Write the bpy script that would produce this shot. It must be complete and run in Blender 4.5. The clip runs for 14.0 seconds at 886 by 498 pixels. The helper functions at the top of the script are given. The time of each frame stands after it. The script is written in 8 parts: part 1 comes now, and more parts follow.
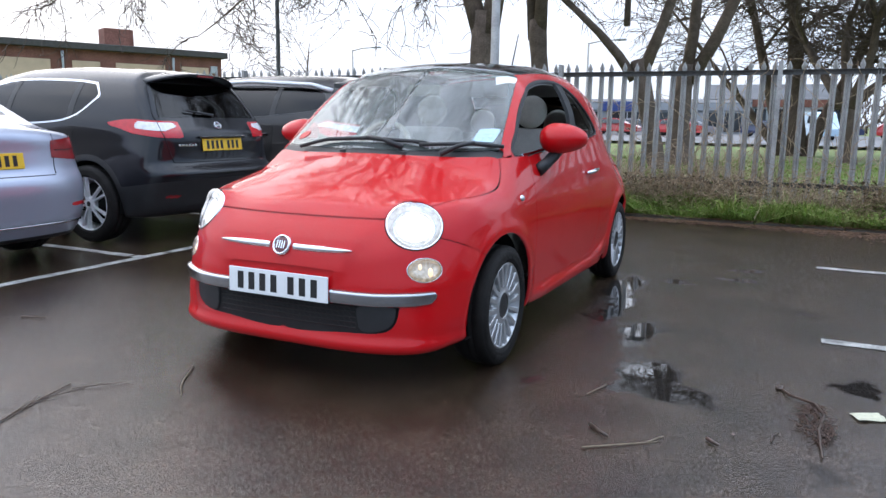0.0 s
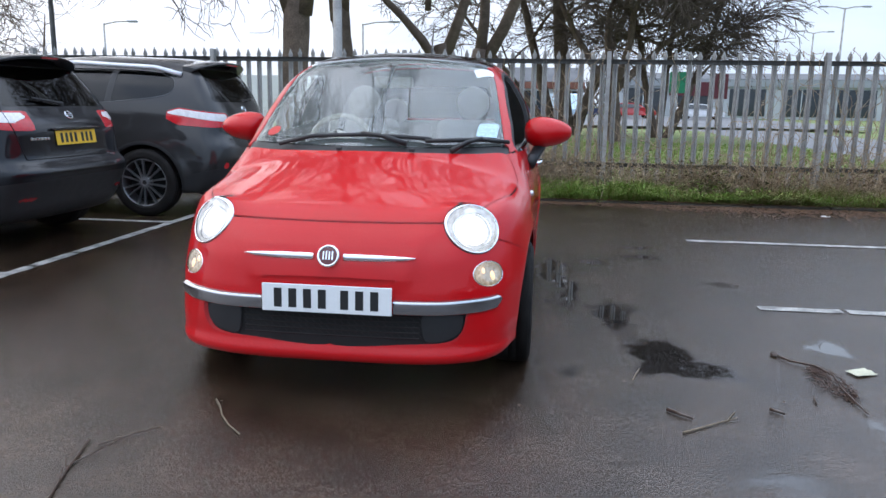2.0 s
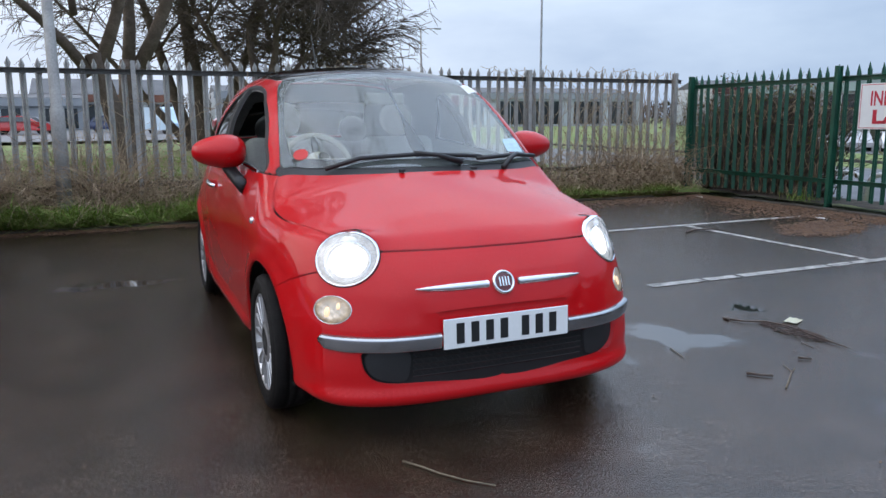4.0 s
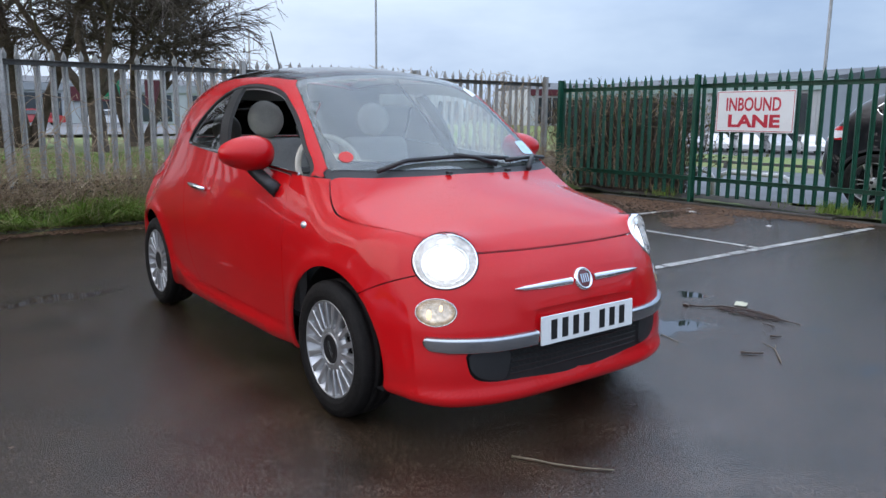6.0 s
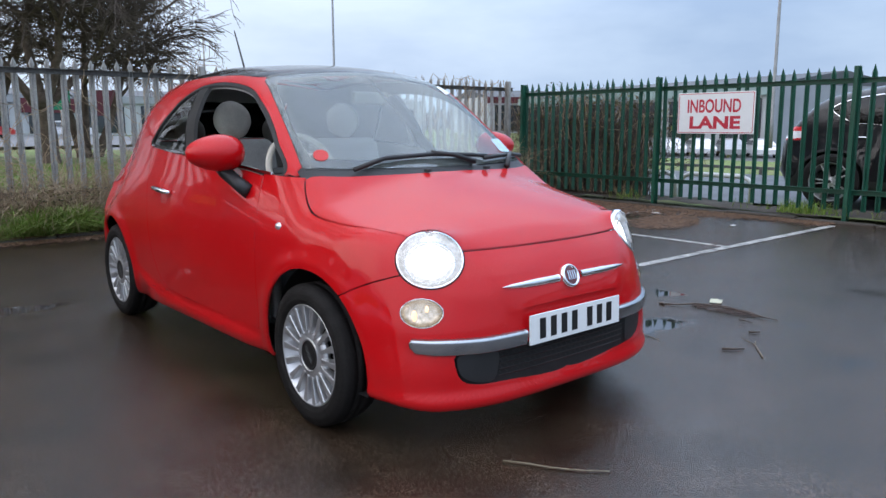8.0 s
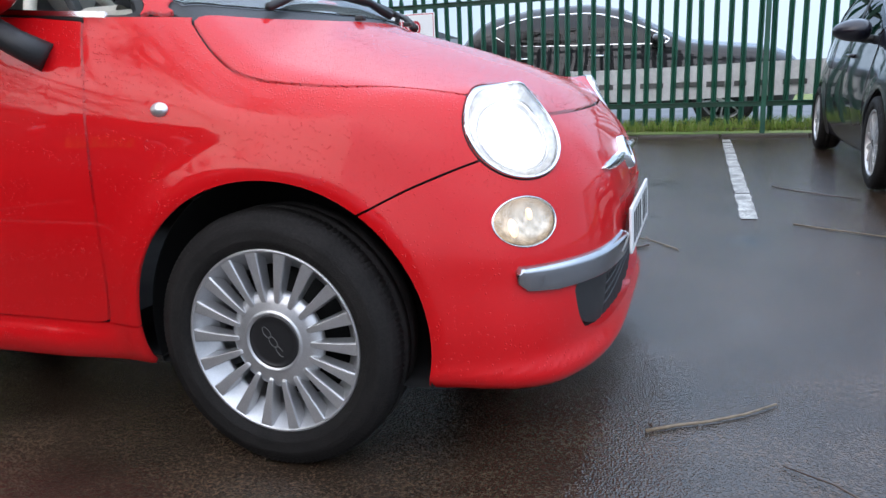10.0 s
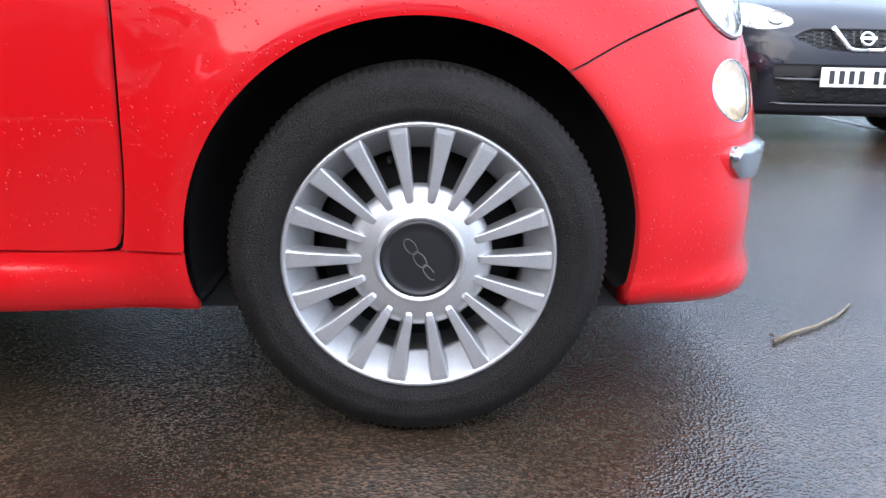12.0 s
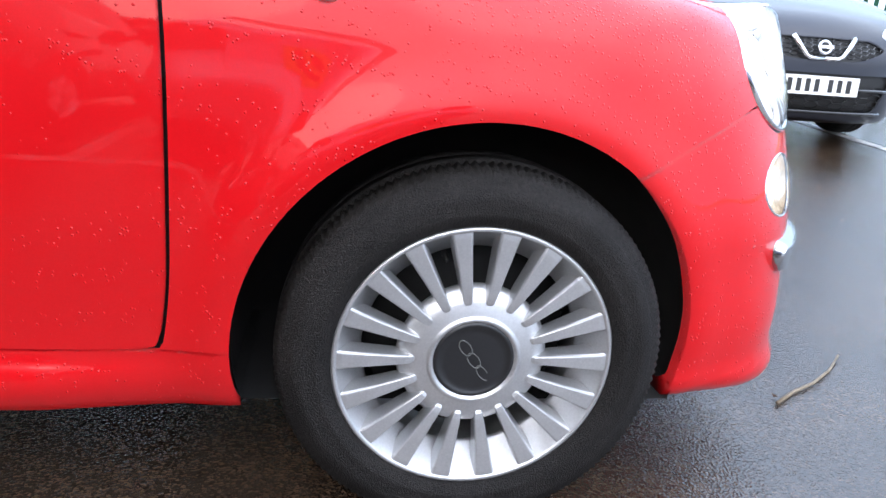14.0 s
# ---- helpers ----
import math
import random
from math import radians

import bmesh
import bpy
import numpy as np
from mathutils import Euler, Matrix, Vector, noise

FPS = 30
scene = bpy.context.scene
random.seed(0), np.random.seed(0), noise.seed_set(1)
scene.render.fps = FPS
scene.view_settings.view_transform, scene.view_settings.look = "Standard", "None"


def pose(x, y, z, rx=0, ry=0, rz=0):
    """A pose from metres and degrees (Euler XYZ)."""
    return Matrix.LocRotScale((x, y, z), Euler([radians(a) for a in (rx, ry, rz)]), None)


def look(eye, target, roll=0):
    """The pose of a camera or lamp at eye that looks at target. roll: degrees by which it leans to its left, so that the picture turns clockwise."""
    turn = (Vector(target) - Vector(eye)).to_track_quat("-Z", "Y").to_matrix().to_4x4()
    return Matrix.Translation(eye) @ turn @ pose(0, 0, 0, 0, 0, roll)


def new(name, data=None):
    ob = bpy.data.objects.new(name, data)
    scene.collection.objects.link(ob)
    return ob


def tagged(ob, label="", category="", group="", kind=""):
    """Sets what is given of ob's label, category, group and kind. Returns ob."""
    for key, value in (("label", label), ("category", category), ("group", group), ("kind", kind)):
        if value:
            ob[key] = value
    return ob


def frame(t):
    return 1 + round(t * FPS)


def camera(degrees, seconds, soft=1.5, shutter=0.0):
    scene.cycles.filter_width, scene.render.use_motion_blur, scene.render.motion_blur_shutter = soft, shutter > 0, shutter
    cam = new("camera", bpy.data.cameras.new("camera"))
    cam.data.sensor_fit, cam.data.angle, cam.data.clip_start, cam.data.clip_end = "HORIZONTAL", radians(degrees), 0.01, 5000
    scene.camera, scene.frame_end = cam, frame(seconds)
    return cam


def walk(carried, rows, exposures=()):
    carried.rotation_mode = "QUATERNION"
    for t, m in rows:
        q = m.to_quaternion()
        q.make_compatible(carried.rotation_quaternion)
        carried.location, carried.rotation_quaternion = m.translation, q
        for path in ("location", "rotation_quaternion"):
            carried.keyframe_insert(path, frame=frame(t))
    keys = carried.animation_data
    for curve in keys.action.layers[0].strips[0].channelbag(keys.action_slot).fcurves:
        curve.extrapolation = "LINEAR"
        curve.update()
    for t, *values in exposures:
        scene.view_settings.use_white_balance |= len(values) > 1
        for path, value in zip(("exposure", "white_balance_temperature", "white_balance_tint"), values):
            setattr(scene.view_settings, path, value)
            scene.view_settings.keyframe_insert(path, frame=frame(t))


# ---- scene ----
cam = camera(61.4, 14.0)
PATH = [
    (0, (1.984, -3.187, 1.129), (1.133, -1.41, 0.789), 0.9),
    (0.5, (1.968, -3.19, 1.13), (1.125, -1.409, 0.789), 0.9),
    (1, (1.725, -3.267, 1.13), (1.051, -1.415, 0.786), 0.5),
    (1.5, (1.321, -3.338, 1.151), (0.856, -1.425, 0.799), 0.7),
    (2, (0.805, -3.421, 1.184), (0.557, -1.473, 0.802), 0.9),
    (2.5, (0.283, -3.497, 1.202), (0.275, -1.537, 0.806), 0.5),
    (3, (-0.264, -3.411, 1.212), (0.044, -1.467, 0.863), 1.7),
    (3.5, (-0.802, -3.302, 1.21), (-0.221, -1.42, 0.868), 0.8),
    (4, (-1.287, -3.048, 1.194), (-0.504, -1.241, 0.849), -0.3),
    (4.2, (-1.464, -3.0, 1.188), (-0.618, -1.219, 0.853), -0.2),
    (6.3, (-2.195, -2.572, 1.218), (-0.991, -1.014, 0.867), 0.4),
    (6.5, (-2.203, -2.568, 1.216), (-0.994, -1.013, 0.868), 0.3),
    (7, (-2.199, -2.576, 1.22), (-0.987, -1.024, 0.872), -0.3),
    (7.2, (-2.194, -2.57, 1.217), (-0.978, -1.02, 0.872), -0.3),
    (9.3, (-2.076, -1.673, 0.981), (-0.528, -0.488, 0.532), -0.3),
    (9.5, (-2.039, -1.438, 0.945), (-0.427, -0.371, 0.431), 0.0),
    (10, (-2.055, -0.832, 0.81), (-0.217, -0.188, 0.357), -2.3),
    (10.4, (-1.984, -0.478, 0.733), (-0.086, -0.119, 0.211), -1.2),
    (10.5, (-1.939, -0.403, 0.738), (-0.039, -0.112, 0.185), -2.0),
    (11, (-1.856, -0.139, 0.647), (0.073, -0.142, 0.121), -0.4),
    (11.5, (-1.828, 0.004, 0.609), (0.087, -0.143, 0.053), 0.9),
    (12, (-1.82, 0.029, 0.603), (0.096, -0.086, 0.041), 1.3),
    (12.5, (-1.816, 0.02, 0.601), (0.102, -0.076, 0.042), 1.3),
    (13, (-1.816, 0.018, 0.601), (0.102, -0.064, 0.04), 1.5),
    (13.5, (-1.82, 0.023, 0.606), (0.097, -0.061, 0.044), 1.2),
    (14, (-1.705, 0.209, 0.78), (0.156, -0.094, 0.113), 4.9),
]
walk(cam, [(t, look(eye, target, roll)) for t, eye, target, roll in PATH],
     [(0, 0.38), (1.5, 0.30), (2.5, 0.2), (3, 0.1), (4, 0.0), (6.5, 0.13), (7.2, 0.13), (9.3, 0.3), (10, 0.50), (11, 1.05), (12, 1.36), (13.5, 1.4), (14, 1.34)])

# ---- light ----
world = bpy.data.worlds.new("sky")
scene.world = world
world.use_nodes = True
wn, wl = world.node_tree.nodes, world.node_tree.links
sky = wn.new("ShaderNodeTexSky")
sky.sky_type = "NISHITA"
sky.sun_disc = False
sky.sun_elevation, sky.sun_rotation = radians(24), radians(-60)
sky.air_density, sky.dust_density, sky.ozone_density = 1.0, 2.5, 1.0


def cloud_world():
    """Broken winter overcast: a grey cloud sheet, with clearer blue-grey patches, over the physical sky."""
    co = wn.new("ShaderNodeTexCoord")
    mp = wn.new("ShaderNodeMapping")
    mp.inputs["Scale"].default_value = (1.0, 1.0, 3.0)
    nz = wn.new("ShaderNodeTexNoise")
    nz.inputs["Scale"].default_value, nz.inputs["Detail"].default_value, nz.inputs["Roughness"].default_value = 1.6, 6, 0.55
    rp = wn.new("ShaderNodeValToRGB")
    rp.color_ramp.elements[0].position, rp.color_ramp.elements[0].color = 0.38, (0.410, 0.505, 0.670, 1)
    rp.color_ramp.elements[1].position, rp.color_ramp.elements[1].color = 0.62, (0.635, 0.722, 0.850, 1)
    grad = wn.new("ShaderNodeVectorMath")
    grad.operation = "DOT_PRODUCT"
    grad.inputs[1].default_value = (-0.75, 0.32, 0.58)
    gr = wn.new("ShaderNodeMapRange")
    gr.inputs["From Min"].default_value, gr.inputs["From Max"].default_value = -0.4, 0.95
    gr.inputs["To Min"].default_value, gr.inputs["To Max"].default_value = 1.12, 1.75
    mul = wn.new("ShaderNodeVectorMath")
    mul.operation = "SCALE"
    sx = wn.new("ShaderNodeSeparateXYZ")
    zen = wn.new("ShaderNodeMapRange")
    zen.inputs["From Min"].default_value, zen.inputs["From Max"].default_value = 0.12, 0.74
    zen.inputs["To Min"].default_value, zen.inputs["To Max"].default_value = 0.97, 2.15
    both = wn.new("ShaderNodeMath")
    both.operation = "MULTIPLY"
    wl.new(co.outputs["Generated"], sx.inputs["Vector"])
    wl.new(sx.outputs["Z"], zen.inputs["Value"])
    wl.new(zen.outputs["Result"], both.inputs[0])
    wl.new(gr.outputs["Result"], both.inputs[1])
    # clearer and bluer away from the veiled sun
    share, hue, tint = wn.new("ShaderNodeMapRange"), wn.new("ShaderNodeValToRGB"), wn.new("ShaderNodeVectorMath")
    share.inputs["From Min"].default_value, share.inputs["From Max"].default_value = -0.4, 0.8
    hue.color_ramp.elements[0].color, hue.color_ramp.elements[1].color = (0.87, 0.96, 1.06, 1), (1.08, 1.0, 0.96, 1)
    tint.operation = "MULTIPLY"
    wl.new(grad.outputs["Value"], share.inputs["Value"])
    wl.new(share.outputs["Result"], hue.inputs["Fac"])
    wl.new(mul.outputs["Vector"], tint.inputs[0])
    wl.new(hue.outputs["Color"], tint.inputs[1])
    mix = wn.new("ShaderNodeMix")
    mix.data_type = "RGBA"
    mix.inputs["Factor"].default_value = 0.88
    sc = wn.new("ShaderNodeVectorMath")
    sc.operation = "SCALE"
    sc.inputs["Scale"].default_value = 0.10
    bg = wn["Background"]
    wl.new(co.outputs["Generated"], mp.inputs["Vector"])
    wl.new(mp.outputs["Vector"], nz.inputs["Vector"])
    wl.new(nz.outputs["Fac"], rp.inputs["Fac"])
    wl.new(co.outputs["Generated"], grad.inputs[0])
    wl.new(grad.outputs["Value"], gr.inputs["Value"])
    wl.new(rp.outputs["Color"], mul.inputs[0])
    wl.new(both.outputs["Value"], mul.inputs["Scale"])
    wl.new(sky.outputs["Color"], sc.inputs[0])
    wl.new(sc.outputs["Vector"], mix.inputs["A"])
    wl.new(tint.outputs["Vector"], mix.inputs["B"])
    wl.new(mix.outputs["Result"], bg.inputs["Color"])
    bg.inputs["Strength"].default_value = 1.02


cloud_world()
sun = new("sun", bpy.data.lights.new("sun", "SUN"))
sun.data.energy, sun.data.angle, sun.data.color = 0.55, radians(60), (1.0, 0.88, 0.73)
sun.matrix_world = look((0, 0, 0), (0.79, -0.46, -0.45))


# ---- materials ----
def material(name, color, rough=0.5, metal=0.0, coat=0.0, spec=0.5, var=0.0, vscale=6.0, fine=0.0, fscale=80.0, bump=0.0, bscale=200.0,
             emit=None, glow=0.0, color2=None, island=False):
    """A node material: base colour varied at two scales, a roughness that follows the coarse one, and fine relief."""
    m = bpy.data.materials.new(name)
    m.use_nodes = True
    n, l = m.node_tree.nodes, m.node_tree.links
    b = n["Principled BSDF"]
    b.inputs["Metallic"].default_value = metal
    b.inputs["Coat Weight"].default_value = coat
    b.inputs["Coat Roughness"].default_value = 0.03
    b.inputs["Specular IOR Level"].default_value = spec
    b.inputs["Roughness"].default_value = rough
    b.inputs["Base Color"].default_value = (*color, 1)
    co = n.new("ShaderNodeTexCoord")
    if var or fine:
        a = n.new("ShaderNodeTexNoise")
        a.inputs["Scale"].default_value, a.inputs["Detail"].default_value = vscale, 5
        f = n.new("ShaderNodeTexNoise")
        f.inputs["Scale"].default_value, f.inputs["Detail"].default_value = fscale, 3
        l.new(co.outputs["Object"], a.inputs["Vector"])
        l.new(co.outputs["Object"], f.inputs["Vector"])
        mx = n.new("ShaderNodeMix")
        mx.data_type = "RGBA"
        c2 = color2 or tuple(c * (1 - var) for c in color)
        mx.inputs["A"].default_value, mx.inputs["B"].default_value = (*color, 1), (*c2, 1)
        r1 = n.new("ShaderNodeMapRange")
        r1.inputs["From Min"].default_value, r1.inputs["From Max"].default_value = 0.35, 0.68
        l.new(a.outputs["Fac"], r1.inputs["Value"])
        l.new(r1.outputs["Result"], mx.inputs["Factor"])
        m2 = n.new("ShaderNodeMix")
        m2.data_type, m2.blend_type = "RGBA", "MULTIPLY"
        r2 = n.new("ShaderNodeMapRange")
        r2.inputs["From Min"].default_value, r2.inputs["From Max"].default_value = 0.3, 0.7
        r2.inputs["To Min"].default_value, r2.inputs["To Max"].default_value = 1 - fine, 1 + fine
        l.new(f.outputs["Fac"], r2.inputs["Value"])
        cb = n.new("ShaderNodeCombineColor")
        for k in ("Red", "Green", "Blue"):
            l.new(r2.outputs["Result"], cb.inputs[k])
        m2.inputs["Factor"].default_value = 1
        l.new(mx.outputs["Result"], m2.inputs["A"])
        l.new(cb.outputs["Color"], m2.inputs["B"])
        l.new(m2.outputs["Result"], b.inputs["Base Color"])
        r3 = n.new("ShaderNodeMapRange")
        r3.inputs["To Min"].default_value, r3.inputs["To Max"].default_value = max(0.02, rough * 0.8), min(1, rough * 1.2)
        l.new(a.outputs["Fac"], r3.inputs["Value"])
        l.new(r3.outputs["Result"], b.inputs["Roughness"])
    if bump:
        q = n.new("ShaderNodeTexNoise")
        q.inputs["Scale"].default_value, q.inputs["Detail"].default_value = bscale, 4
        l.new(co.outputs["Object"], q.inputs["Vector"])
        bp = n.new("ShaderNodeBump")
        bp.inputs["Strength"].default_value, bp.inputs["Distance"].default_value = bump, 0.02
        l.new(q.outputs["Fac"], bp.inputs["Height"])
        l.new(bp.outputs["Normal"], b.inputs["Normal"])
    if emit:
        b.inputs["Emission Color"].default_value = (*emit, 1)
        b.inputs["Emission Strength"].default_value = glow
    return m


def paint(name, color, rough=0.5, drops=0.5, metal=0.0, bead=0.5, beads=180, coat=1.0):
    """Lacquered car paint with rain beads standing on it."""
    m = material(name, color, rough, metal=metal, coat=coat, spec=0.08, var=0.06, vscale=2.0, fine=0.03, fscale=400)
    n, l = m.node_tree.nodes, m.node_tree.links
    b = n["Principled BSDF"]
    b.inputs["Coat IOR"].default_value = 1.45
    co = n.new("ShaderNodeTexCoord")
    vo = n.new("ShaderNodeTexVoronoi")
    vo.inputs["Scale"].default_value = beads
    wh = n.new("ShaderNodeMapRange")
    wh.interpolation_type = "SMOOTHSTEP"
    wh.inputs["From Min"].default_value, wh.inputs["From Max"].default_value = 0.34, 0.10
    sep = n.new("ShaderNodeSeparateColor")
    gate = n.new("ShaderNodeMath")
    gate.operation = "GREATER_THAN"
    # more beads stand on what faces up
    geo, up, share = n.new("ShaderNodeNewGeometry"), n.new("ShaderNodeSeparateXYZ"), n.new("ShaderNodeMapRange")
    share.inputs["From Min"].default_value, share.inputs["From Max"].default_value = 0.1, 0.75
    share.inputs["To Min"].default_value, share.inputs["To Max"].default_value = 1 - drops * 0.35, 1 - min(0.95, drops * 2.4)
    l.new(geo.outputs["Normal"], up.inputs["Vector"])
    l.new(up.outputs["Z"], share.inputs["Value"])
    l.new(share.outputs["Result"], gate.inputs[1])
    mu = n.new("ShaderNodeMath")
    mu.operation = "MULTIPLY"
    bp = n.new("ShaderNodeBump")
    bp.inputs["Strength"].default_value, bp.inputs["Distance"].default_value = bead, 0.0017
    l.new(co.outputs["Object"], vo.inputs["Vector"])
    l.new(vo.outputs["Distance"], wh.inputs["Value"])
    l.new(vo.outputs["Color"], sep.inputs["Color"])
    l.new(sep.outputs["Red"], gate.inputs[0])
    l.new(wh.outputs["Result"], mu.inputs[0])
    l.new(gate.outputs["Value"], mu.inputs[1])
    l.new(mu.outputs["Value"], bp.inputs["Height"])
    l.new(bp.outputs["Normal"], b.inputs["Coat Normal"])
    l.new(bp.outputs["Normal"], b.inputs["Normal"])
    return m


def glass(name, tint=(0.86, 0.9, 0.88), rough=0.0, ior=1.45, haze=0.0):
    """A thin pane: clear through, glossy by Fresnel; haze mixes in a pale wash that stands in for sky glare."""
    m = bpy.data.materials.new(name)
    m.use_nodes = True
    n, l = m.node_tree.nodes, m.node_tree.links
    n.remove(n["Principled BSDF"])
    t, g, f, x = (n.new("ShaderNodeBsdf" + "Transparent"), n.new("ShaderNodeBsdfGlossy"), n.new("ShaderNodeFresnel"), n.new("ShaderNodeMixShader"))
    t.inputs["Color"].default_value = (*tint, 1)
    g.inputs["Roughness"].default_value = rough
    f.inputs["IOR"].default_value = ior
    l.new(f.outputs["Fac"], x.inputs["Fac"])
    l.new(t.outputs["BSDF"], x.inputs[1])
    l.new(g.outputs["BSDF"], x.inputs[2])
    out = x.outputs["Shader"]
    if haze:
        d, hx = n.new("ShaderNodeBsdfDiffuse"), n.new("ShaderNodeMixShader")
        d.inputs["Color"].default_value = (0.78, 0.87, 0.83, 1)
        co, nz, mr = n.new("ShaderNodeTexCoord"), n.new("ShaderNodeTexNoise"), n.new("ShaderNodeMapRange")
        nz.inputs["Scale"].default_value, nz.inputs["Detail"].default_value = 3.5, 6
        mr.inputs["From Min"].default_value, mr.inputs["From Max"].default_value = 0.3, 0.7
        mr.inputs["To Min"].default_value, mr.inputs["To Max"].default_value = haze * 0.6, haze * 1.4
        l.new(co.outputs["Object"], nz.inputs["Vector"])
        l.new(nz.outputs["Fac"], mr.inputs["Value"])
        l.new(mr.outputs["Result"], hx.inputs["Fac"])
        l.new(out, hx.inputs[1])
        l.new(d.outputs["BSDF"], hx.inputs[2])
        out = hx.outputs["Shader"]
    l.new(out, n["Material Output"].inputs["Surface"])
    return m


def asphalt(name):
    """Rain-wet tarmac: dark stones, a wet film of uneven gloss, and standing water in the hollows."""
    m = bpy.data.materials.new(name)
    m.use_nodes = True
    n, l = m.node_tree.nodes, m.node_tree.links
    b = n["Principled BSDF"]
    co = n.new("ShaderNodeTexCoord")
    big, mid, st = n.new("ShaderNodeTexNoise"), n.new("ShaderNodeTexNoise"), n.new("ShaderNodeTexVoronoi")
    big.inputs["Scale"].default_value, big.inputs["Detail"].default_value, big.inputs["Roughness"].default_value = 0.42, 6, 0.5
    mid.inputs["Scale"].default_value, mid.inputs["Detail"].default_value = 2.6, 7
    st.inputs["Scale"].default_value = 190
    for q in (big, mid, st):
        l.new(co.outputs["Object"], q.inputs["Vector"])
    # puddle mask: hollows picked out by the coarse noise and by the known low spots
    rp = n.new("ShaderNodeMapRange")
    rp.interpolation_type = "SMOOTHSTEP"
    rp.inputs["From Min"].default_value, rp.inputs["From Max"].default_value = 0.585, 0.76
    # ragged shores
    wob, off, amp, shore = n.new("ShaderNodeTexNoise"), n.new("ShaderNodeVectorMath"), n.new("ShaderNodeVectorMath"), n.new("ShaderNodeVectorMath")
    wob.inputs["Scale"].default_value, wob.inputs["Detail"].default_value, wob.inputs["Roughness"].default_value = 2.6, 6, 0.62
    off.operation, amp.operation, shore.operation = "SUBTRACT", "SCALE", "ADD"
    off.inputs[1].default_value, amp.inputs["Scale"].default_value = (0.5, 0.5, 0.5), 0.62
    l.new(co.outputs["Object"], wob.inputs["Vector"])
    l.new(wob.outputs["Color"], off.inputs[0])
    l.new(off.outputs["Vector"], amp.inputs[0])
    l.new(co.outputs["Object"], shore.inputs[0])
    l.new(amp.outputs["Vector"], shore.inputs[1])
    low = None
    for cx, cy, sx, sy, w in LOW_SPOTS:
        mp = n.new("ShaderNodeMapping")
        mp.vector_type = "POINT"
        mp.inputs["Location"].default_value = (-cx / sx, -cy / sy, 0)
        mp.inputs["Scale"].default_value = (1 / sx, 1 / sy, 0)
        ln = n.new("ShaderNodeVectorMath")
        ln.operation = "LENGTH"
        mr = n.new("ShaderNodeMapRange")
        mr.interpolation_type = "SMOOTHSTEP"
        mr.inputs["From Min"].default_value, mr.inputs["From Max"].default_value = 1.0, 0.0
        mr.inputs["To Min"].default_value, mr.inputs["To Max"].default_value = 0.0, w
        l.new(shore.outputs["Vector"], mp.inputs["Vector"])
        l.new(mp.outputs["Vector"], ln.inputs[0])
        l.new(ln.outputs["Value"], mr.inputs["Value"])
        if low is None:
            low = mr.outputs["Result"]
        else:
            mx = n.new("ShaderNodeMath")
            mx.operation = "ADD"
            l.new(low, mx.inputs[0])
            l.new(mr.outputs["Result"], mx.inputs[1])
            low = mx.outputs["Value"]
    s0 = n.new("ShaderNodeMath")
    s0.operation = "MULTIPLY_ADD"
    s0.inputs[1].default_value = 0.35
    l.new(mid.outputs["Fac"], s0.inputs[0])
    s1 = n.new("ShaderNodeMath")
    s1.operation = "MULTIPLY_ADD"
    s1.inputs[1].default_value = 0.65
    l.new(big.outputs["Fac"], s1.inputs[0])
    l.new(low, s1.inputs[2])
    l.new(s1.outputs["Value"], s0.inputs[2])
    l.new(s0.outputs["Value"], rp.inputs["Value"])
    water = rp.outputs["Result"]
    # colour
    cr = n.new("ShaderNodeValToRGB")
    cr.color_ramp.elements[0].position, cr.color_ramp.elements[0].color = 0.3, (0.0145, 0.0105, 0.0080, 1)
    cr.color_ramp.elements[1].position, cr.color_ramp.elements[1].color = 0.75, (0.043, 0.030, 0.0215, 1)
    l.new(mid.outputs["Fac"], cr.inputs["Fac"])
    cs = n.new("ShaderNodeMix")
    cs.data_type, cs.blend_type = "RGBA", "MULTIPLY"
    cs.inputs["Factor"].default_value = 0.85
    sr = n.new("ShaderNodeValToRGB")
    sr.color_ramp.elements[0].position, sr.color_ramp.elements[0].color = 0.0, (0.12, 0.12, 0.12, 1)
    sr.color_ramp.elements[1].position, sr.color_ramp.elements[1].color = 1.0, (2.9, 2.6, 2.25, 1)
    l.new(st.outputs["Color"], sr.inputs["Fac"])
    l.new(cr.outputs["Color"], cs.inputs["A"])
    l.new(sr.outputs["Color"], cs.inputs["B"])
    dk = n.new("ShaderNodeMix")
    dk.data_type = "RGBA"
    dk.inputs["B"].default_value = (0.018, 0.016, 0.0145, 1)
    l.new(water, dk.inputs["Factor"])
    l.new(cs.outputs["Result"], dk.inputs["A"])
    l.new(dk.outputs["Result"], b.inputs["Base Color"])
    ro = n.new("ShaderNodeMapRange")
    ro.inputs["To Min"].default_value, ro.inputs["To Max"].default_value = 0.125, 0.02
    l.new(water, ro.inputs["Value"])
    rn = n.new("ShaderNodeMath")
    rn.operation = "MULTIPLY_ADD"
    rn.inputs[1].default_value = 0.16
    sb = n.new("ShaderNodeMath")
    sb.operation = "SUBTRACT"
    sb.inputs[1].default_value = 0.08
    l.new(ro.outputs["Result"], sb.inputs[0])
    l.new(mid.outputs["Fac"], rn.inputs[0])
    l.new(sb.outputs["Value"], rn.inputs[2])
    l.new(rn.outputs["Value"], b.inputs["Roughness"])
    b.inputs["Specular IOR Level"].default_value = 0.8
    bp = n.new("ShaderNodeBump")
    inv = n.new("ShaderNodeMapRange")
    inv.inputs["To Min"].default_value, inv.inputs["To Max"].default_value = 0.52, 0.0
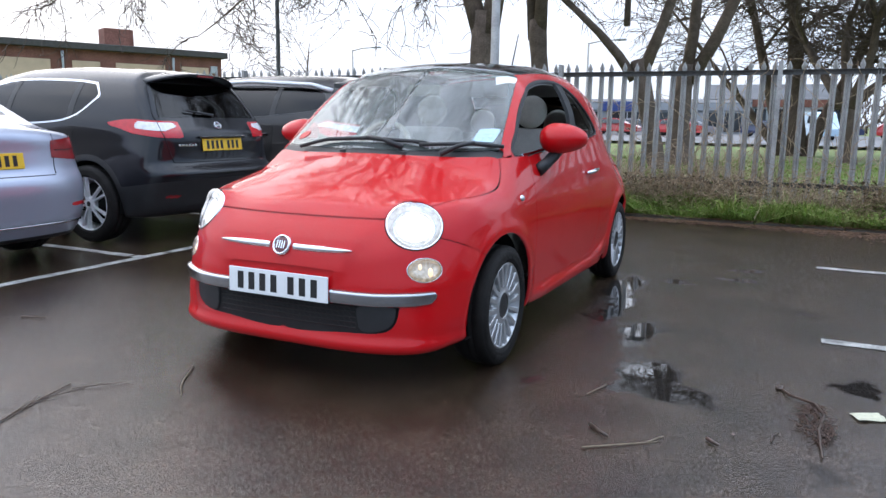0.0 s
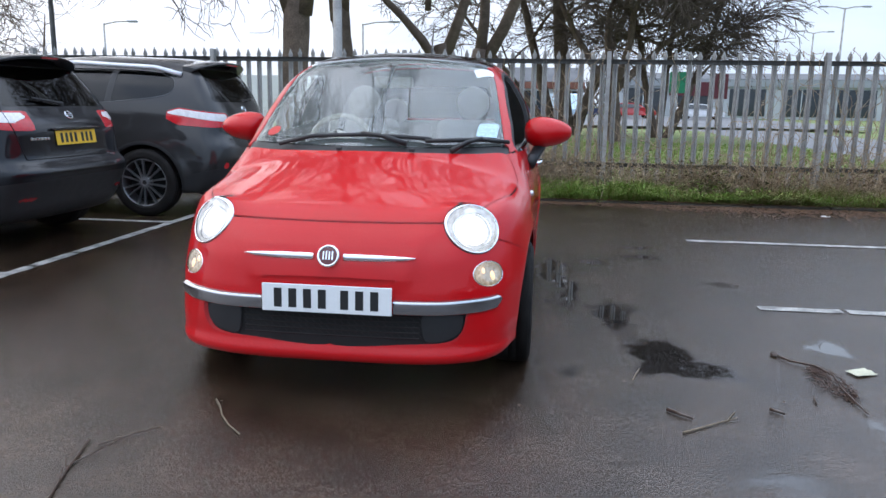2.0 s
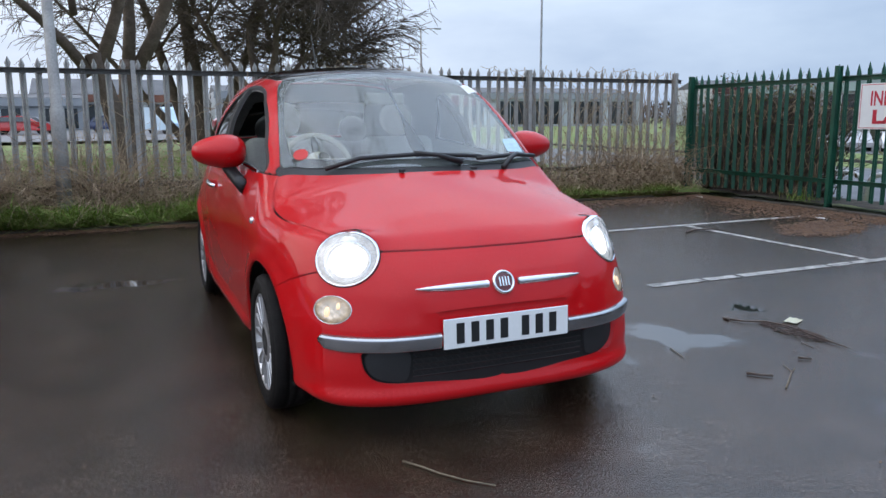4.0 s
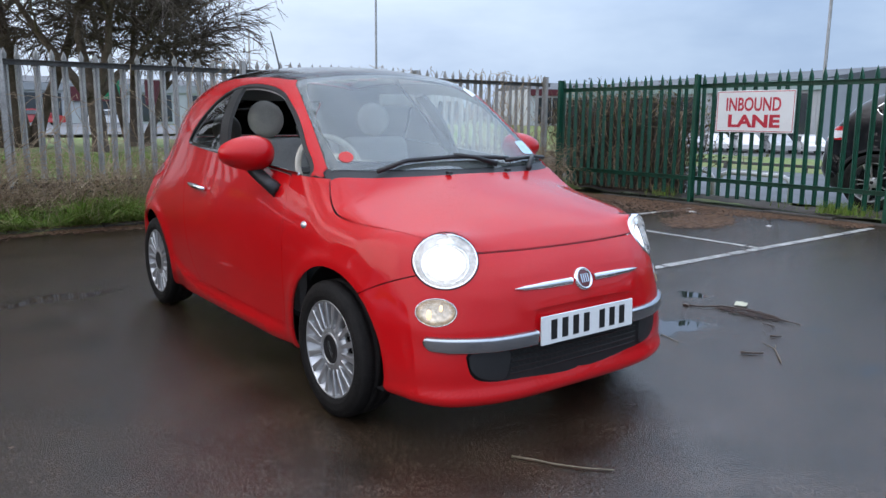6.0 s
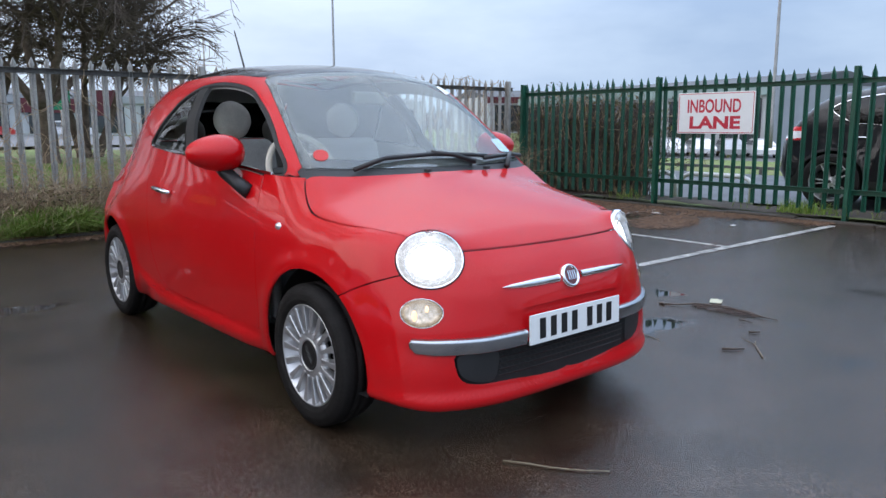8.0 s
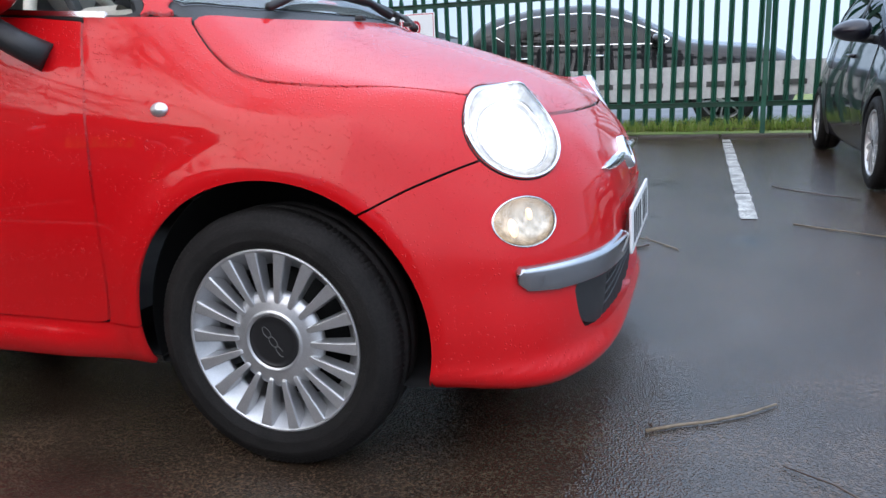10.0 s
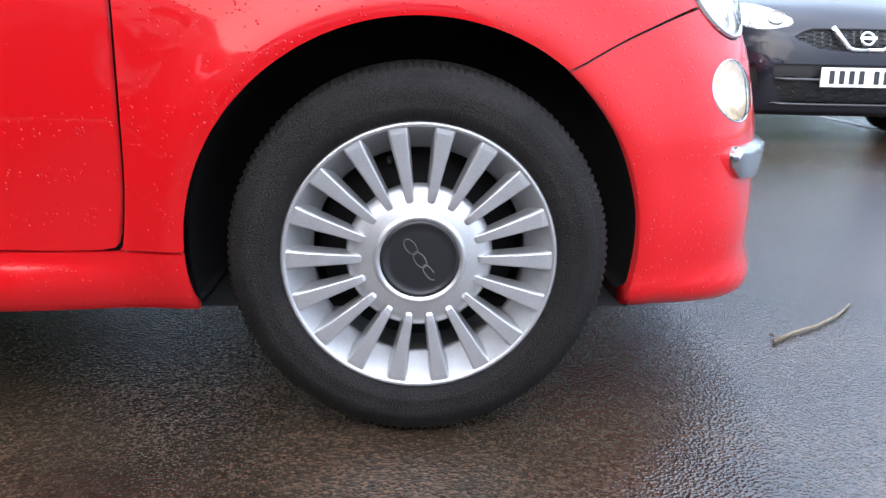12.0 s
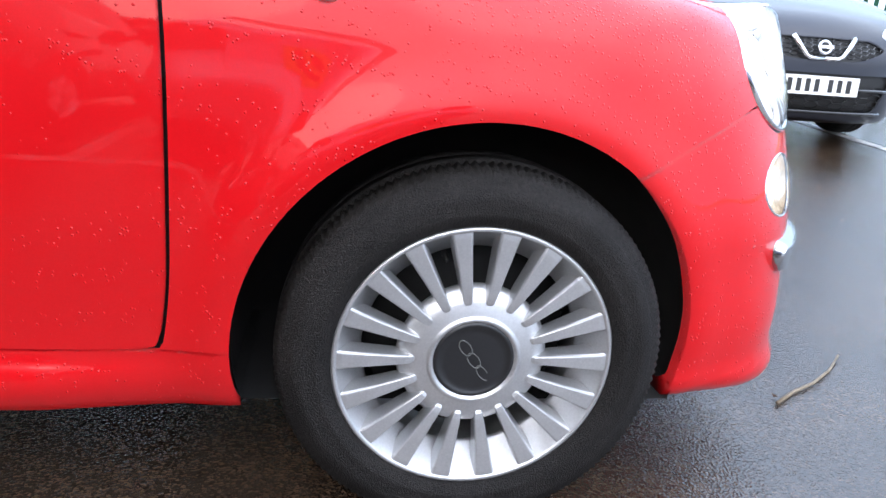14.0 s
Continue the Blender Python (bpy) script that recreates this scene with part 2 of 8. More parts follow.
    l.new(water, inv.inputs["Value"])
    l.new(inv.outputs["Result"], bp.inputs["Strength"])
    bp.inputs["Distance"].default_value = 0.0030
    l.new(st.outputs["Distance"], bp.inputs["Height"])
    l.new(bp.outputs["Normal"], b.inputs["Normal"])
    return m


LOW_SPOTS = [(0.97, 1.40, 0.22, 1.2, 0.38), (1.26, 0.80, 0.22, 0.75, 0.36), (1.45, 0.15, 0.28, 0.50, 0.40), (0.97, -0.10, 0.22, 0.3, 0.2), (1.62, -0.10, 0.20, 0.18, 0.30), (2.28, 0.45, 0.16, 0.26, 0.44), (1.24, 2.31, 0.22, 0.14, 0.30), (1.61, 2.52, 0.26, 0.16, 0.34), (1.69, 3.05, 0.30, 0.16, 0.34),
             (0.93, 2.25, 0.20, 0.60, 0.20), (-1.35, 2.82, 0.9, 0.22, 0.36), (2.17, -0.61, 0.22, 0.15, 0.18), (1.58, -1.06, 0.24, 0.16, 0.15), (1.55, -0.95, 0.7, 0.6, 0.05), (1.10, -1.30, 0.5, 0.4, 0.04),
             (2.05, 1.70, 0.32, 0.18, 0.17), (1.67, -1.62, 0.5, 0.4, 0.05)]
MAT = {}
MAT["red"] = paint("red_paint", (0.54, 0.0030, 0.006), 0.5, 0.42, bead=0.72, coat=0.85)
MAT["tarmac"] = asphalt("wet_tarmac")
MAT["rubber"] = material("tyre_rubber", (0.0140, 0.0122, 0.0112), 0.6, spec=0.2, var=0.35, vscale=14, fine=0.6, fscale=230, bump=0.42, bscale=420)
MAT["seal"] = material("black_rubber_seal", (0.010, 0.010, 0.010), 0.6, var=0.2, fine=0.1)
MAT["black"] = material("black_plastic", (0.018, 0.018, 0.019), 0.45, var=0.2, vscale=14, fine=0.15, fscale=200, bump=0.1, bscale=500)
MAT["dark"] = material("dark_underbody", (0.006, 0.006, 0.006), 0.9, var=0.2, fine=0.1)
MAT["gloss_black"] = material("gloss_black", (0.008, 0.008, 0.009), 0.12, coat=0.6, var=0.1, fine=0.05)
MAT["chrome"] = material("chrome", (0.82, 0.83, 0.85), 0.09, metal=1.0, var=0.04, fine=0.02)
MAT["bumper_chrome"] = material("bumper_chrome", (0.46, 0.47, 0.49), 0.14, metal=1.0, var=0.06, fine=0.03)
MAT["bright_alloy"] = material("bright_alloy", (0.80, 0.80, 0.81), 0.35, metal=0.35, var=0.1, vscale=12, fine=0.06)
MAT["alloy"] = material("silver_alloy", (0.56, 0.56, 0.565), 0.36, metal=0.8, var=0.12, vscale=12, fine=0.06, fscale=300)
MAT["lamp"] = material("lit_lamp", (0.95, 0.95, 0.93), 0.2, emit=(1.0, 0.98, 0.95), glow=1.6)
MAT["reflector"] = material("lamp_reflector", (0.74, 0.74, 0.75), 0.35, metal=0.9, var=0.1, vscale=30, fine=0.1)
MAT["clear"] = glass("clear_lens", (0.95, 0.95, 0.95))
# haze here whitens the pane in place of stronger sky reflection
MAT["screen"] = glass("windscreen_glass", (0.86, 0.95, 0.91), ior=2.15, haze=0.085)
MAT["tinted"] = glass("tinted_glass", (0.10, 0.11, 0.11), ior=1.5)
MAT["quarter"] = glass("quarter_glass", (0.55, 0.62, 0.59), ior=1.6)
MAT["plate_white"] = material("white_plate", (0.80, 0.81, 0.80), 0.35, var=0.04, vscale=9, fine=0.02)
MAT["plate_yellow"] = material("yellow_plate", (0.80, 0.50, 0.03), 0.35, var=0.04, vscale=9, fine=0.02)
MAT["ink"] = material("black_ink", (0.012, 0.012, 0.012), 0.4)
MAT["cream"] = material("cream_fabric", (0.68, 0.63, 0.55), 0.75, var=0.12, vscale=15, fine=0.1, fscale=250, bump=0.2, bscale=400)
MAT["grey_fabric"] = material("grey_fabric", (0.44, 0.42, 0.39), 0.85, var=0.15, vscale=12, fine=0.15, fscale=250, bump=0.2, bscale=400)
MAT["galv"] = material("galvanised_steel", (0.41, 0.40, 0.38), 0.55, metal=0.25, var=0.35, vscale=5, fine=0.16, fscale=60, bump=0.1, bscale=120)
MAT["rail"] = material("weathered_rail", (0.12, 0.12, 0.115), 0.7, metal=0.2, var=0.4, vscale=4, fine=0.2, fscale=40)
MAT["green"] = material("green_coated_steel", (0.010, 0.085, 0.050), 0.42, var=0.35, vscale=4, fine=0.15, fscale=60)
MAT["white_line"] = material("worn_white_line", (0.46, 0.45, 0.42), 0.5, var=0.72, vscale=9, fine=0.55, fscale=85, bump=0.3, bscale=90)
MAT["kerb"] = material("kerb_concrete", (0.062, 0.050, 0.038), 0.6, var=0.5, vscale=4, fine=0.3, fscale=50, bump=0.4, bscale=60)
MAT["soil"] = material("wet_soil", (0.055, 0.042, 0.028), 0.85, var=0.5, vscale=3, fine=0.3, fscale=40, bump=0.6, bscale=30)
MAT["turf"] = material("turf", (0.13, 0.20, 0.04), 0.9, var=0.5, vscale=0.6, fine=0.4, fscale=14, bump=0.6, bscale=20, color2=(0.17, 0.17, 0.06))
MAT["bark"] = material("bark", (0.150, 0.108, 0.080), 0.9, var=0.45, vscale=4, fine=0.3, fscale=40, bump=0.8, bscale=25)
MAT["twig"] = material("twig_bark", (0.115, 0.085, 0.068), 0.9, var=0.3, vscale=3, fine=0.2)


# ---- mesh helpers ----
def mesh_of(name, verts, faces, mat=None, smooth=False):
    me = bpy.data.meshes.new(name)
    me.from_pydata([tuple(map(float, v)) for v in verts], [], [tuple(map(int, f)) for f in faces])
    if mat:
        me.materials.append(mat)
    if smooth:
        me.shade_smooth()
    me.update()
    return me


def part(name, data, mat=None, parent=None, label=""):
    """Links a bmesh or a mesh as ONE mesh object under a thing or under a part."""
    if isinstance(data, bmesh.types.BMesh):
        me = bpy.data.meshes.new(name)
        data.to_mesh(me)
        data.free()
        data = me
    if mat and not data.materials:
        data.materials.append(mat)
    ob = new(name, data)
    if parent:
        ob.parent = parent
    return tagged(ob, label)


def empty(name, m=None):
    ob = new(name)
    ob.empty_display_size = 0.1
    if m is not None:
        ob.matrix_basis = m
    return ob


def box(bm, x0, x1, y0, y1, z0, z1, bevel=0.0):
    r = bmesh.ops.create_cube(bm, size=1, matrix=Matrix.Translation(((x0 + x1) / 2, (y0 + y1) / 2, (z0 + z1) / 2)) @ Matrix.Diagonal((x1 - x0, y1 - y0, z1 - z0, 1)))
    if bevel:
        es = list({e for v in r["verts"] for e in v.link_edges})
        bmesh.ops.bevel(bm, geom=es, offset=bevel, segments=2, affect="EDGES", profile=0.5)
    return bm


def box_bm(*a, **k):
    return box(bmesh.new(), *a, **k)


def tube(points, radii, sides=8, caps=True):
    """A tapered tube along points, as verts and faces."""
    P = [Vector(p) for p in points]
    V, F = [], []
    up = Vector((0.3, 0.2, 1)).normalized()
    for i, p in enumerate(P):
        d = (P[min(i + 1, len(P) - 1)] - P[max(i - 1, 0)]).normalized()
        a = d.cross(up)
        if a.length < 1e-3:
            a = d.cross(Vector((1, 0, 0)))
        a.normalize()
        b = d.cross(a)
        r = radii[i] if hasattr(radii, "__len__") else radii
        for k in range(sides):
            t = 2 * math.pi * k / sides
            V.append(p + (a * math.cos(t) + b * math.sin(t)) * r)
    for i in range(len(P) - 1):
        for k in range(sides):
            j = (k + 1) % sides
            F.append((i * sides + k, i * sides + j, (i + 1) * sides + j, (i + 1) * sides + k))
    if caps:
        F.append(tuple(range(sides))[::-1])
        F.append(tuple((len(P) - 1) * sides + k for k in range(sides)))
    return V, F


def lathe(profile, sides=48, axis="x"):
    """Turns a (radius, along) profile about an axis; returns verts and faces."""
    V, F = [], []
    for r, h in profile:
        for k in range(sides):
            t = 2 * math.pi * k / sides
            c, s = r * math.cos(t), r * math.sin(t)
            V.append((h, c, s) if axis == "x" else (c, h, s) if axis == "y" else (c, s, h))
    n = len(profile)
    for i in range(n - 1):
        for k in range(sides):
            j = (k + 1) % sides
            F.append((i * sides + k, i * sides + j, (i + 1) * sides + j, (i + 1) * sides + k))
    return V, F


def join(*vf):
    V, F = [], []
    for v, f in vf:
        o = len(V)
        V.extend(v)
        F.extend(tuple(i + o for i in q) for q in f)
    return V, F


def place(vf, m):
    return [m @ Vector(v) for v in vf[0]], vf[1]


def text_mesh(name, words, height, mat, squeeze=1.0, width=None, depth=0.0008, bold=0.0):
    """Words in the built-in font as a mesh in the xz-plane, centred, facing -y."""
    c = bpy.data.curves.new(name, "FONT")
    c.body, c.size, c.align_x, c.align_y, c.extrude = words, 1.0, "CENTER", "CENTER", 0.001
    c.offset = bold
    ob = bpy.data.objects.new(name, c)
    scene.collection.objects.link(ob)
    me = bpy.data.meshes.new_from_object(ob.evaluated_get(bpy.context.evaluated_depsgraph_get()))
    bpy.data.objects.remove(ob)
    bpy.data.curves.remove(c)
    xs = [v.co.x for v in me.vertices]
    ys = [v.co.y for v in me.vertices]
    kx = (width / (max(xs) - min(xs))) if width else height * squeeze
    ky = height / (max(ys) - min(ys))
    mx, my = (max(xs) + min(xs)) / 2, (max(ys) + min(ys)) / 2
    for v in me.vertices:
        v.co = ((v.co.x - mx) * kx, -depth if v.co.z > 0 else 0, (v.co.y - my) * ky)
    me.materials.clear()
    me.materials.append(mat)
    return me

# ---- ground and setting ----
FENCE_Y, FENCE_X = 6.8, 7.25


def sheet(name, x0, x1, y0, y1, z, mat, label, cat, nx=1, ny=1, height=None):
    xs, ys = np.linspace(x0, x1, nx + 1), np.linspace(y0, y1, ny + 1)
    V = [(x, y, z + (height(x, y) if height else 0)) for y in ys for x in xs]
    F = [(j * (nx + 1) + i, j * (nx + 1) + i + 1, (j + 1) * (nx + 1) + i + 1, (j + 1) * (nx + 1) + i) for j in range(ny) for i in range(nx)]
    ob = new(name, mesh_of(name, V, F, mat, smooth=bool(height)))
    return tagged(ob, label, cat, kind="structure")


def dip(x, y):
    """The land falls towards the trading estate beyond the lane."""
    k = lambda v: v * v * (3 - 2 * v)
    return -1.45 * k(min(1.0, max(0.0, (x - 21) / 12))) * k(min(1.0, max(0.0, (48 - 0.4 * (34 - x) - y) / 6)))


def land():
    """One sheet out to the horizon, finer where the land falls."""
    xs = [-900, -300, -60, 0, 19] + list(np.arange(21, 60, 1.5)) + [70, 90, 120, 300, 900]
    ys = [-900, -300, -60, -20] + list(np.arange(0, 72, 1.5)) + [90, 300, 900]
    V = [(x, y, -0.03 + dip(x, y)) for y in ys for x in xs]
    n = len(xs)
    F = [(j * n + i, j * n + i + 1, (j + 1) * n + i + 1, (j + 1) * n + i) for j in range(len(ys) - 1) for i in range(n - 1)]
    return tagged(new("ground", mesh_of("ground", V, F, MAT["turf"], True)), "rough green winter turf spreading to the horizon", "ground", kind="structure")


ground = land()
pavement = sheet("pavement", -60, 7.02, -60, 6.0, 0.0, MAT["tarmac"], "dark rain-wet tarmac of the car park with puddles", "tarmac")


def line(x0, x1, y0, y1, label="worn white painted bay line on wet tarmac"):
    """A painted line with broken, worn edges: short slabs with small gaps."""
    V, F = [], []
    along = (x1 - x0) > (y1 - y0)
    n = max(3, int(max(x1 - x0, y1 - y0) / 0.03))
    rnd = random.Random(int(100 * (x0 + 3 * y0)) + 7)
    e0 = e1 = 0.0
    for i in range(n):
        e0, e1 = e0 * 0.55 + rnd.uniform(-0.004, 0.004), e1 * 0.55 + rnd.uniform(-0.004, 0.004)
        if rnd.random() < 0.025:
            continue
        a, b = i / n, (i + 1) / n
        if along:
            q = [(x0 + (x1 - x0) * a, y0 + e0), (x0 + (x1 - x0) * b, y0 + e0), (x0 + (x1 - x0) * b, y1 + e1), (x0 + (x1 - x0) * a, y1 + e1)]
        else:
            q = [(x0 + e0, y0 + (y1 - y0) * a), (x1 + e1, y0 + (y1 - y0) * a), (x1 + e1, y0 + (y1 - y0) * b), (x0 + e0, y0 + (y1 - y0) * b)]
        o = len(V)
        V += [(x, y, 0.004) for x, y in q]
        F.append((o, o + 1, o + 2, o + 3))
    ob = new("bay_line", mesh_of("bay_line", V, F, MAT["white_line"]))
    return tagged(ob, label, "road marking", "bay lines", "structure")


W = 0.045
for yb in (-3.35, -1.09, 1.15, 3.46):
    line(2.15, 6.75, yb - W, yb + W)
line(4.42, 4.50, 1.2, 3.4)
for yb in (-1.2, 1.10, 3.42):
    line(-7.4, -2.80, yb - W, yb + W)
line(-2.80, -2.71, -3.4, 5.7, "worn white painted line across the ends of the bays")


def kerb_row(axis, at, a, b, length=0.914):
    """Kerb stones laid end to end, each its own stone."""
    run = tagged(empty("kerb"), "weathered concrete kerb stones along the car park edge", "kerb", kind="structure")
    me = bpy.data.meshes.new("kerb_stone")
    bm = box_bm(0.006, length - 0.006, 0, 0.125, -0.12, 0.034, bevel=0.014)
    bm.to_mesh(me)
    bm.free()
    me.materials.append(MAT["kerb"])
    n = int((b - a) / length)
    rnd = random.Random(5)
    for i in range(n):
        ob = new("kerb_stone", me)
        ob.parent = run
        s = a + i * length
        dz, tw = rnd.uniform(-0.012, 0.006), rnd.uniform(-0.4, 0.4)
        ob.matrix_basis = pose(s, at, dz, 0, 0, tw) if axis == "x" else pose(at + 0.125, s, dz, 0, 0, 90 + tw)
    return run


kerb_row("x", 5.97, -14, 7.0)
kerb_row("y", 7.0, -12, 5.9)


def bank(x, y):
    return (-0.075 * max(0.0, min(1.0, (6.38 - y) / 0.27)) if y > 6.06 else 0.0) + 0.05 * noise.noise((x * 1.3, y * 1.7, 0.3)) + 0.03 * noise.noise((x * 5, y * 5, 2))


verge = sheet("verge", -16, 8.2, 6.09, 34, 0.10, MAT["soil"], "muddy grass verge behind the kerb", "verge", 80, 70, bank)
verge.data.materials.clear()
verge.data.materials.append(MAT["turf"])
side_verge = sheet("side_verge", 7.13, 7.9, -12, 6.05, 0.07, MAT["soil"], "narrow strip of wet soil under the green fence", "verge", 6, 90, bank)


def pale_mesh(name, width, z0, z1, mat, kind):
    """One palisade pale: a folded strip with a spear top, bevelled by its own folds."""
    xs = (-0.5, -0.24, 0.0, 0.24, 0.5)
    ds = (0.010, -0.012, 0.004, -0.012, 0.010)
    if kind == "grey":
        rows = [(z0, 1.0), (z1 - 0.135, 1.0), (z1 - 0.115, 0.62), (z1 - 0.075, 0.95), (z1 - 0.045, 0.6), (z1, 0.05)]
    else:
        rows = [(z0, 1.0), (z1 - 0.10, 1.0), (z1, 0.04)]
    V, F = [], []
    for off in (0.0, 0.004):
        for z, w in rows:
            for x, d in zip(xs, ds):
                V.append((x * width * w, d * w + off, z))
    n, r = 5, len(rows)
    for i in range(r - 1):
        for k in range(n - 1):
            a = i * n + k
            F.append((a, a + 1, a + n + 1, a + n))
            b = a + n * r
            F.append((b + 1, b, b + n, b + n + 1))
        for k in (0, n - 1):
            a, b = i * n + k, i * n + k + n * r
            F.append((a, a + n, b + n, b) if k == 0 else (a + n, a, b, b + n))
    return mesh_of(name, V, F, mat)


def palisade(name, label, start, end, pitch, width, z0, z1, mat, rail_mat, posts, rails, kind):
    """A palisade fence from start to end: pales, two angle rails and I-section posts."""
    f = tagged(empty(name), label, "fence")
    s, e = Vector(start), Vector(end)
    d = (e - s).normalized()
    ang = math.degrees(math.atan2(d.y, d.x))
    L = (e - s).length
    rnd = random.Random(11)
    meshes = [pale_mesh("pale", width, z0, z1, mat, kind) for _ in range(1)]
    for i in range(int(L / pitch) + 1):
        p = s + d * (i * pitch)
        ob = new("pale", meshes[0])
        ob.parent = f
        ob.matrix_basis = pose(p.x, p.y, rnd.uniform(-0.012, 0.012), rnd.uniform(-0.5, 0.5), rnd.uniform(-0.7, 0.7), ang + rnd.uniform(-3, 3))
    for zr in rails:
        bm = box_bm(0, L, -0.022, -0.016, zr - 0.03, zr + 0.03)
        box(bm, 0, L, -0.060, -0.022, zr + 0.024, zr + 0.030)
        ob = part("rail", bm, rail_mat, f)
        ob.matrix_basis = pose(s.x, s.y, 0, 0, 0, ang)
    me = bpy.data.meshes.new("post")
    bm = box_bm(-0.025, 0.025, -0.068, -0.062, -0.05, z1 - 0.02)
    box(bm, -0.025, 0.025, -0.156, -0.150, -0.05, z1 - 0.02)
    box(bm, -0.003, 0.003, -0.150, -0.068, -0.05, z1 - 0.02)
    bm.to_mesh(me)
    bm.free()
    me.materials.append(mat)
    for q in posts:
        p = s + d * q
        ob = new("post", me)
        ob.parent = f
        ob.matrix_basis = pose(p.x, p.y, 0, 0, 0, ang)
    return f


palisade("palisade_fence", "weathered galvanised steel palisade fence with spear-topped pales", (-13.0, FENCE_Y, 0), (7.2, FENCE_Y, 0), 0.152, 0.068, 0.10, 1.90,
         MAT["galv"], MAT["rail"], [20.0 - 2.68 * k for k in range(0, 8)], (0.42, 1.755), "grey")
palisade("palisade_fence", "dark green coated palisade fence beside the lane", (FENCE_X, 6.50, 0), (FENCE_X, -11.0, 0), 0.152, 0.062, 0.13, 1.84,
         MAT["green"], MAT["green"], [0.04 + 2.645 * k for k in range(0, 7)], (0.36, 1.66), "green")


def lane_sign():
    """The sign wired to the green fence."""
    s = tagged(empty("lane_sign", pose(FENCE_X - 0.075, 2.95, 1.31, 0, 0, -90)), "white rectangular sign with red lettering on the green fence", "sign")
    bm = box_bm(-0.56, 0.56, -0.006, 0.006, -0.275, 0.275, bevel=0.004)
    part("board", bm, MAT["plate_white"], s)
    red = material("sign_red", (0.55, 0.025, 0.05), 0.4, var=0.1, fine=0.05)
    bm = bmesh.new()
    for x0, x1, z0, z1 in ((-0.545, 0.545, 0.255, 0.263), (-0.545, 0.545, -0.263, -0.255), (-0.545, -0.537, -0.255, 0.255), (0.537, 0.545, -0.255, 0.255)):
        box(bm, x0, x1, -0.0075, -0.0063, z0, z1)
    part("border", bm, red, s)
    t1 = part("lettering", text_mesh("inbound", "INBOUND", 0.18, red, width=0.78, bold=0.022), None, s)
    t1.matrix_basis = pose(-0.02, -0.0066, 0.095)
    t2 = part("lettering", text_mesh("lane", "LANE", 0.17, red, width=0.74, bold=0.040), None, s)
    t2.matrix_basis = pose(0.0, -0.0066, -0.125)
    return s


lane_sign()

# ---- red car: body surface ----
def curve(keys, soft=0.05):
    """A smoothed line through (position, value) keys, as a function of numpy arrays."""
    k = np.array(keys, float)
    s = np.linspace(k[0, 0] - 3 * soft, k[-1, 0] + 3 * soft, 1200)
    v = np.interp(s, k[:, 0], k[:, 1])
    step = s[1] - s[0]
    n = max(1, int(3 * soft / step))
    w = np.exp(-0.5 * (np.arange(-n, n + 1) * step / soft) ** 2)
    v = np.convolve(np.pad(v, n, mode="edge"), w / w.sum(), mode="valid")
    return lambda q: np.interp(q, s, v)


def smax(a, b, k):
    h = np.maximum(k - np.abs(a - b), 0) / k
    return np.maximum(a, b) + h * h * k / 4


def smin(a, b, k):
    return -smax(-a, -b, k)


TOP = curve([(-0.72, 0.50), (-0.66, 0.62), (-0.60, 0.695), (-0.50, 0.765), (-0.36, 0.83), (-0.2, 0.885), (0.0, 0.945),
             (0.06, 0.965), (0.70, 1.415), (0.85, 1.452), (1.05, 1.475), (1.35, 1.488), (1.7, 1.475), (2.0, 1.44),
             (2.25, 1.36), (2.42, 1.27), (2.62, 1.03), (2.80, 0.80)], 0.03)
CROWN = curve([(-0.7, 0.10), (-0.45, 0.12), (-0.2, 0.2), (0.0, 0.24), (0.2, 0.27), (0.7, 0.19), (1.2, 0.15), (2.2, 0.2)], 0.1)
BOW = curve([(0.1, 0.66), (0.30, 0.70), (0.40, 0.84), (0.46, 0.86), (0.53, 0.95), (0.6, 1.05), (0.7, 1.1), (1.0, 1.1)], 0.02)
WIDE = curve([(-0.7, 0.73), (-0.4, 0.735), (-0.2, 0.752), (0.0, 0.778), (0.15, 0.786), (0.5, 0.792), (1.0, 0.797), (1.5, 0.803),
              (2.2, 0.806), (2.5, 0.785), (2.75, 0.72)], 0.12)
FLANK = curve([(0.12, -0.07), (0.17, -0.045), (0.24, -0.02), (0.34, -0.014), (0.48, 0.0), (0.62, 0.002), (0.75, -0.008),
               (0.86, -0.024), (0.95, -0.04), (1.1, -0.05)], 0.035)
CABIN = curve([(-0.7, 0.67), (0.1, 0.67), (0.3, 0.685), (0.74, 0.752), (1.18, 0.778), (1.7, 0.776), (2.1, 0.708), (2.5, 0.57)], 0.1)
TUMBLE = curve([(-0.5, 0.30), (-0.25, 0.13), (-0.1, 0.04), (0.0, 0.0), (0.1, -0.03), (0.2, -0.075), (0.3, -0.135),
                (0.4, -0.21), (0.5, -0.31)], 0.03)
BELLY = curve([(-0.7, 0.155), (-0.58, 0.163), (-0.45, 0.174), (-0.25, 0.178), (2.8, 0.165)], 0.04)
NOSE = curve([(0.08, -0.58), (0.14, -0.645), (0.19, -0.657), (0.235, -0.655), (0.36, -0.664), (0.45, -0.662), (0.58, -0.640), (0.68, -0.605),
              (0.8, -0.55), (1.0, -0.4)], 0.016)
TAIL = curve([(0.1, 2.72), (0.2, 2.80), (0.4, 2.86), (0.6, 2.85), (0.8, 2.80), (1.0, 2.72), (1.3, 2.6)], 0.04)


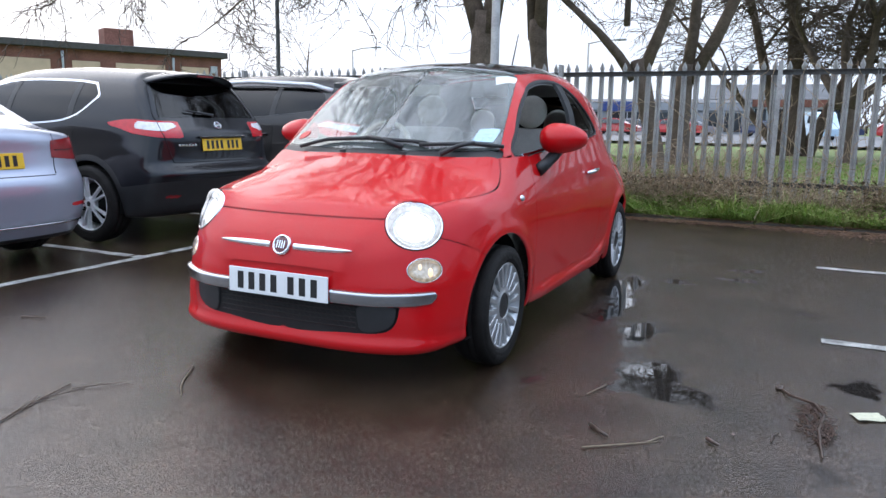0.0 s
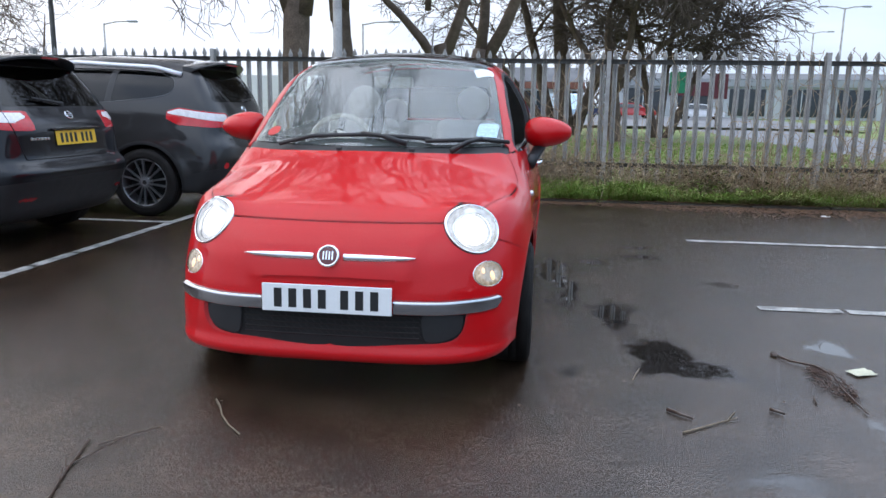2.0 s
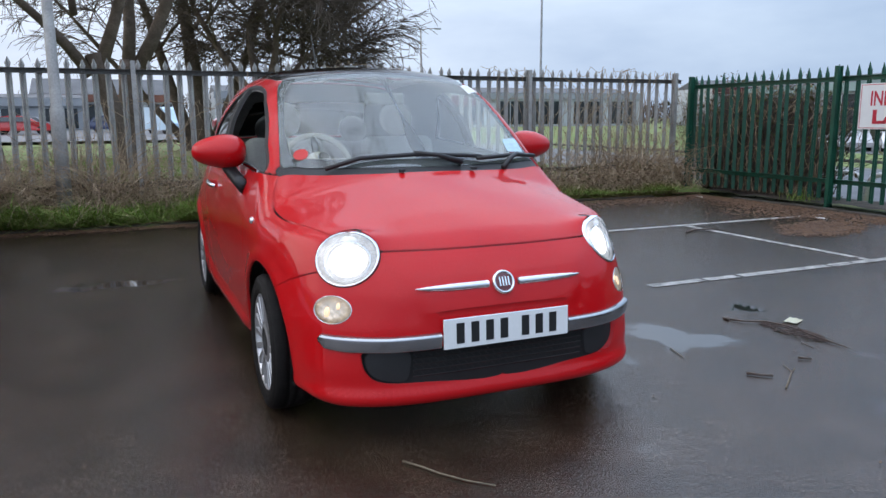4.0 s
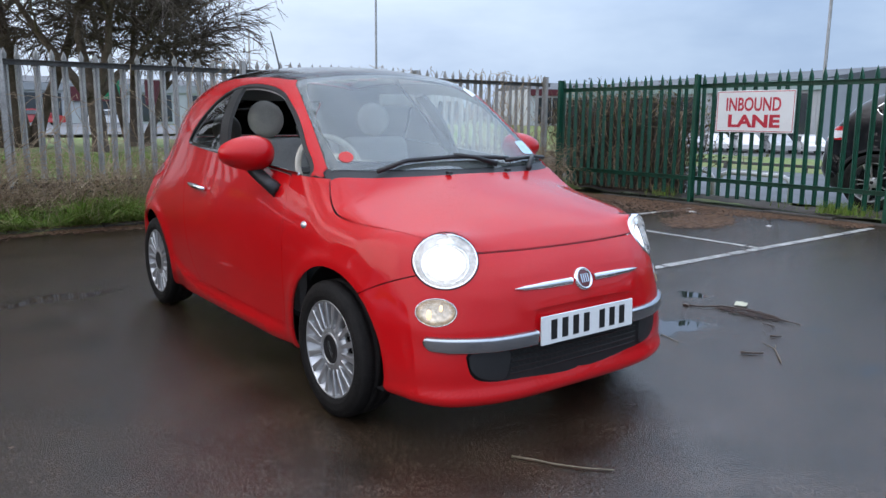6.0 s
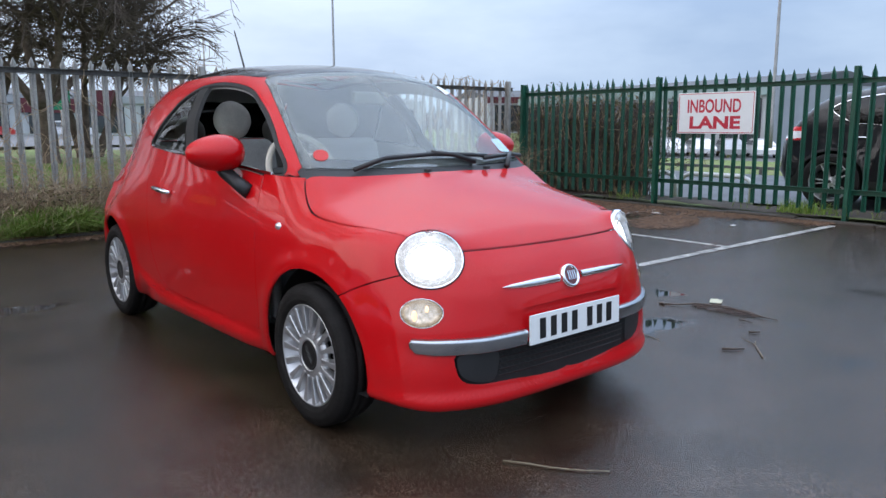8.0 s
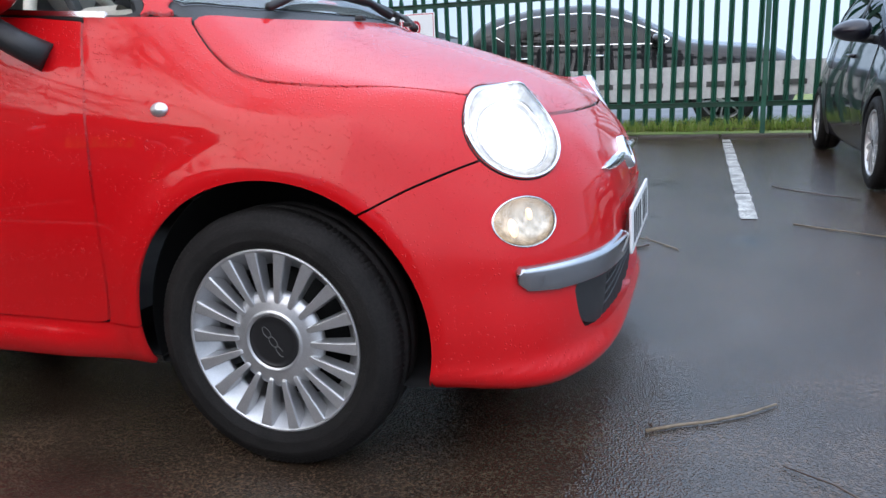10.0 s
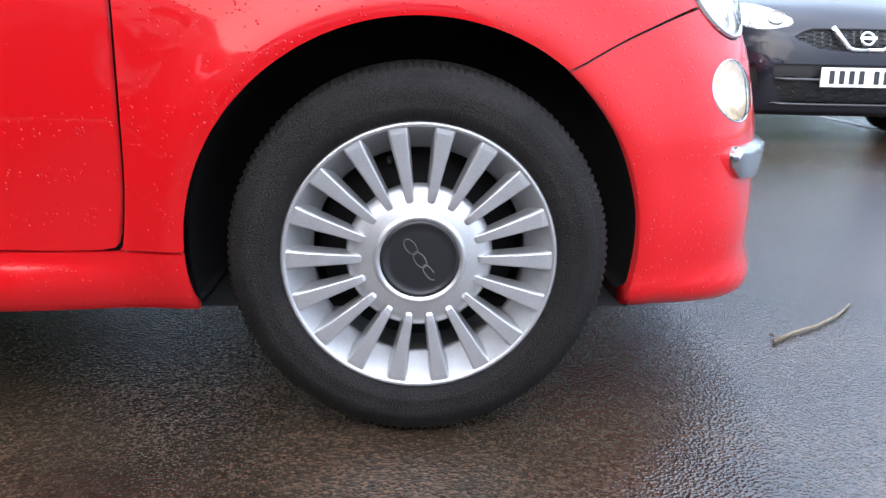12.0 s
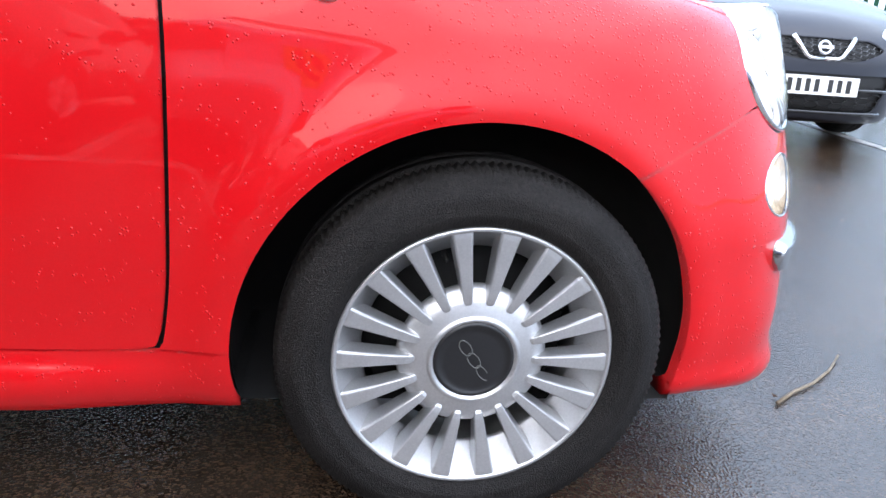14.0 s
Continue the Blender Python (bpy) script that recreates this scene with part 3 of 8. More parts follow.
def body(x, y, z):
    """Below 0 inside the red car's outer skin. Front axle at y = 0, nose towards -y."""
    a = np.abs(x)
    wide = WIDE(y) + FLANK(z)
    for axle in (0.0, 2.3):
        r = np.hypot(y - axle, z - 0.285)
        wide = wide + 0.014 * np.exp(-((r - 0.35) / 0.05) ** 2) * (z < 0.75)
    rise = np.clip((y - 1.35) / 0.55, 0, 1)
    ledge = 0.262 + 0.10 * rise * rise
    run = np.clip((y - 0.36) / 0.22, 0, 1) * np.clip((1.98 - y) / 0.25, 0, 1)
    wide = wide + 0.021 * run / (1 + np.exp(np.clip((z - ledge) / 0.008, -40, 40)))
    wide = wide + 0.013 * np.clip((-0.16 - y) / 0.12, 0, 1) / (1 + np.exp(np.clip((z - 0.224) / 0.0098, -40, 40)))
    wide = smin(wide, CABIN(y) + TUMBLE(z - 1.0), 0.06)
    f = smax(a - wide, (z - TOP(y) + CROWN(y) * a * a) * 0.85, 0.10)
    f = smax(f, NOSE(z) - 0.016 / (1 + np.exp(np.clip((z - 0.224) / 0.0098, -40, 40))) + BOW(z) * a ** 4 - y, 0.10)
    f = smax(f, y - TAIL(z) + 0.35 * a ** 4, 0.12)
    edge = 0.345 + 0.45 * np.clip(z - 0.56, -0.1, 0.12)
    up = np.clip((z - 0.455) / 0.05, 0, 1) * np.clip((0.70 - z) / 0.07, 0, 1)
    f = f - 0.0075 * up * (y < -0.3) / (1 + np.exp(np.clip((a - edge) / 0.014, -40, 40)))
    eye = ((a - 0.57) / 0.14) ** 2 + ((y + 0.5) / 0.08) ** 2 + ((z - 0.84) / 0.1) ** 2
    f = f - 0.08 * np.exp(-eye)
    return smax(f, BELLY(y) - z, 0.05)


BODY = body


def solve_body(o, d, fn=None, far=2.6):
    """Where rays from inside the skin leave it."""
    lo, hi = np.zeros(len(o)), np.full(len(o), far)
    for _ in range(34):
        mid = (lo + hi) / 2
        p = o + d * mid[:, None]
        inside = (fn or body)(p[:, 0], p[:, 1], p[:, 2]) < 0
        lo, hi = np.where(inside, mid, lo), np.where(inside, hi, mid)
    return o + d * lo[:, None]


def body_normal(p, fn=None, e=0.004):
    body = fn or BODY
    g = np.stack([body(p[:, 0] + e * (i == 0), p[:, 1] + e * (i == 1), p[:, 2] + e * (i == 2))
                  - body(p[:, 0] - e * (i == 0), p[:, 1] - e * (i == 1), p[:, 2] - e * (i == 2)) for i in range(3)], 1)
    return g / np.maximum(np.linalg.norm(g, axis=1, keepdims=True), 1e-9)


def skin_grid(around=320, along=150, cap=72, fn=None, front=(0.0, -0.18, 0.55), rear=(0.0, 2.25, 0.62)):
    """The whole skin as a grid: rays square to a spine, with a fan of rays at both ends."""
    o, d = [], []
    rows = [(front, -math.pi / 2 * (1 - i / cap) if i else -math.pi / 2 + 0.002) for i in range(cap)]
    rows += [((0, front[1] + (rear[1] - front[1]) * i / along, front[2] + (rear[2] - front[2]) * i / along), 0.0) for i in range(along + 1)]
    rows += [(rear, math.pi / 2 * (i / cap) if i < cap else math.pi / 2 - 0.002) for i in range(1, cap + 1)]
    ang = np.linspace(0, 2 * math.pi, around, endpoint=False) - math.pi / 2
    for c, tilt in rows:
        o.append(np.tile(c, (around, 1)))
        d.append(np.stack([np.cos(ang) * math.cos(tilt), np.full(around, math.sin(tilt)), np.sin(ang) * math.cos(tilt)], 1))
    p = solve_body(np.concatenate(o), np.concatenate(d), fn)
    n = len(rows)
    i, j = np.meshgrid(np.arange(n - 1), np.arange(around), indexing="ij")
    k = (j + 1) % around
    quads = np.stack([i * around + j, (i + 1) * around + j, (i + 1) * around + k, i * around + k], -1).reshape(-1, 4)
    return p, quads

# ---- trimming panels out of a skin ----
def outline(points, closed=True, steps=6):
    """A smooth line through points (Catmull-Rom)."""
    P = np.array(points, float)
    n = len(P)
    out = []
    for i in range(n if closed else n - 1):
        a, b, c, d = (P[(i - 1) % n], P[i], P[(i + 1) % n], P[(i + 2) % n]) if closed else (P[max(i - 1, 0)], P[i], P[i + 1], P[min(i + 2, n - 1)])
        for s in np.arange(steps) / steps:
            out.append(0.5 * (2 * b + (c - a) * s + (2 * a - 5 * b + 4 * c - d) * s * s + (3 * b - a - 3 * c + d) * s ** 3))
    if not closed:
        out.append(P[-1])
    return np.array(out)


def sdf(poly, u, v):
    """Signed distance to a closed outline in a plane, below 0 inside."""
    q = np.stack([u, v], 1)
    best = np.full(len(q), 1e9)
    inside = np.zeros(len(q), bool)
    for a, b in zip(poly, np.roll(poly, -1, 0)):
        e = b - a
        w = q - a
        t = np.clip((w @ e) / max(e @ e, 1e-12), 0, 1)
        best = np.minimum(best, np.hypot(*(w - t[:, None] * e).T))
        c = (a[1] > q[:, 1]) != (b[1] > q[:, 1])
        if abs(e[1]) > 1e-12:
            inside ^= c & (q[:, 0] < a[0] + e[0] * (q[:, 1] - a[1]) / e[1])
    return np.where(inside, -best, best)


def trim(P, T, s):
    """The part of a triangle mesh where s < 0, cut exactly along s = 0."""
    P, T, s = np.asarray(P), np.asarray(T), np.where(np.abs(s) < 1e-7, 1e-7, s)
    neg = s[T] < 0
    cnt = neg.sum(1)
    keep = [T[cnt == 3]]
    new_p, index = [], {}

    def cut(a, b):
        key = (a, b) if a < b else (b, a)
        if key not in index:
            t = s[key[0]] / (s[key[0]] - s[key[1]])
            index[key] = len(P) + len(new_p)
            new_p.append(P[key[0]] + (P[key[1]] - P[key[0]]) * t)
        return index[key]

    extra = []
    for tri, ng, c in zip(T[(cnt == 1) | (cnt == 2)].tolist(), neg[(cnt == 1) | (cnt == 2)].tolist(), cnt[(cnt == 1) | (cnt == 2)].tolist()):
        k = ng.index(True) if c == 1 else ng.index(False)
        a, b, d = tri[k], tri[(k + 1) % 3], tri[(k + 2) % 3]
        ab, ad = cut(a, b), cut(a, d)
        if c == 1:
            extra.append((a, ab, ad))
        else:
            extra += [(ab, b, d), (ab, d, ad)]
    T2 = np.concatenate(keep + ([np.array(extra)] if extra else []))
    P2 = np.concatenate([P, np.array(new_p)]) if new_p else P
    used, inv = np.unique(T2, return_inverse=True)
    return P2[used], inv.reshape(-1, 3)


def panel_mesh(name, P, T, normal, mat, depth=0.012, lift=0.0):
    """A sheet with a turned-in rim, shaded by the true surface normals."""
    if len(T) == 0:
        return mesh_of(name, [(0, 0, 0)], [], mat)
    N = normal(P)
    top = P + N * (lift(P)[:, None] if callable(lift) else lift)
    edges = {}
    for a, b, c in T.tolist():
        for e in ((a, b), (b, c), (c, a)):
            edges[e] = 1
    rim = [e for e in edges if (e[1], e[0]) not in edges]
    low = {}
    V, VN = list(top), list(N)
    F = T.tolist()
    if depth:
        for a, b in rim:
            for q in (a, b):
                if q not in low:
                    low[q] = len(V)
                    V.append(top[q] - N[q] * depth)
                    VN.append(N[q])
            F.append((b, a, low[a], low[b]))
    me = mesh_of(name, V, F, mat, smooth=True)
    if not callable(lift):
        me.normals_split_custom_set_from_vertices([tuple(map(float, q)) for q in VN])
    return me


def tris(quads):
    return np.concatenate([quads[:, [0, 1, 2]], quads[:, [0, 2, 3]]])


# ---- red car ----
CAR_P, CAR_Q = skin_grid()
CAR_T = tris(CAR_Q)


def near(mask):
    """The part of the skin with any corner in the mask, to cut from."""
    t = CAR_T[mask[CAR_T].any(1)]
    used, inv = np.unique(t, return_inverse=True)
    return CAR_P[used], inv.reshape(-1, 3)


GAP = 0.0035
# outlines in the side view (y, z)
DLO = outline([(0.315, 0.962), (0.43, 1.085), (0.545, 1.185), (0.66, 1.262), (0.78, 1.318), (0.95, 1.352), (1.16, 1.367), (1.35, 1.352), (1.49, 1.29),
               (1.60, 1.185), (1.70, 1.085), (1.70, 1.062), (1.45, 1.040), (1.20, 1.024), (0.9, 1.004), (0.6, 0.983)])
DOOR = np.concatenate([outline([(0.436, 0.962), (0.430, 0.90), (0.412, 0.80), (0.405, 0.64), (0.411, 0.42), (0.424, 0.31), (0.429, 0.296), (0.44, 0.289)], False),
                       outline([(0.5, 0.287), (1.35, 0.297), (1.52, 0.33), (1.60, 0.42), (1.66, 0.60), (1.69, 0.85), (1.69, 1.05)], False)])
BUMPER_TOP = outline([(-0.9, 0.70), (-0.52, 0.665), (-0.42, 0.641), (-0.326, 0.606), (-0.27, 0.581), (-0.215, 0.553), (-0.14, 0.52)], False)
# outlines from above (|x|, y)
BONNET = np.concatenate([np.array([(-0.02, -0.80), (0.50, -0.80), (0.56, -0.43)]), outline([(0.60, -0.350), (0.64, -0.263), (0.685, -0.14), (0.707, 0.04), (0.692, 0.13), (0.655, 0.205)], False),
                         outline([(0.64, 0.205), (0.466, 0.125), (0.208, 0.06), (-0.02, 0.043)], False)])
SCREEN = np.concatenate([outline([(-0.02, 0.085), (0.20, 0.10), (0.45, 0.163), (0.628, 0.243)], False),
                         outline([(0.632, 0.262), (0.603, 0.40), (0.555, 0.642), (0.522, 0.775)], False),
                         outline([(0.50, 0.80), (0.32, 0.775), (-0.02, 0.768)], False)])
ROOF_GLASS = np.concatenate([outline([(-0.02, 0.769), (0.32, 0.776), (0.50, 0.802)], False), outline([(0.515, 0.85), (0.525, 1.2), (0.52, 1.6), (0.50, 1.92)], False),
                             outline([(0.47, 1.95), (-0.02, 1.98)], False)])
# outlines from the front (|x|, z)
GRILLE = outline([(-0.02, 0.380), (0.30, 0.379), (0.53, 0.374), (0.546, 0.355), (0.530, 0.292), (0.478, 0.256), (0.32, 0.247), (-0.02, 0.243)])
SLOT = outline([(-0.02, 0.512), (0.25, 0.510), (0.264, 0.503), (0.25, 0.494), (-0.02, 0.494)])
LAMP_C, LAMP_OUT = Vector((0.551, -0.470, 0.696)), Vector((0.60, -0.79, 0.12)).normalized()
TURN_C = Vector((0.620, -0.507, 0.520))


def arch(P, axle, r=0.337):
    return np.hypot(P[:, 1] - axle, P[:, 2] - 0.285) - r


LAMP_OVAL, TURN_OVAL = (1.10, 0.915), (1.42, 0.93)


def oval_hole(P, C, O, oval, r):
    """Below 0 inside an oval of the nose, seen along O."""
    w = np.stack([np.abs(P[:, 0]), P[:, 1], P[:, 2]], 1) - np.array(C)
    u = O.cross(Vector((0, 0, 1))).normalized()
    v = u.cross(O).normalized()
    d = np.hypot((w @ np.array(u)) / oval[0], (w @ np.array(v)) / oval[1])
    return np.where((w @ np.array(O) > -0.12) & (P[:, 1] < -0.2), d - r, 1.0)


def lamp_hole(P, r=0.114):
    return oval_hole(P, LAMP_C, LAMP_OUT, LAMP_OVAL, r)


TURN_OUT = Vector((0.62, -0.78, 0.06)).normalized()


def turn_hole(P, r=0.0555):
    return oval_hole(P, TURN_C, TURN_OUT, TURN_OVAL, r)


def ax(P):
    return np.abs(P[:, 0])


def bonnet_s(P):
    s = np.where(P[:, 2] > 0.66, sdf(BONNET, ax(P), P[:, 1]), 0.5)
    return np.maximum(s, np.where(P[:, 1] < -0.35, 0.716 + 0.02 * ax(P) ** 2 - P[:, 2], -1.0))


def screen_s(P):
    return np.where(P[:, 2] > 0.9, sdf(SCREEN, ax(P), P[:, 1]), 0.5)


def roof_s(P):
    return np.where(P[:, 2] > 1.2, sdf(ROOF_GLASS, ax(P), P[:, 1]), 0.5)


def rear_s(P):
    """Below 0 in the rear window."""
    return np.where(P[:, 1] > 2.1, np.maximum(np.abs(P[:, 2] - 1.2) - 0.13, ax(P) - np.interp(P[:, 2], [1.05, 1.33], [0.50, 0.40])), 1.0)


def dlo_s(P):
    return sdf(DLO, P[:, 1], P[:, 2])


def bumper_s(P):
    """Below 0 in the bumper: under its seam and in front of the front wheel."""
    line_z = np.interp(P[:, 1], BUMPER_TOP[:, 0], BUMPER_TOP[:, 1])
    s = np.maximum(P[:, 2] - np.where(ax(P) > 0.52, line_z, 0.9), P[:, 1] + 0.10)
    return s


def cut_panel(name, parts, mat, parent, side=0, label="", depth=0.012, lift=0.0, pick=None):
    """A panel of the skin where every part is below 0; side -1 or 1 keeps that half."""
    P, T = CAR_P, CAR_T
    if pick is not None:
        P, T = near(pick(CAR_P))
    if side:
        P, T = trim(P, T, -side * P[:, 0])
    for fn in parts:
        P, T = trim(P, T, fn(P))
    return part(name, panel_mesh(name, P, T, body_normal, mat, depth, lift), None, parent, label)


def build_red_car():
    car = tagged(empty("hatchback_car"), "bright red small hatchback with chrome trim, lit headlights and wet paint", "car")
    red, cut = MAT["red"], cut_panel
    front = lambda P: P[:, 1] < 0.5
    cut("bonnet", [lambda P: bonnet_s(P) + GAP, lambda P: -lamp_hole(P)], red, car, pick=lambda P: (P[:, 1] < 0.4) & (P[:, 2] > 0.6))
    cut("front_bumper", [bumper_s, lambda P: GAP - bonnet_s(P), lambda P: -lamp_hole(P), lambda P: -turn_hole(P), lambda P: -arch(P, 0.0),
                         lambda P: np.where(P[:, 1] < 0, -sdf(GRILLE, ax(P), P[:, 2]), -1), lambda P: np.where(P[:, 1] < 0, -sdf(SLOT, ax(P), P[:, 2]), -1),
                         lambda P: P[:, 2] - 0.9],
        red, car, depth=0.03, pick=lambda P: (P[:, 1] < 0.1) & (P[:, 2] < 1.0))
    for sd in (-1, 1):
        low = lambda P: 0.197 - P[:, 2]
        cut("wing", [lambda P: 1.6 * GAP - bumper_s(P), lambda P: GAP - bonnet_s(P), lambda P: -arch(P, 0.0), lambda P: -lamp_hole(P), low,
                     lambda P: np.maximum(P[:, 1] - 0.437, GAP - sdf(DOOR, P[:, 1], P[:, 2])),
                     lambda P: 0.292 - P[:, 2] + 0 * P[:, 1], lambda P: P[:, 2] - 0.975, lambda P: P[:, 2] - np.interp(P[:, 1], [0.2, 0.45], [0.951, 0.962])],
            red, car, sd, pick=front)
        cut("door", [lambda P: sdf(DOOR, P[:, 1], P[:, 2]) + GAP, lambda P: 0.012 - dlo_s(P) + 0 * P[:, 0]], red, car, sd,
            pick=lambda P: (P[:, 1] > 0.3) & (P[:, 1] < 1.8))
        cut("sill", [lambda P: -arch(P, 0.0), lambda P: -arch(P, 2.3), lambda P: np.abs(P[:, 1] - 1.15) - 0.9, lambda P: P[:, 2] - 0.287 + 0 * P[:, 0], low],
            red, car, sd, pick=lambda P: (P[:, 2] < 0.4))
        cut("side_panel", [lambda P: GAP - sdf(DOOR, P[:, 1], P[:, 2]), lambda P: 0.010 - dlo_s(P), lambda P: GAP - bonnet_s(P), lambda P: 0.004 - screen_s(P),
                           lambda P: 0.003 - roof_s(P), lambda P: -arch(P, 2.3), lambda P: 0.197 - P[:, 2], lambda P: 0.2 - P[:, 1],
                           lambda P: np.where(P[:, 2] < 0.965, 0.6 - P[:, 1], -1.0), lambda P: np.where(P[:, 2] < 0.291, 1.7 - P[:, 1], -1.0),
                           lambda P: np.where((P[:, 1] < 0.8) & (P[:, 2] > 0.9), -sdf(COWL, ax(P), P[:, 1]), -1.0), lambda P: P[:, 1] - 2.5, lambda P: -rear_s(P), lambda P: np.where((P[:, 2] > 1.3) & (P[:, 1] > 1.9), 0.303 - ax(P), -1.0)],
            red, car, sd, pick=lambda P: (P[:, 1] > 0.1))
        cut("window_trim", [lambda P: dlo_s(P) - 0.008, lambda P: -dlo_s(P) - 0.005], MAT["seal"], car, sd, depth=0.014, lift=-0.002, pick=lambda P: P[:, 2] > 0.9)
        cut("belt_trim", [lambda P: np.abs(P[:, 2] - np.interp(P[:, 1], [0.315, 0.9, 1.7], [0.958, 0.999, 1.056])) - 0.0065, lambda P: np.abs(P[:, 1] - 1.035) - 0.655],
            MAT["bumper_chrome"], car, sd, depth=0.01, lift=0.004, pick=lambda P: P[:, 2] > 0.9)
        bp = [lambda P: dlo_s(P), lambda P: np.abs(P[:, 1] - np.interp(P[:, 2], [1.02, 1.37], [1.17, 1.31])) - 0.050]
        cut("door_pillar", bp, MAT["seal"], car, sd, depth=0.02, lift=-0.006, pick=lambda P: P[:, 2] > 0.9)
        cut("quarter_window", [lambda P: dlo_s(P), lambda P: np.interp(P[:, 2], [1.02, 1.37], [1.235, 1.375]) - P[:, 1]], MAT["quarter"], car, sd, depth=0.0, lift=-0.008, pick=lambda P: P[:, 2] > 0.9)
        cut("rear_light", [lambda P: np.hypot((P[:, 2] - 0.78) / 1.6, ax(P) - 0.60) - 0.07, lambda P: 2.4 - P[:, 1]], material("rear_lamp_red", (0.35, 0.01, 0.01), 0.15, coat=0.5), car, sd, lift=0.006, pick=lambda P: P[:, 1] > 2.2)
    cut("tailgate", [lambda P: 2.504 - P[:, 1], lambda P: 0.2 - P[:, 2], lambda P: -rear_s(P)], red, car, pick=lambda P: P[:, 1] > 2.3)
    cut("roof", [lambda P: GAP - roof_s(P), lambda P: 0.003 - screen_s(P), lambda P: -rear_s(P), lambda P: 1.3 - P[:, 2], lambda P: 1.9 - P[:, 1], lambda P: P[:, 1] - 2.5, lambda P: ax(P) - 0.3], red, car, pick=lambda P: P[:, 2] > 1.2)
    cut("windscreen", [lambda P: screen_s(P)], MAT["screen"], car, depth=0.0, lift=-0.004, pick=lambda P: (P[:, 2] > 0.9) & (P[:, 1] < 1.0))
    cut("windscreen_border", [lambda P: screen_s(P) - 0.004, lambda P: -screen_s(P) - np.interp(P[:, 1], [0.25, 0.45, 0.66, 0.76], [0.05, 0.022, 0.03, 0.055])],
        MAT["gloss_black"], car, depth=0.01, lift=-0.006, pick=lambda P: (P[:, 2] > 0.9) & (P[:, 1] < 1.0))
    cut("glass_roof", [lambda P: roof_s(P)], MAT["roof_glass"], car, depth=0.01, lift=0.001, pick=lambda P: P[:, 2] > 1.2)
    cut("rear_window", [rear_s], MAT["quarter"], car, depth=0.0, lift=-0.006, pick=lambda P: P[:, 1] > 2.0)
    cut("scuttle", [lambda P: sdf(COWL, ax(P), P[:, 1]), lambda P: 0.9 - P[:, 2], lambda P: -screen_s(P)], MAT["black"], car, depth=0.02, lift=-0.008, pick=lambda P: (P[:, 2] > 0.85) & (P[:, 1] < 0.5))
    # dark lining under the panels, open at the windows and wheel arches
    P, Q = skin_grid(150, 80, 36)
    T = tris(Q)
    for fn in (lambda P: -screen_s(P) - 0.01, lambda P: -roof_s(P) - 0.03, lambda P: -rear_s(P), lambda P: -dlo_s(P) - 0.008, lambda P: -arch(P, 0.0, 0.346), lambda P: -arch(P, 2.3, 0.346),
               lambda P: np.where(P[:, 1] < -0.3, -lamp_hole(P, 0.10), -1)):
        P, T = trim(P, T, fn(P))
    P = P - body_normal(P) * 0.022
    for nm, way, mt in (("lining", -1, MAT["dark"]), ("headlining", 1, MAT["headlining"])):
        P2, T2 = trim(P, T, way * np.maximum(0.62 - P[:, 2], 0.48 - P[:, 1]))
        part(nm, mesh_of(nm, P2, T2, mt, True), None, car)
    for sd in (-1, 1):
        for axle in (0.0, 2.3):
            v, f = lathe([(0.343, 0.030), (0.350, 0.018), (0.356, 0.0), (0.356, -0.26), (0.02, -0.26)], 64, "x")
            v = [(sd * (0.700 + a), axle + b, max(0.285 + c, 0.19)) for a, b, c in v]
            part("wheel_well", mesh_of("wheel_well", v, f, MAT["dark"], True), None, car)
    return car


COWL = np.concatenate([outline([(-0.02, 0.045), (0.208, 0.062), (0.466, 0.127), (0.652, 0.207)], False), outline([(0.66, 0.25), (0.632, 0.262), (0.45, 0.175), (0.20, 0.112), (-0.02, 0.097)], False)])
MAT["headlining"] = material("pale_headlining", (0.42, 0.41, 0.39), 0.9, var=0.1, vscale=10, fine=0.08)
MAT["roof_glass"] = glass("dark_glass_roof", (0.20, 0.21, 0.22), 0.06, 1.30)
# ---- wheels, lamps and fittings ----
MAT["cap_black"] = material("black_wheel_cap", (0.012, 0.012, 0.013), 0.35, var=0.1, fine=0.1, fscale=200)
def ring(r_in, r_out, depth, sides=40, dome=0.0):
    """A ring (or a disc where r_in is 0) about y, its face at y = 0 towards -y."""
    prof = [(max(r_in, 0.0005), 0.0 - dome), ((r_in + r_out) / 2, -0.004 - dome * 0.7), (r_out * 0.97, -0.001), (r_out, 0.004), (r_out, depth)]
    return lathe(prof, sides, "y")


def facing(at, out, spin=0.0):
    """The pose whose -y axis points along out."""
    out = Vector(out).normalized()
    q = out.to_track_quat("-Y", "Z")
    return Matrix.Translation(at) @ q.to_matrix().to_4x4() @ pose(0, 0, 0, 0, spin, 0)


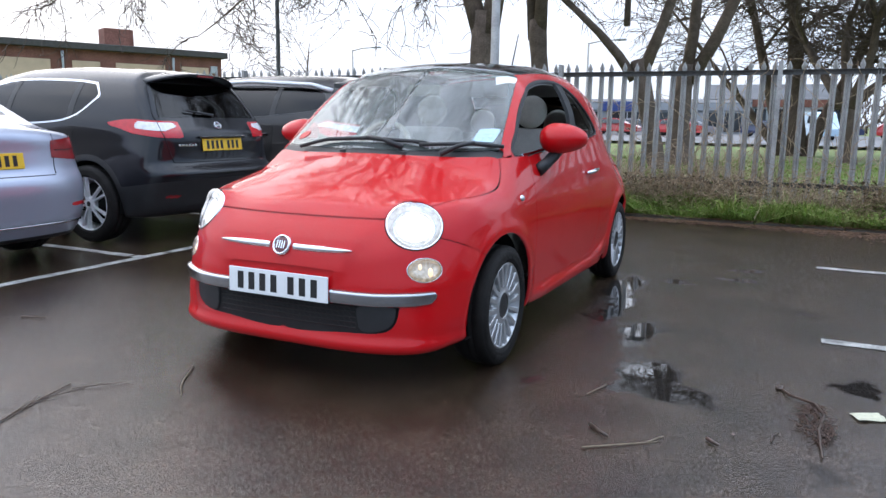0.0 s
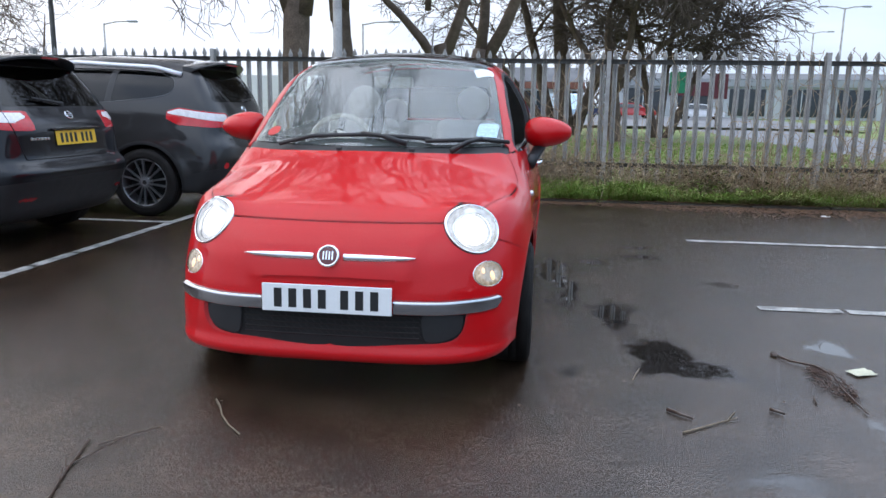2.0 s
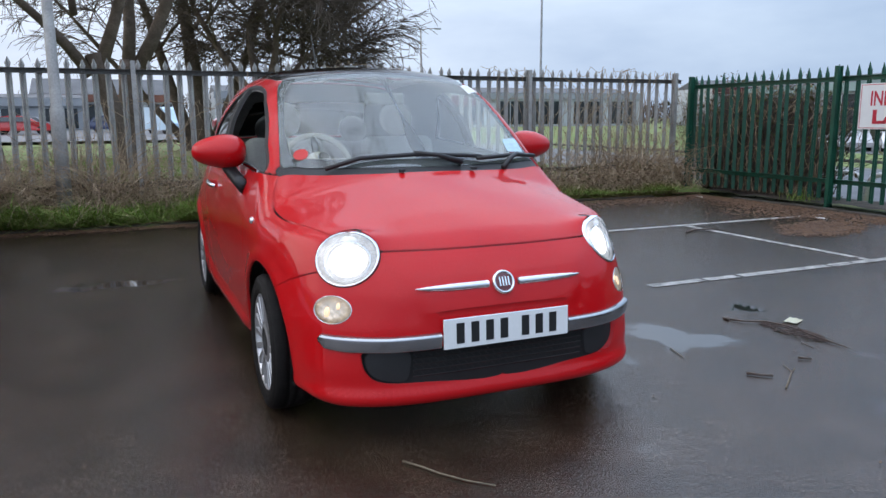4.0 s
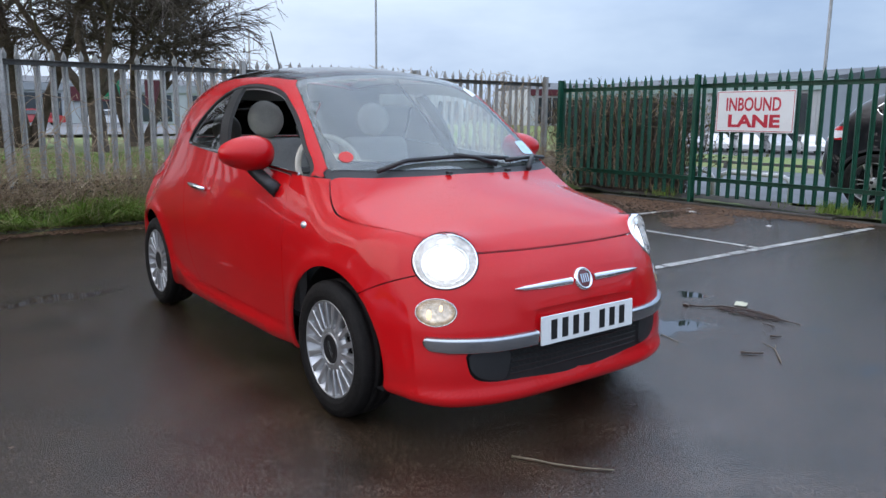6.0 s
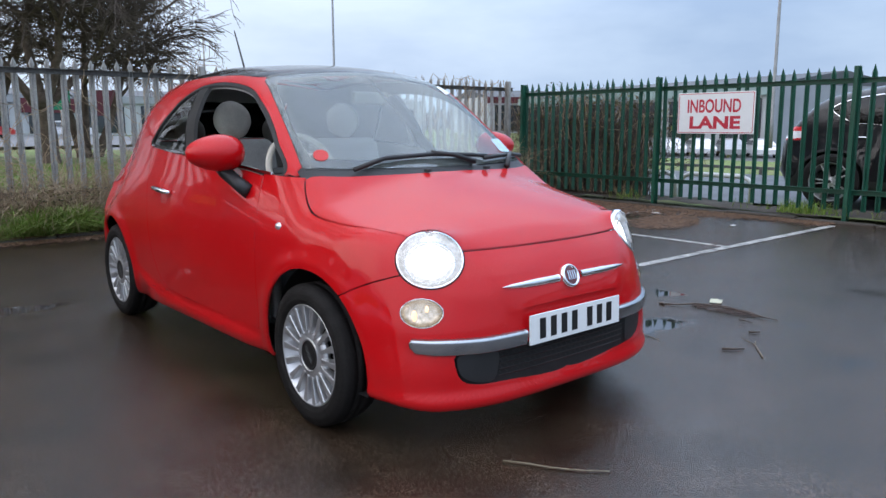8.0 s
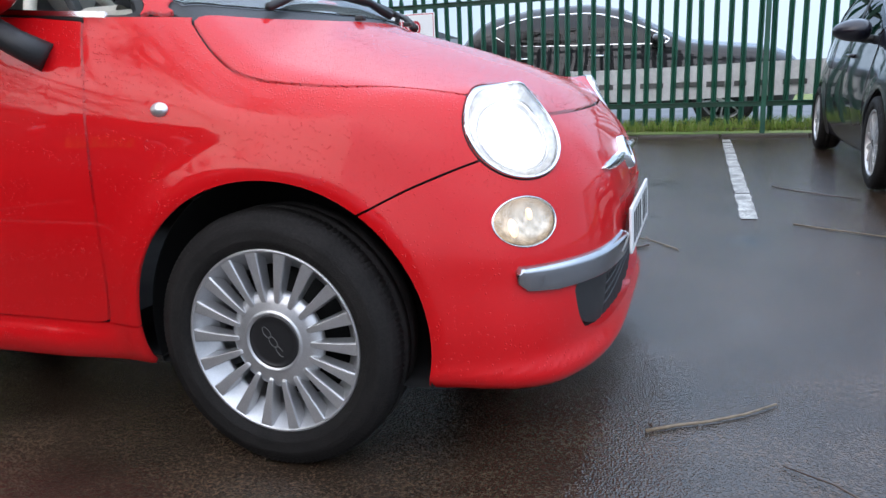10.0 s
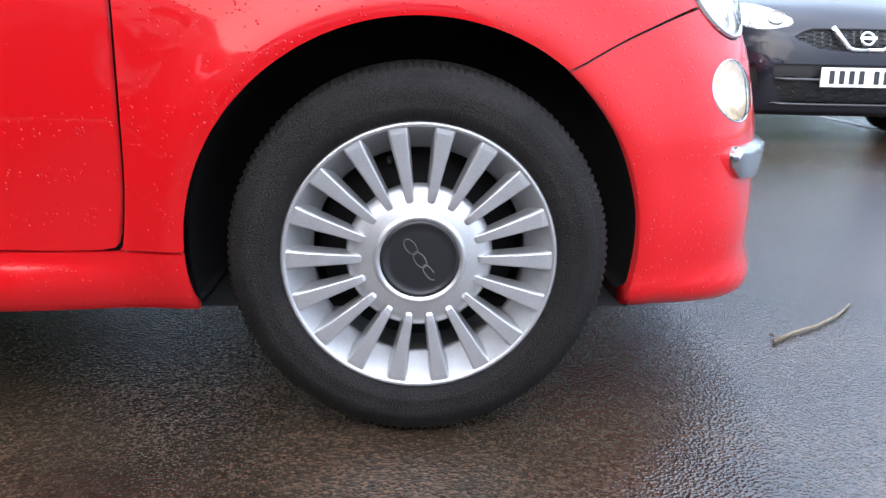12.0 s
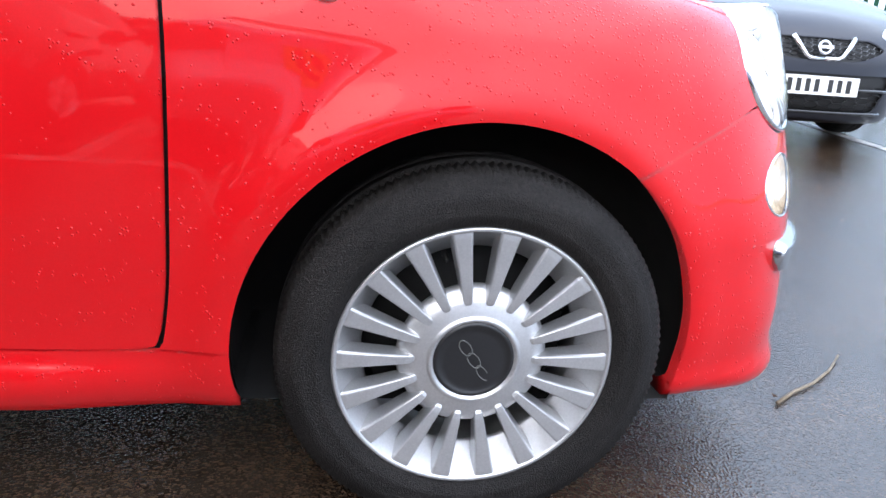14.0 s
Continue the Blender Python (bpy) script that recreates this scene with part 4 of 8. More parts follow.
def wheel(parent, at, side, r, rim, width, spokes, style="many", mat=None, cap=0.066, turn=0.0):
    """A wheel: tyre with tread blocks, barrel and lip, spokes one by one, cap. side 1 faces +x."""
    mat = mat or MAT["alloy"]
    h = width / 2
    # barrel with lip: along x, outer face at +h
    prof = [(rim, h - 0.018), (rim + 0.003, h - 0.008), (rim + 0.000, h - 0.0055), (rim - 0.004, h - 0.0065), (rim - 0.007, h - 0.013), (rim - 0.012, h - 0.055),
            (rim - 0.030, h - 0.09), (rim - 0.026, -h + 0.02), (rim, -h + 0.01)]
    w = part("wheel", mesh_of("barrel", *lathe(prof, 72, "x"), mat, True), None, parent)
    w.matrix_basis = Matrix.Translation(at) @ pose(0, 0, 0, 0, 0, turn) @ (Matrix.Identity(4) if side > 0 else pose(0, 0, 0, 0, 0, 180))
    # tyre
    n = 288 if style == "many" else 144
    tp = [(rim - 0.004, h - 0.020), (rim + 0.006, h - 0.004), (rim + 0.020, h + 0.002), (rim + 0.024, h + 0.0035), (rim + 0.028, h + 0.002), ((rim + r) / 2, h + 0.006),
          (r - 0.024, h + 0.000), (r - 0.021, h - 0.0035), (r - 0.010, h - 0.007), (r - 0.004, h - 0.014), (r, h - 0.028), (r, h - 0.052), (r - 0.006, h - 0.054), (r - 0.006, h - 0.060),
          (r, h - 0.062), (r, 0.004), (r - 0.006, 0.002), (r - 0.006, -0.004), (r, -0.006), (r - 0.004, -h + 0.045), (r - 0.016, -h + 0.012), ((rim + r) / 2, -h - 0.004), (rim, -h + 0.01)]
    V, F = lathe(tp, n, "x")
    V = [list(v) for v in V]
    for i in (7, 8, 9, 10, 11):
        for k in range(n):
            if k % 2 == 0:
                q = V[i * n + k]
                f = 1 - (0.0015 if i < 8 else 0.0032 if i < 9 else 0.0052) / math.hypot(q[1], q[2])
                q[1], q[2] = q[1] * f, q[2] * f
    for q in V:
        low = -at[2] + 0.001
        if q[2] < low + 0.012 and abs(q[0]) > h - 0.02:
            q[0] += math.copysign(0.003, q[0])
        q[2] = max(q[2], low)
    part("tyre", mesh_of("tyre", V, F, MAT["rubber"], True), None, w, "black rubber tyre, damp and dusty")
    # brake disc behind
    part("brake_disc", mesh_of("brake_disc", *lathe([(0.02, h - 0.105), (rim - 0.045, h - 0.105), (rim - 0.045, h - 0.12)], 40, "x"), MAT["dark"], True), None, w)
    # hub dish with its raised ring, black cap in it
    x0 = h - 0.014
    many = style == "many"
    c0 = cap - (0.006 if many else 0.010)
    hub = [(0.02, x0 - 0.002), (c0 - 0.002, x0 - 0.001), (c0 + 0.001, x0 + 0.0030), (c0 + 0.0035, x0 + 0.0040), (c0 + 0.006, x0 + 0.0030), (c0 + 0.008, x0 + 0.0010), (c0 + 0.010, x0 + 0.0004)]
    hub += ([(0.086, x0 - 0.002), (0.096, x0 - 0.006), (0.1045, x0 - 0.012), (0.109, x0 - 0.018), (0.110, x0 - 0.024), (0.107, x0 - 0.03)] if many else
            [(cap + 0.016, x0 - 0.002), (cap + 0.026, x0 - 0.008), (cap + 0.032, x0 - 0.020), (cap + 0.034, x0 - 0.045)])
    part("hub", mesh_of("hub", *lathe(hub, 72, "x"), mat, True), None, w)
    cc = part("centre_cap", mesh_of("centre_cap", *lathe([(0.0005, x0 + 0.0018), (c0 * 0.7, x0 + 0.0014), (c0 * 0.86, x0 + 0.0008), (c0 * 0.88, x0 + 0.0022), (c0 - 0.003, x0 + 0.0020), (c0, x0 - 0.002)], 48, "x"), MAT["cap_black"], True), None, w)
    if many:
        # three raised links in a row across the cap
        for q, half in ((-0.024, 0.012), (0.0, 0.012), (0.024, 0.012)):
            pts = [(x0 + 0.0022, 0.0075 * math.sin(2 * math.pi * k / 20) * (1.0 if q < 0.02 else 0.8), q + (half + 0.0015) * math.cos(2 * math.pi * k / 20)) for k in range(20 if q < 0.02 else 17)]
            if q < 0.02:
                pts.append(pts[0])
            ln = part("cap_relief", mesh_of("cap_relief", *tube(pts, 0.0009, 5), MAT["rail"], True), None, cc)
            ln.matrix_basis = pose(0, 0, 0, 215, 0, 0)
        # a spoke: a flat rib, a narrow rounded tip at the hub and broad at the lip, over deep pockets
        web = lathe([(rim - 0.006, x0 + 0.0035), (rim - 0.011, x0 - 0.004), (rim - 0.022, x0 - 0.022), (rim - 0.036, x0 - 0.038), (rim - 0.040, x0 - 0.042), (rim - 0.040, x0 - 0.046)], 72, "x")
        part("rim_web", mesh_of("rim_web", *web, mat, True), None, w)
        part("valve", mesh_of("valve", *place(lathe([(0.0005, 0.0), (0.0035, 0.001), (0.0035, 0.022), (0.005, 0.024), (0.005, 0.03)], 10, "y"), pose(x0 - 0.035, -0.045, 0.137, 0, 0, 90)), MAT["black"], True), None, w)
        r0, r1 = 0.084, rim - 0.0045
        rows = [(r0, 0.0018, -0.0028, 0.002), (r0 + 0.0015, 0.0042, -0.0012, 0.006), (r0 + 0.005, 0.0058, 0.0008, 0.014), (r0 + 0.014, 0.0068, 0.0024, 0.022), (r0 + 0.030, 0.0078, 0.0034, 0.026),
                (r0 + 0.06, 0.0098, 0.0046, 0.028), (r1 - 0.022, 0.0120, 0.0056, 0.030), (r1 - 0.008, 0.0134, 0.0062, 0.024), (r1, 0.0142, 0.0058, 0.014)]
        sv, sf = [], []
        for rr, hw, top, dp in rows:
            X = x0 + top
            flare = 1.0 + 0.45 * min(1.0, dp / 0.05)
            sv += [(X - dp, -hw * flare, rr), (X - 0.0032, -hw * 1.06, rr), (X - 0.0006, -hw * 0.92, rr), (X, -hw * 0.78, rr), (X, hw * 0.78, rr), (X - 0.0006, hw * 0.92, rr), (X - 0.0032, hw * 1.06, rr), (X - dp, hw * flare, rr)]
        for i in range(len(rows) - 1):
            for k in range(7):
                a = i * 8 + k
                sf.append((a, a + 1, a + 9, a + 8))
        sf += [tuple(range(7, -1, -1)), tuple(len(sv) - 8 + k for k in range(8))]
        me = mesh_of("spoke", sv, sf, mat)
    else:
        r0, r1 = cap + 0.0, rim - 0.010
        sv, sf = [], []
        for sgn in (-1, 1):
            o = len(sv)
            for rr, off, hw, top, dp in ((r0, 0.011, 0.010, 0.0, 0.02), ((r0 + r1) / 2, 0.026, 0.0095, 0.004, 0.03), (r1, 0.042, 0.012, -0.002, 0.03)):
                c = sgn * off
                X = x0 + top
                sv += [(X - dp, c - hw, rr), (X, c - hw * 0.7, rr), (X, c + hw * 0.7, rr), (X - dp, c + hw, rr)]
            for i in range(2):
                for k in range(3):
                    a = o + i * 4 + k
                    sf.append((a, a + 1, a + 5, a + 4))
        me = mesh_of("spoke", sv, sf, mat)
    for k in range(spokes):
        s = part("spoke", me, None, w)
        s.matrix_basis = pose(0, 0, 0, 360 * (k + (0.5 if many else 0.26)) / spokes, 0, 0)
    return w


def skin_at(x, y, lift=0.0, fn=None):
    """The point of the skin straight above (x, y), and its normal."""
    p = solve_body(np.array([[x, y, 0.6]]), np.array([[0.0, 0.0, 1.0]]), fn)
    n = body_normal(p, fn)
    return Vector(p[0] + n[0] * lift), Vector(n[0])


def skin_front(x, z, lift=0.0, fn=None, start=0.0, way=-1.0):
    p = solve_body(np.array([[x, start, z]]), np.array([[0.0, way, 0.0]]), fn)
    n = body_normal(p, fn)
    return Vector(p[0] + n[0] * lift), Vector(n[0])


def skin_side(y, z, sd, lift=0.0, fn=None):
    p = solve_body(np.array([[0.0, y, z]]), np.array([[float(sd), 0.0, 0.0]]), fn)
    n = body_normal(p, fn)
    return Vector(p[0] + n[0] * lift), Vector(n[0])


def strip_loft(xs, zlo, zhi, profile, fn=None):
    """A moulded strip across the nose: at each x a profile of (share of height, lift) set on the skin."""
    n, m = len(xs), len(profile)
    o = np.array([(x, -0.1, a + (b - a) * s) for x, a, b in zip(xs, zlo, zhi) for s, _ in profile])
    p = solve_body(o, np.tile((0.0, -1.0, 0.0), (len(o), 1)), fn)
    p = p + body_normal(p, fn) * np.tile([l for _, l in profile], n)[:, None]
    F = [(i * m + k, i * m + k + 1, (i + 1) * m + k + 1, (i + 1) * m + k) for i in range(n - 1) for k in range(m - 1)]
    F += [tuple(range(m)), tuple((n - 1) * m + k for k in range(m))]
    if xs[-1] > xs[0]:
        F = [f[::-1] for f in F]
    return p.tolist(), F


def polar_loft(C, O, profile, n=48, fn=None, oval=(1.0, 1.0)):
    """A round or oval moulding on the skin: (radius, lift) rings about the axis O through C."""
    O = Vector(O).normalized()
    u = O.cross(Vector((0, 0, 1))).normalized()
    v = u.cross(O).normalized()
    o = []
    for r, _ in profile:
        for k in range(n):
            t = 2 * math.pi * k / n
            o.append(C + u * (oval[0] * r * math.cos(t)) + v * (oval[1] * r * math.sin(t)) - O * 0.12)
    o = np.array([tuple(q) for q in o])
    p = solve_body(o, np.tile(tuple(O), (len(o), 1)), fn, 0.5)
    p = p + np.repeat([l for _, l in profile], n)[:, None] * np.array(tuple(O))
    F = [(i * n + k, (i + 1) * n + k, (i + 1) * n + (k + 1) % n, i * n + (k + 1) % n) for i in range(len(profile) - 1) for k in range(n)]
    return p.tolist(), F


def number_plate(parent, at, out, mat, count=(4, 3)):
    """A plate with plain bars where its characters stand."""
    p = part("number_plate", box_bm(-0.26, 0.26, -0.004, 0.004, -0.0555, 0.0555, bevel=0.0025), mat, parent, "number plate with dark characters")
    p.matrix_basis = facing(at, out)
    step, gap = 0.0595, 0.030
    total = sum(count) * step + gap
    x = -total / 2
    for g in count:
        for _ in range(g):
            part("character", box_bm(x + 0.012, x + 0.044, -0.0052, -0.0042, -0.038, 0.038), MAT["ink"], p)
            x += step
        x += gap
    return p


MAT["warm"] = material("warm_bulb", (0.9, 0.7, 0.5), 0.3, emit=(1.0, 0.72, 0.45), glow=0.9)
# indicator bowl: warm tint and faint emission put in for bulb light on it
MAT["pale_bowl"] = material("pale_bowl", (0.90, 0.80, 0.66), 0.25, metal=0.4, emit=(1.0, 0.80, 0.58), glow=0.10, var=0.45, vscale=60, fine=0.25)
# headlight bowl: slight emission stands in for lamp light scattered inside
MAT["lit_bowl"] = material("lit_lamp_bowl", (0.92, 0.92, 0.92), 0.3, metal=0.3, emit=(1.0, 0.98, 0.95), glow=0.05, var=0.25, vscale=45, fine=0.15)
MAT["lamp_dim"] = material("lamp_upper", (0.85, 0.86, 0.88), 0.2, emit=(0.9, 0.93, 1.0), glow=0.25)
MAT["badge_dark"] = material("badge_dark", (0.10, 0.012, 0.018), 0.25, coat=0.5, var=0.1, fine=0.05)
MAT["mesh_black"] = material("grille_black", (0.010, 0.010, 0.010), 0.5, var=0.2, fine=0.1)
MAT["dash"] = material("dash_plastic", (0.085, 0.085, 0.088), 0.6, var=0.1, vscale=20, fine=0.08, bump=0.1)
MAT["sticker_red"] = material("red_sticker", (0.55, 0.03, 0.025), 0.5, var=0.1, fine=0.05)
MAT["sticker_blue"] = material("printed_label", (0.50, 0.68, 0.78), 0.5, var=0.2, vscale=60, fine=0.1)


def half_ellipsoid(cx, cy, cz, rx, ry, rz, taper=0.0, n=28):
    V, F = [], []
    for i in range(n + 1):
        u = math.pi * i / n - math.pi / 2
        for k in range(n):
            t = 2 * math.pi * k / n
            x = math.sin(u)
            w = max(math.cos(u), 0.0) ** 0.75 * (1 - taper * x)
            V.append((cx + rx * x, cy + ry * w * math.cos(t) * (1.0 if math.cos(t) < 0 else 0.55), cz + rz * w * math.sin(t)))
    for i in range(n):
        for k in range(n):
            j = (k + 1) % n
            F.append((i * n + k, (i + 1) * n + k, (i + 1) * n + j, i * n + j))
    return V, F


def fit_red_car(car):
    P = CAR_P
    # chrome bumper strips, moustache bars, grille
    for sd in (-1, 1):
        xs = np.concatenate([np.linspace(0.262, 0.60, 30), np.linspace(0.612, 0.664, 10)])
        zlo = np.interp(xs, [0.262, 0.45, 0.60, 0.652, 0.664], [0.374, 0.371, 0.374, 0.382, 0.400])
        zhi = np.interp(xs, [0.262, 0.45, 0.62, 0.660, 0.664], [0.434, 0.431, 0.435, 0.437, 0.426])
        V, F = strip_loft(sd * xs, zlo, zhi, [(0.0, -0.006), (0.01, 0.004), (0.03, 0.0085), (0.07, 0.0105), (0.30, 0.0138), (0.55, 0.0168), (0.74, 0.0188), (0.80, 0.0187), (0.85, 0.0172), (0.90, 0.0135), (0.95, 0.0075), (1.0, -0.004)])
        part("bumper_strip", mesh_of("bumper_strip", V, F, MAT["bumper_chrome"], True), None, car, "chrome bumper strip")
        xs = np.linspace(0.060, 0.345, 30)
        h = np.interp(xs, [0.06, 0.20, 0.30, 0.335, 0.345], [0.0145, 0.0140, 0.0095, 0.0045, 0.001])
        V, F = strip_loft(sd * xs, 0.590 - h, 0.590 + h, [(0.0, -0.003), (0.06, 0.005), (0.3, 0.010), (0.6, 0.012), (0.85, 0.008), (1.0, -0.003)])
        part("chrome_bar", mesh_of("chrome_bar", V, F, MAT["chrome"], True), None, car, "polished chrome bar beside the badge")
    cut_panel("lower_grille", [lambda P: sdf(GRILLE, ax(P), P[:, 2]) - 0.01], MAT["mesh_black"], car, lift=-0.030, depth=0.0, pick=lambda P: (P[:, 1] < -0.3) & (P[:, 2] < 0.45))
    slats = bmesh.new()
    for i in range(5):
        z = 0.268 + 0.023 * i
        pts = [skin_front(x, z, -0.024)[0] for x in np.linspace(-0.36, 0.36, 13)]
        v, f = tube(pts, 0.0045, 5)
        vs = [slats.verts.new(q) for q in v]
        for q in f:
            slats.faces.new([vs[k] for k in q])
    for i in range(26):
        x = -0.36 + 0.72 * i / 25
        v, f = tube([skin_front(x + (0.012 if k % 2 else 0), 0.262 + 0.0115 * k, -0.024)[0] for k in range(10)], 0.003, 4)
        vs = [slats.verts.new(q) for q in v]
        for q in f:
            slats.faces.new([vs[k] for k in q])
    part("grille_mesh", slats, MAT["mesh_black"], car)
    for sd in (-1, 1):
        cut_panel("fog_blank", [lambda P: sdf(outline([(0.385, 0.369), (0.522, 0.365), (0.534, 0.347), (0.522, 0.298), (0.475, 0.266), (0.395, 0.258), (0.375, 0.30)]), ax(P), P[:, 2])], MAT["black"], car, sd,
                  depth=0.02, lift=-0.012, pick=lambda P: (P[:, 1] < -0.3) & (P[:, 2] < 0.45))
    part("bumper_slot", box_bm(-0.268, 0.268, -0.648, -0.60, 0.490, 0.5165), MAT["red"], car)
    number_plate(car, (0, -0.6805, 0.4285), (0, -1, 0.03), MAT["plate_white"])
    # badge: chrome ring, dark disc, plain light bars
    at, nrm = skin_front(0, 0.590, 0.010)
    b = part("badge", mesh_of("badge_ring", *lathe([(0.034, 0.0), (0.036, -0.005), (0.040, -0.007), (0.045, -0.003), (0.047, 0.012)], 40, "y"), MAT["chrome"], True), None, car, "round chrome-rimmed badge")
    b.matrix_basis = facing(at, nrm)
    part("badge_face", mesh_of("badge_face", *lathe([(0.0005, -0.0035), (0.02, -0.003), (0.036, 0.0)], 32, "y"), MAT["badge_dark"], True), None, b)
    for x in (-0.018, -0.006, 0.006, 0.018):
        part("badge_bar", box_bm(x - 0.0028, x + 0.0028, -0.0062, -0.003, -0.016, 0.018), MAT["chrome"], b)
    # lamps
    for sd in (-1, 1):
        C, O = Vector((sd * LAMP_C.x, LAMP_C.y, LAMP_C.z)), Vector((sd * LAMP_OUT.x, LAMP_OUT.y, LAMP_OUT.z))
        oval = LAMP_OVAL
        h = part("headlight", mesh_of("bezel", *polar_loft(C, O, [(0.1115, -0.03), (0.1105, -0.003), (0.1090, 0.004), (0.1065, 0.006), (0.1035, 0.004), (0.1015, -0.002), (0.1005, -0.02)], 72, None, oval), MAT["chrome"], True), None, car, "round headlight, switched on")
        part("gasket", mesh_of("gasket", *polar_loft(C, O, [(0.1165, -0.012), (0.1150, -0.003), (0.1125, -0.003), (0.1110, -0.012)], 72, None, oval), MAT["seal"], True), None, h)
        part("reflector", mesh_of("reflector", *polar_loft(C, O, [(0.102, -0.004), (0.094, -0.008), (0.086, -0.018), (0.06, -0.030), (0.03, -0.034), (0.002, -0.035)], 48, None, oval), MAT["lit_bowl"], True), None, h)
        low = C + Vector((0, 0, -0.012))
        part("bowl_ring", mesh_of("bowl_ring", *polar_loft(low, O, [(0.083, -0.016), (0.081, -0.010), (0.078, -0.010), (0.076, -0.018)], 48, None, oval), MAT["chrome"], True), None, h)
        part("bulb_glow", mesh_of("bulb_glow", *polar_loft(low, O, [(0.066, -0.026), (0.054, -0.018), (0.03, -0.013), (0.001, -0.012)], 48, None, oval), MAT["lamp"], True), None, h)
        part("eyebrow", mesh_of("eyebrow", *polar_loft(C + Vector((0, 0, 0.066)), O, [(0.020, -0.018), (0.014, -0.012), (0.001, -0.010)], 24, None, (1.7, 0.8)), MAT["lamp_dim"], True), None, h)
        part("lens", mesh_of("lens", *polar_loft(C, O, [(0.1025, 0.002), (0.09, 0.009), (0.06, 0.015), (0.03, 0.018), (0.001, 0.019)], 48, None, oval), MAT["clear"], True), None, h)
        C, O = Vector((sd * TURN_C.x, TURN_C.y, TURN_C.z)), Vector((sd * TURN_OUT.x, TURN_OUT.y, TURN_OUT.z))
        oval = TURN_OVAL
        h = part("indicator_light", mesh_of("bezel", *polar_loft(C, O, [(0.056, -0.02), (0.0545, -0.002), (0.053, 0.0015), (0.0515, 0.000), (0.050, -0.008)], 48, None, oval), MAT["chrome"], True), None, car, "oval clear front indicator with a warm glow")
        part("reflector", mesh_of("reflector", *polar_loft(C, O, [(0.050, -0.003), (0.046, -0.009), (0.036, -0.013), (0.02, -0.0155), (0.001, -0.016)], 40, None, oval), MAT["pale_bowl"], True), None, h)
        out = Vector((sd * 0.78, 0.62, 0))
        for dx, dz, r in ((-0.018, 0.012, 0.0085), (0.026, -0.012, 0.013)):
            part("bulb", mesh_of("bulb", *polar_loft(C + out * dx + Vector((0, 0, dz)), O, [(r, -0.016), (r * 0.9, -0.011), (r * 0.5, -0.008), (0.0008, -0.0075)], 20, None, (0.8, 1.5)), MAT["warm"], True), None, h)
        part("lens", mesh_of("lens", *polar_loft(C, O, [(0.051, 0.0), (0.045, 0.006), (0.03, 0.010), (0.001, 0.012)], 40, None, oval), MAT["clear"], True), None, h)
        at, nrm = skin_side(0.221, 0.764, sd, 0.003)
        rp = part("side_repeater", mesh_of("side_repeater", *lathe([(0.0005, -0.008), (0.010, -0.007), (0.015, -0.003), (0.018, 0.0), (0.018, 0.01)], 24, "y"), MAT["reflector"], True), None, car, "small clear oval side repeater")
        rp.matrix_basis = facing(at, nrm) @ Matrix.Diagonal((1.15, 1, 0.85, 1))
        # door handle
        pts = [skin_side(y, np.interp(y, [1.34, 1.56], [0.822, 0.836]), sd, l)[0] for y, l in ((1.345, 0.004), (1.37, 0.022), (1.45, 0.028), (1.53, 0.024), (1.555, 0.004))]
        part("door_handle", mesh_of("door_handle", *tube(pts, [0.010, 0.013, 0.015, 0.013, 0.010], 10), MAT["chrome"], True), None, car, "chrome door handle")
        # mirror
        shell = part("door_mirror", mesh_of("mirror_shell", *half_ellipsoid(sd * 0.842, 0.645, 1.045, sd * 0.125, 0.10, 0.078, 0.22), MAT["red"], True), None, car, "red painted door mirror on a black arm")
        if sd < 0:
            shell.data.flip_normals()
        arm = [(sd * 0.812, 0.655, 0.985), (sd * 0.795, 0.63, 0.955), (sd * 0.772, 0.575, 0.915), (sd * 0.748, 0.515, 0.880)]
        part("mirror_arm", mesh_of("mirror_arm", *tube(arm, [0.030, 0.030, 0.030, 0.034], 12), MAT["black"], True), None, shell)
        part("mirror_face", mesh_of("mirror_face", *place(lathe([(0.0005, 0.0), (0.085, 0.0), (0.09, -0.01)], 32, "y"), pose(sd * 0.84, 0.705, 1.045) @ Matrix.Diagonal((1.15, 1, 0.72, 1))), MAT["chrome"], True), None, shell)
        for axle, r in ((0.0, 0.2815), (2.3, 0.2815)):
            wheel(car, (sd * 0.700, axle, 0.2805), sd, r, 0.199, 0.180, 18, turn=0.0)
    # wipers
    for a in ([(-0.46, 0.140), (-0.30, 0.155), (-0.05, 0.140), (0.20, 0.140), (0.29, 0.146)], [(0.26, 0.128), (0.40, 0.170), (0.52, 0.215), (0.645, 0.272)]):
        pts = [skin_at(x, y, 0.016)[0] for x, y in a]
        wp = part("wiper", mesh_of("wiper_blade", *tube(pts, 0.0100, 8), MAT["black"], True), None, car)
        n = len(pts) // 2
        base = skin_at(a[-1][0] * 0.6, 0.10, 0.012)[0]
        part("wiper_arm", mesh_of("wiper_arm", *tube([base, (base + pts[n]) / 2 + Vector((0, 0, 0.014)), pts[n] + Vector((0, 0, 0.008))], [0.014, 0.011, 0.009], 8), MAT["black"], True), None, wp)
    for x in (-0.14, 0.21):
        part("washer_jet", box_bm(x - 0.012, x + 0.012, 0.035, 0.06, 0.962, 0.975, bevel=0.003), MAT["black"], car)
    # aerial
    a0 = skin_at(0, 2.02)[0]
    ae = part("aerial", mesh_of("aerial", *tube([a0, a0 + Vector((0, 0.02, 0.03)), a0 + Vector((0, 0.17, 0.33))], [0.012, 0.007, 0.004], 8), MAT["black"], True), None, car)
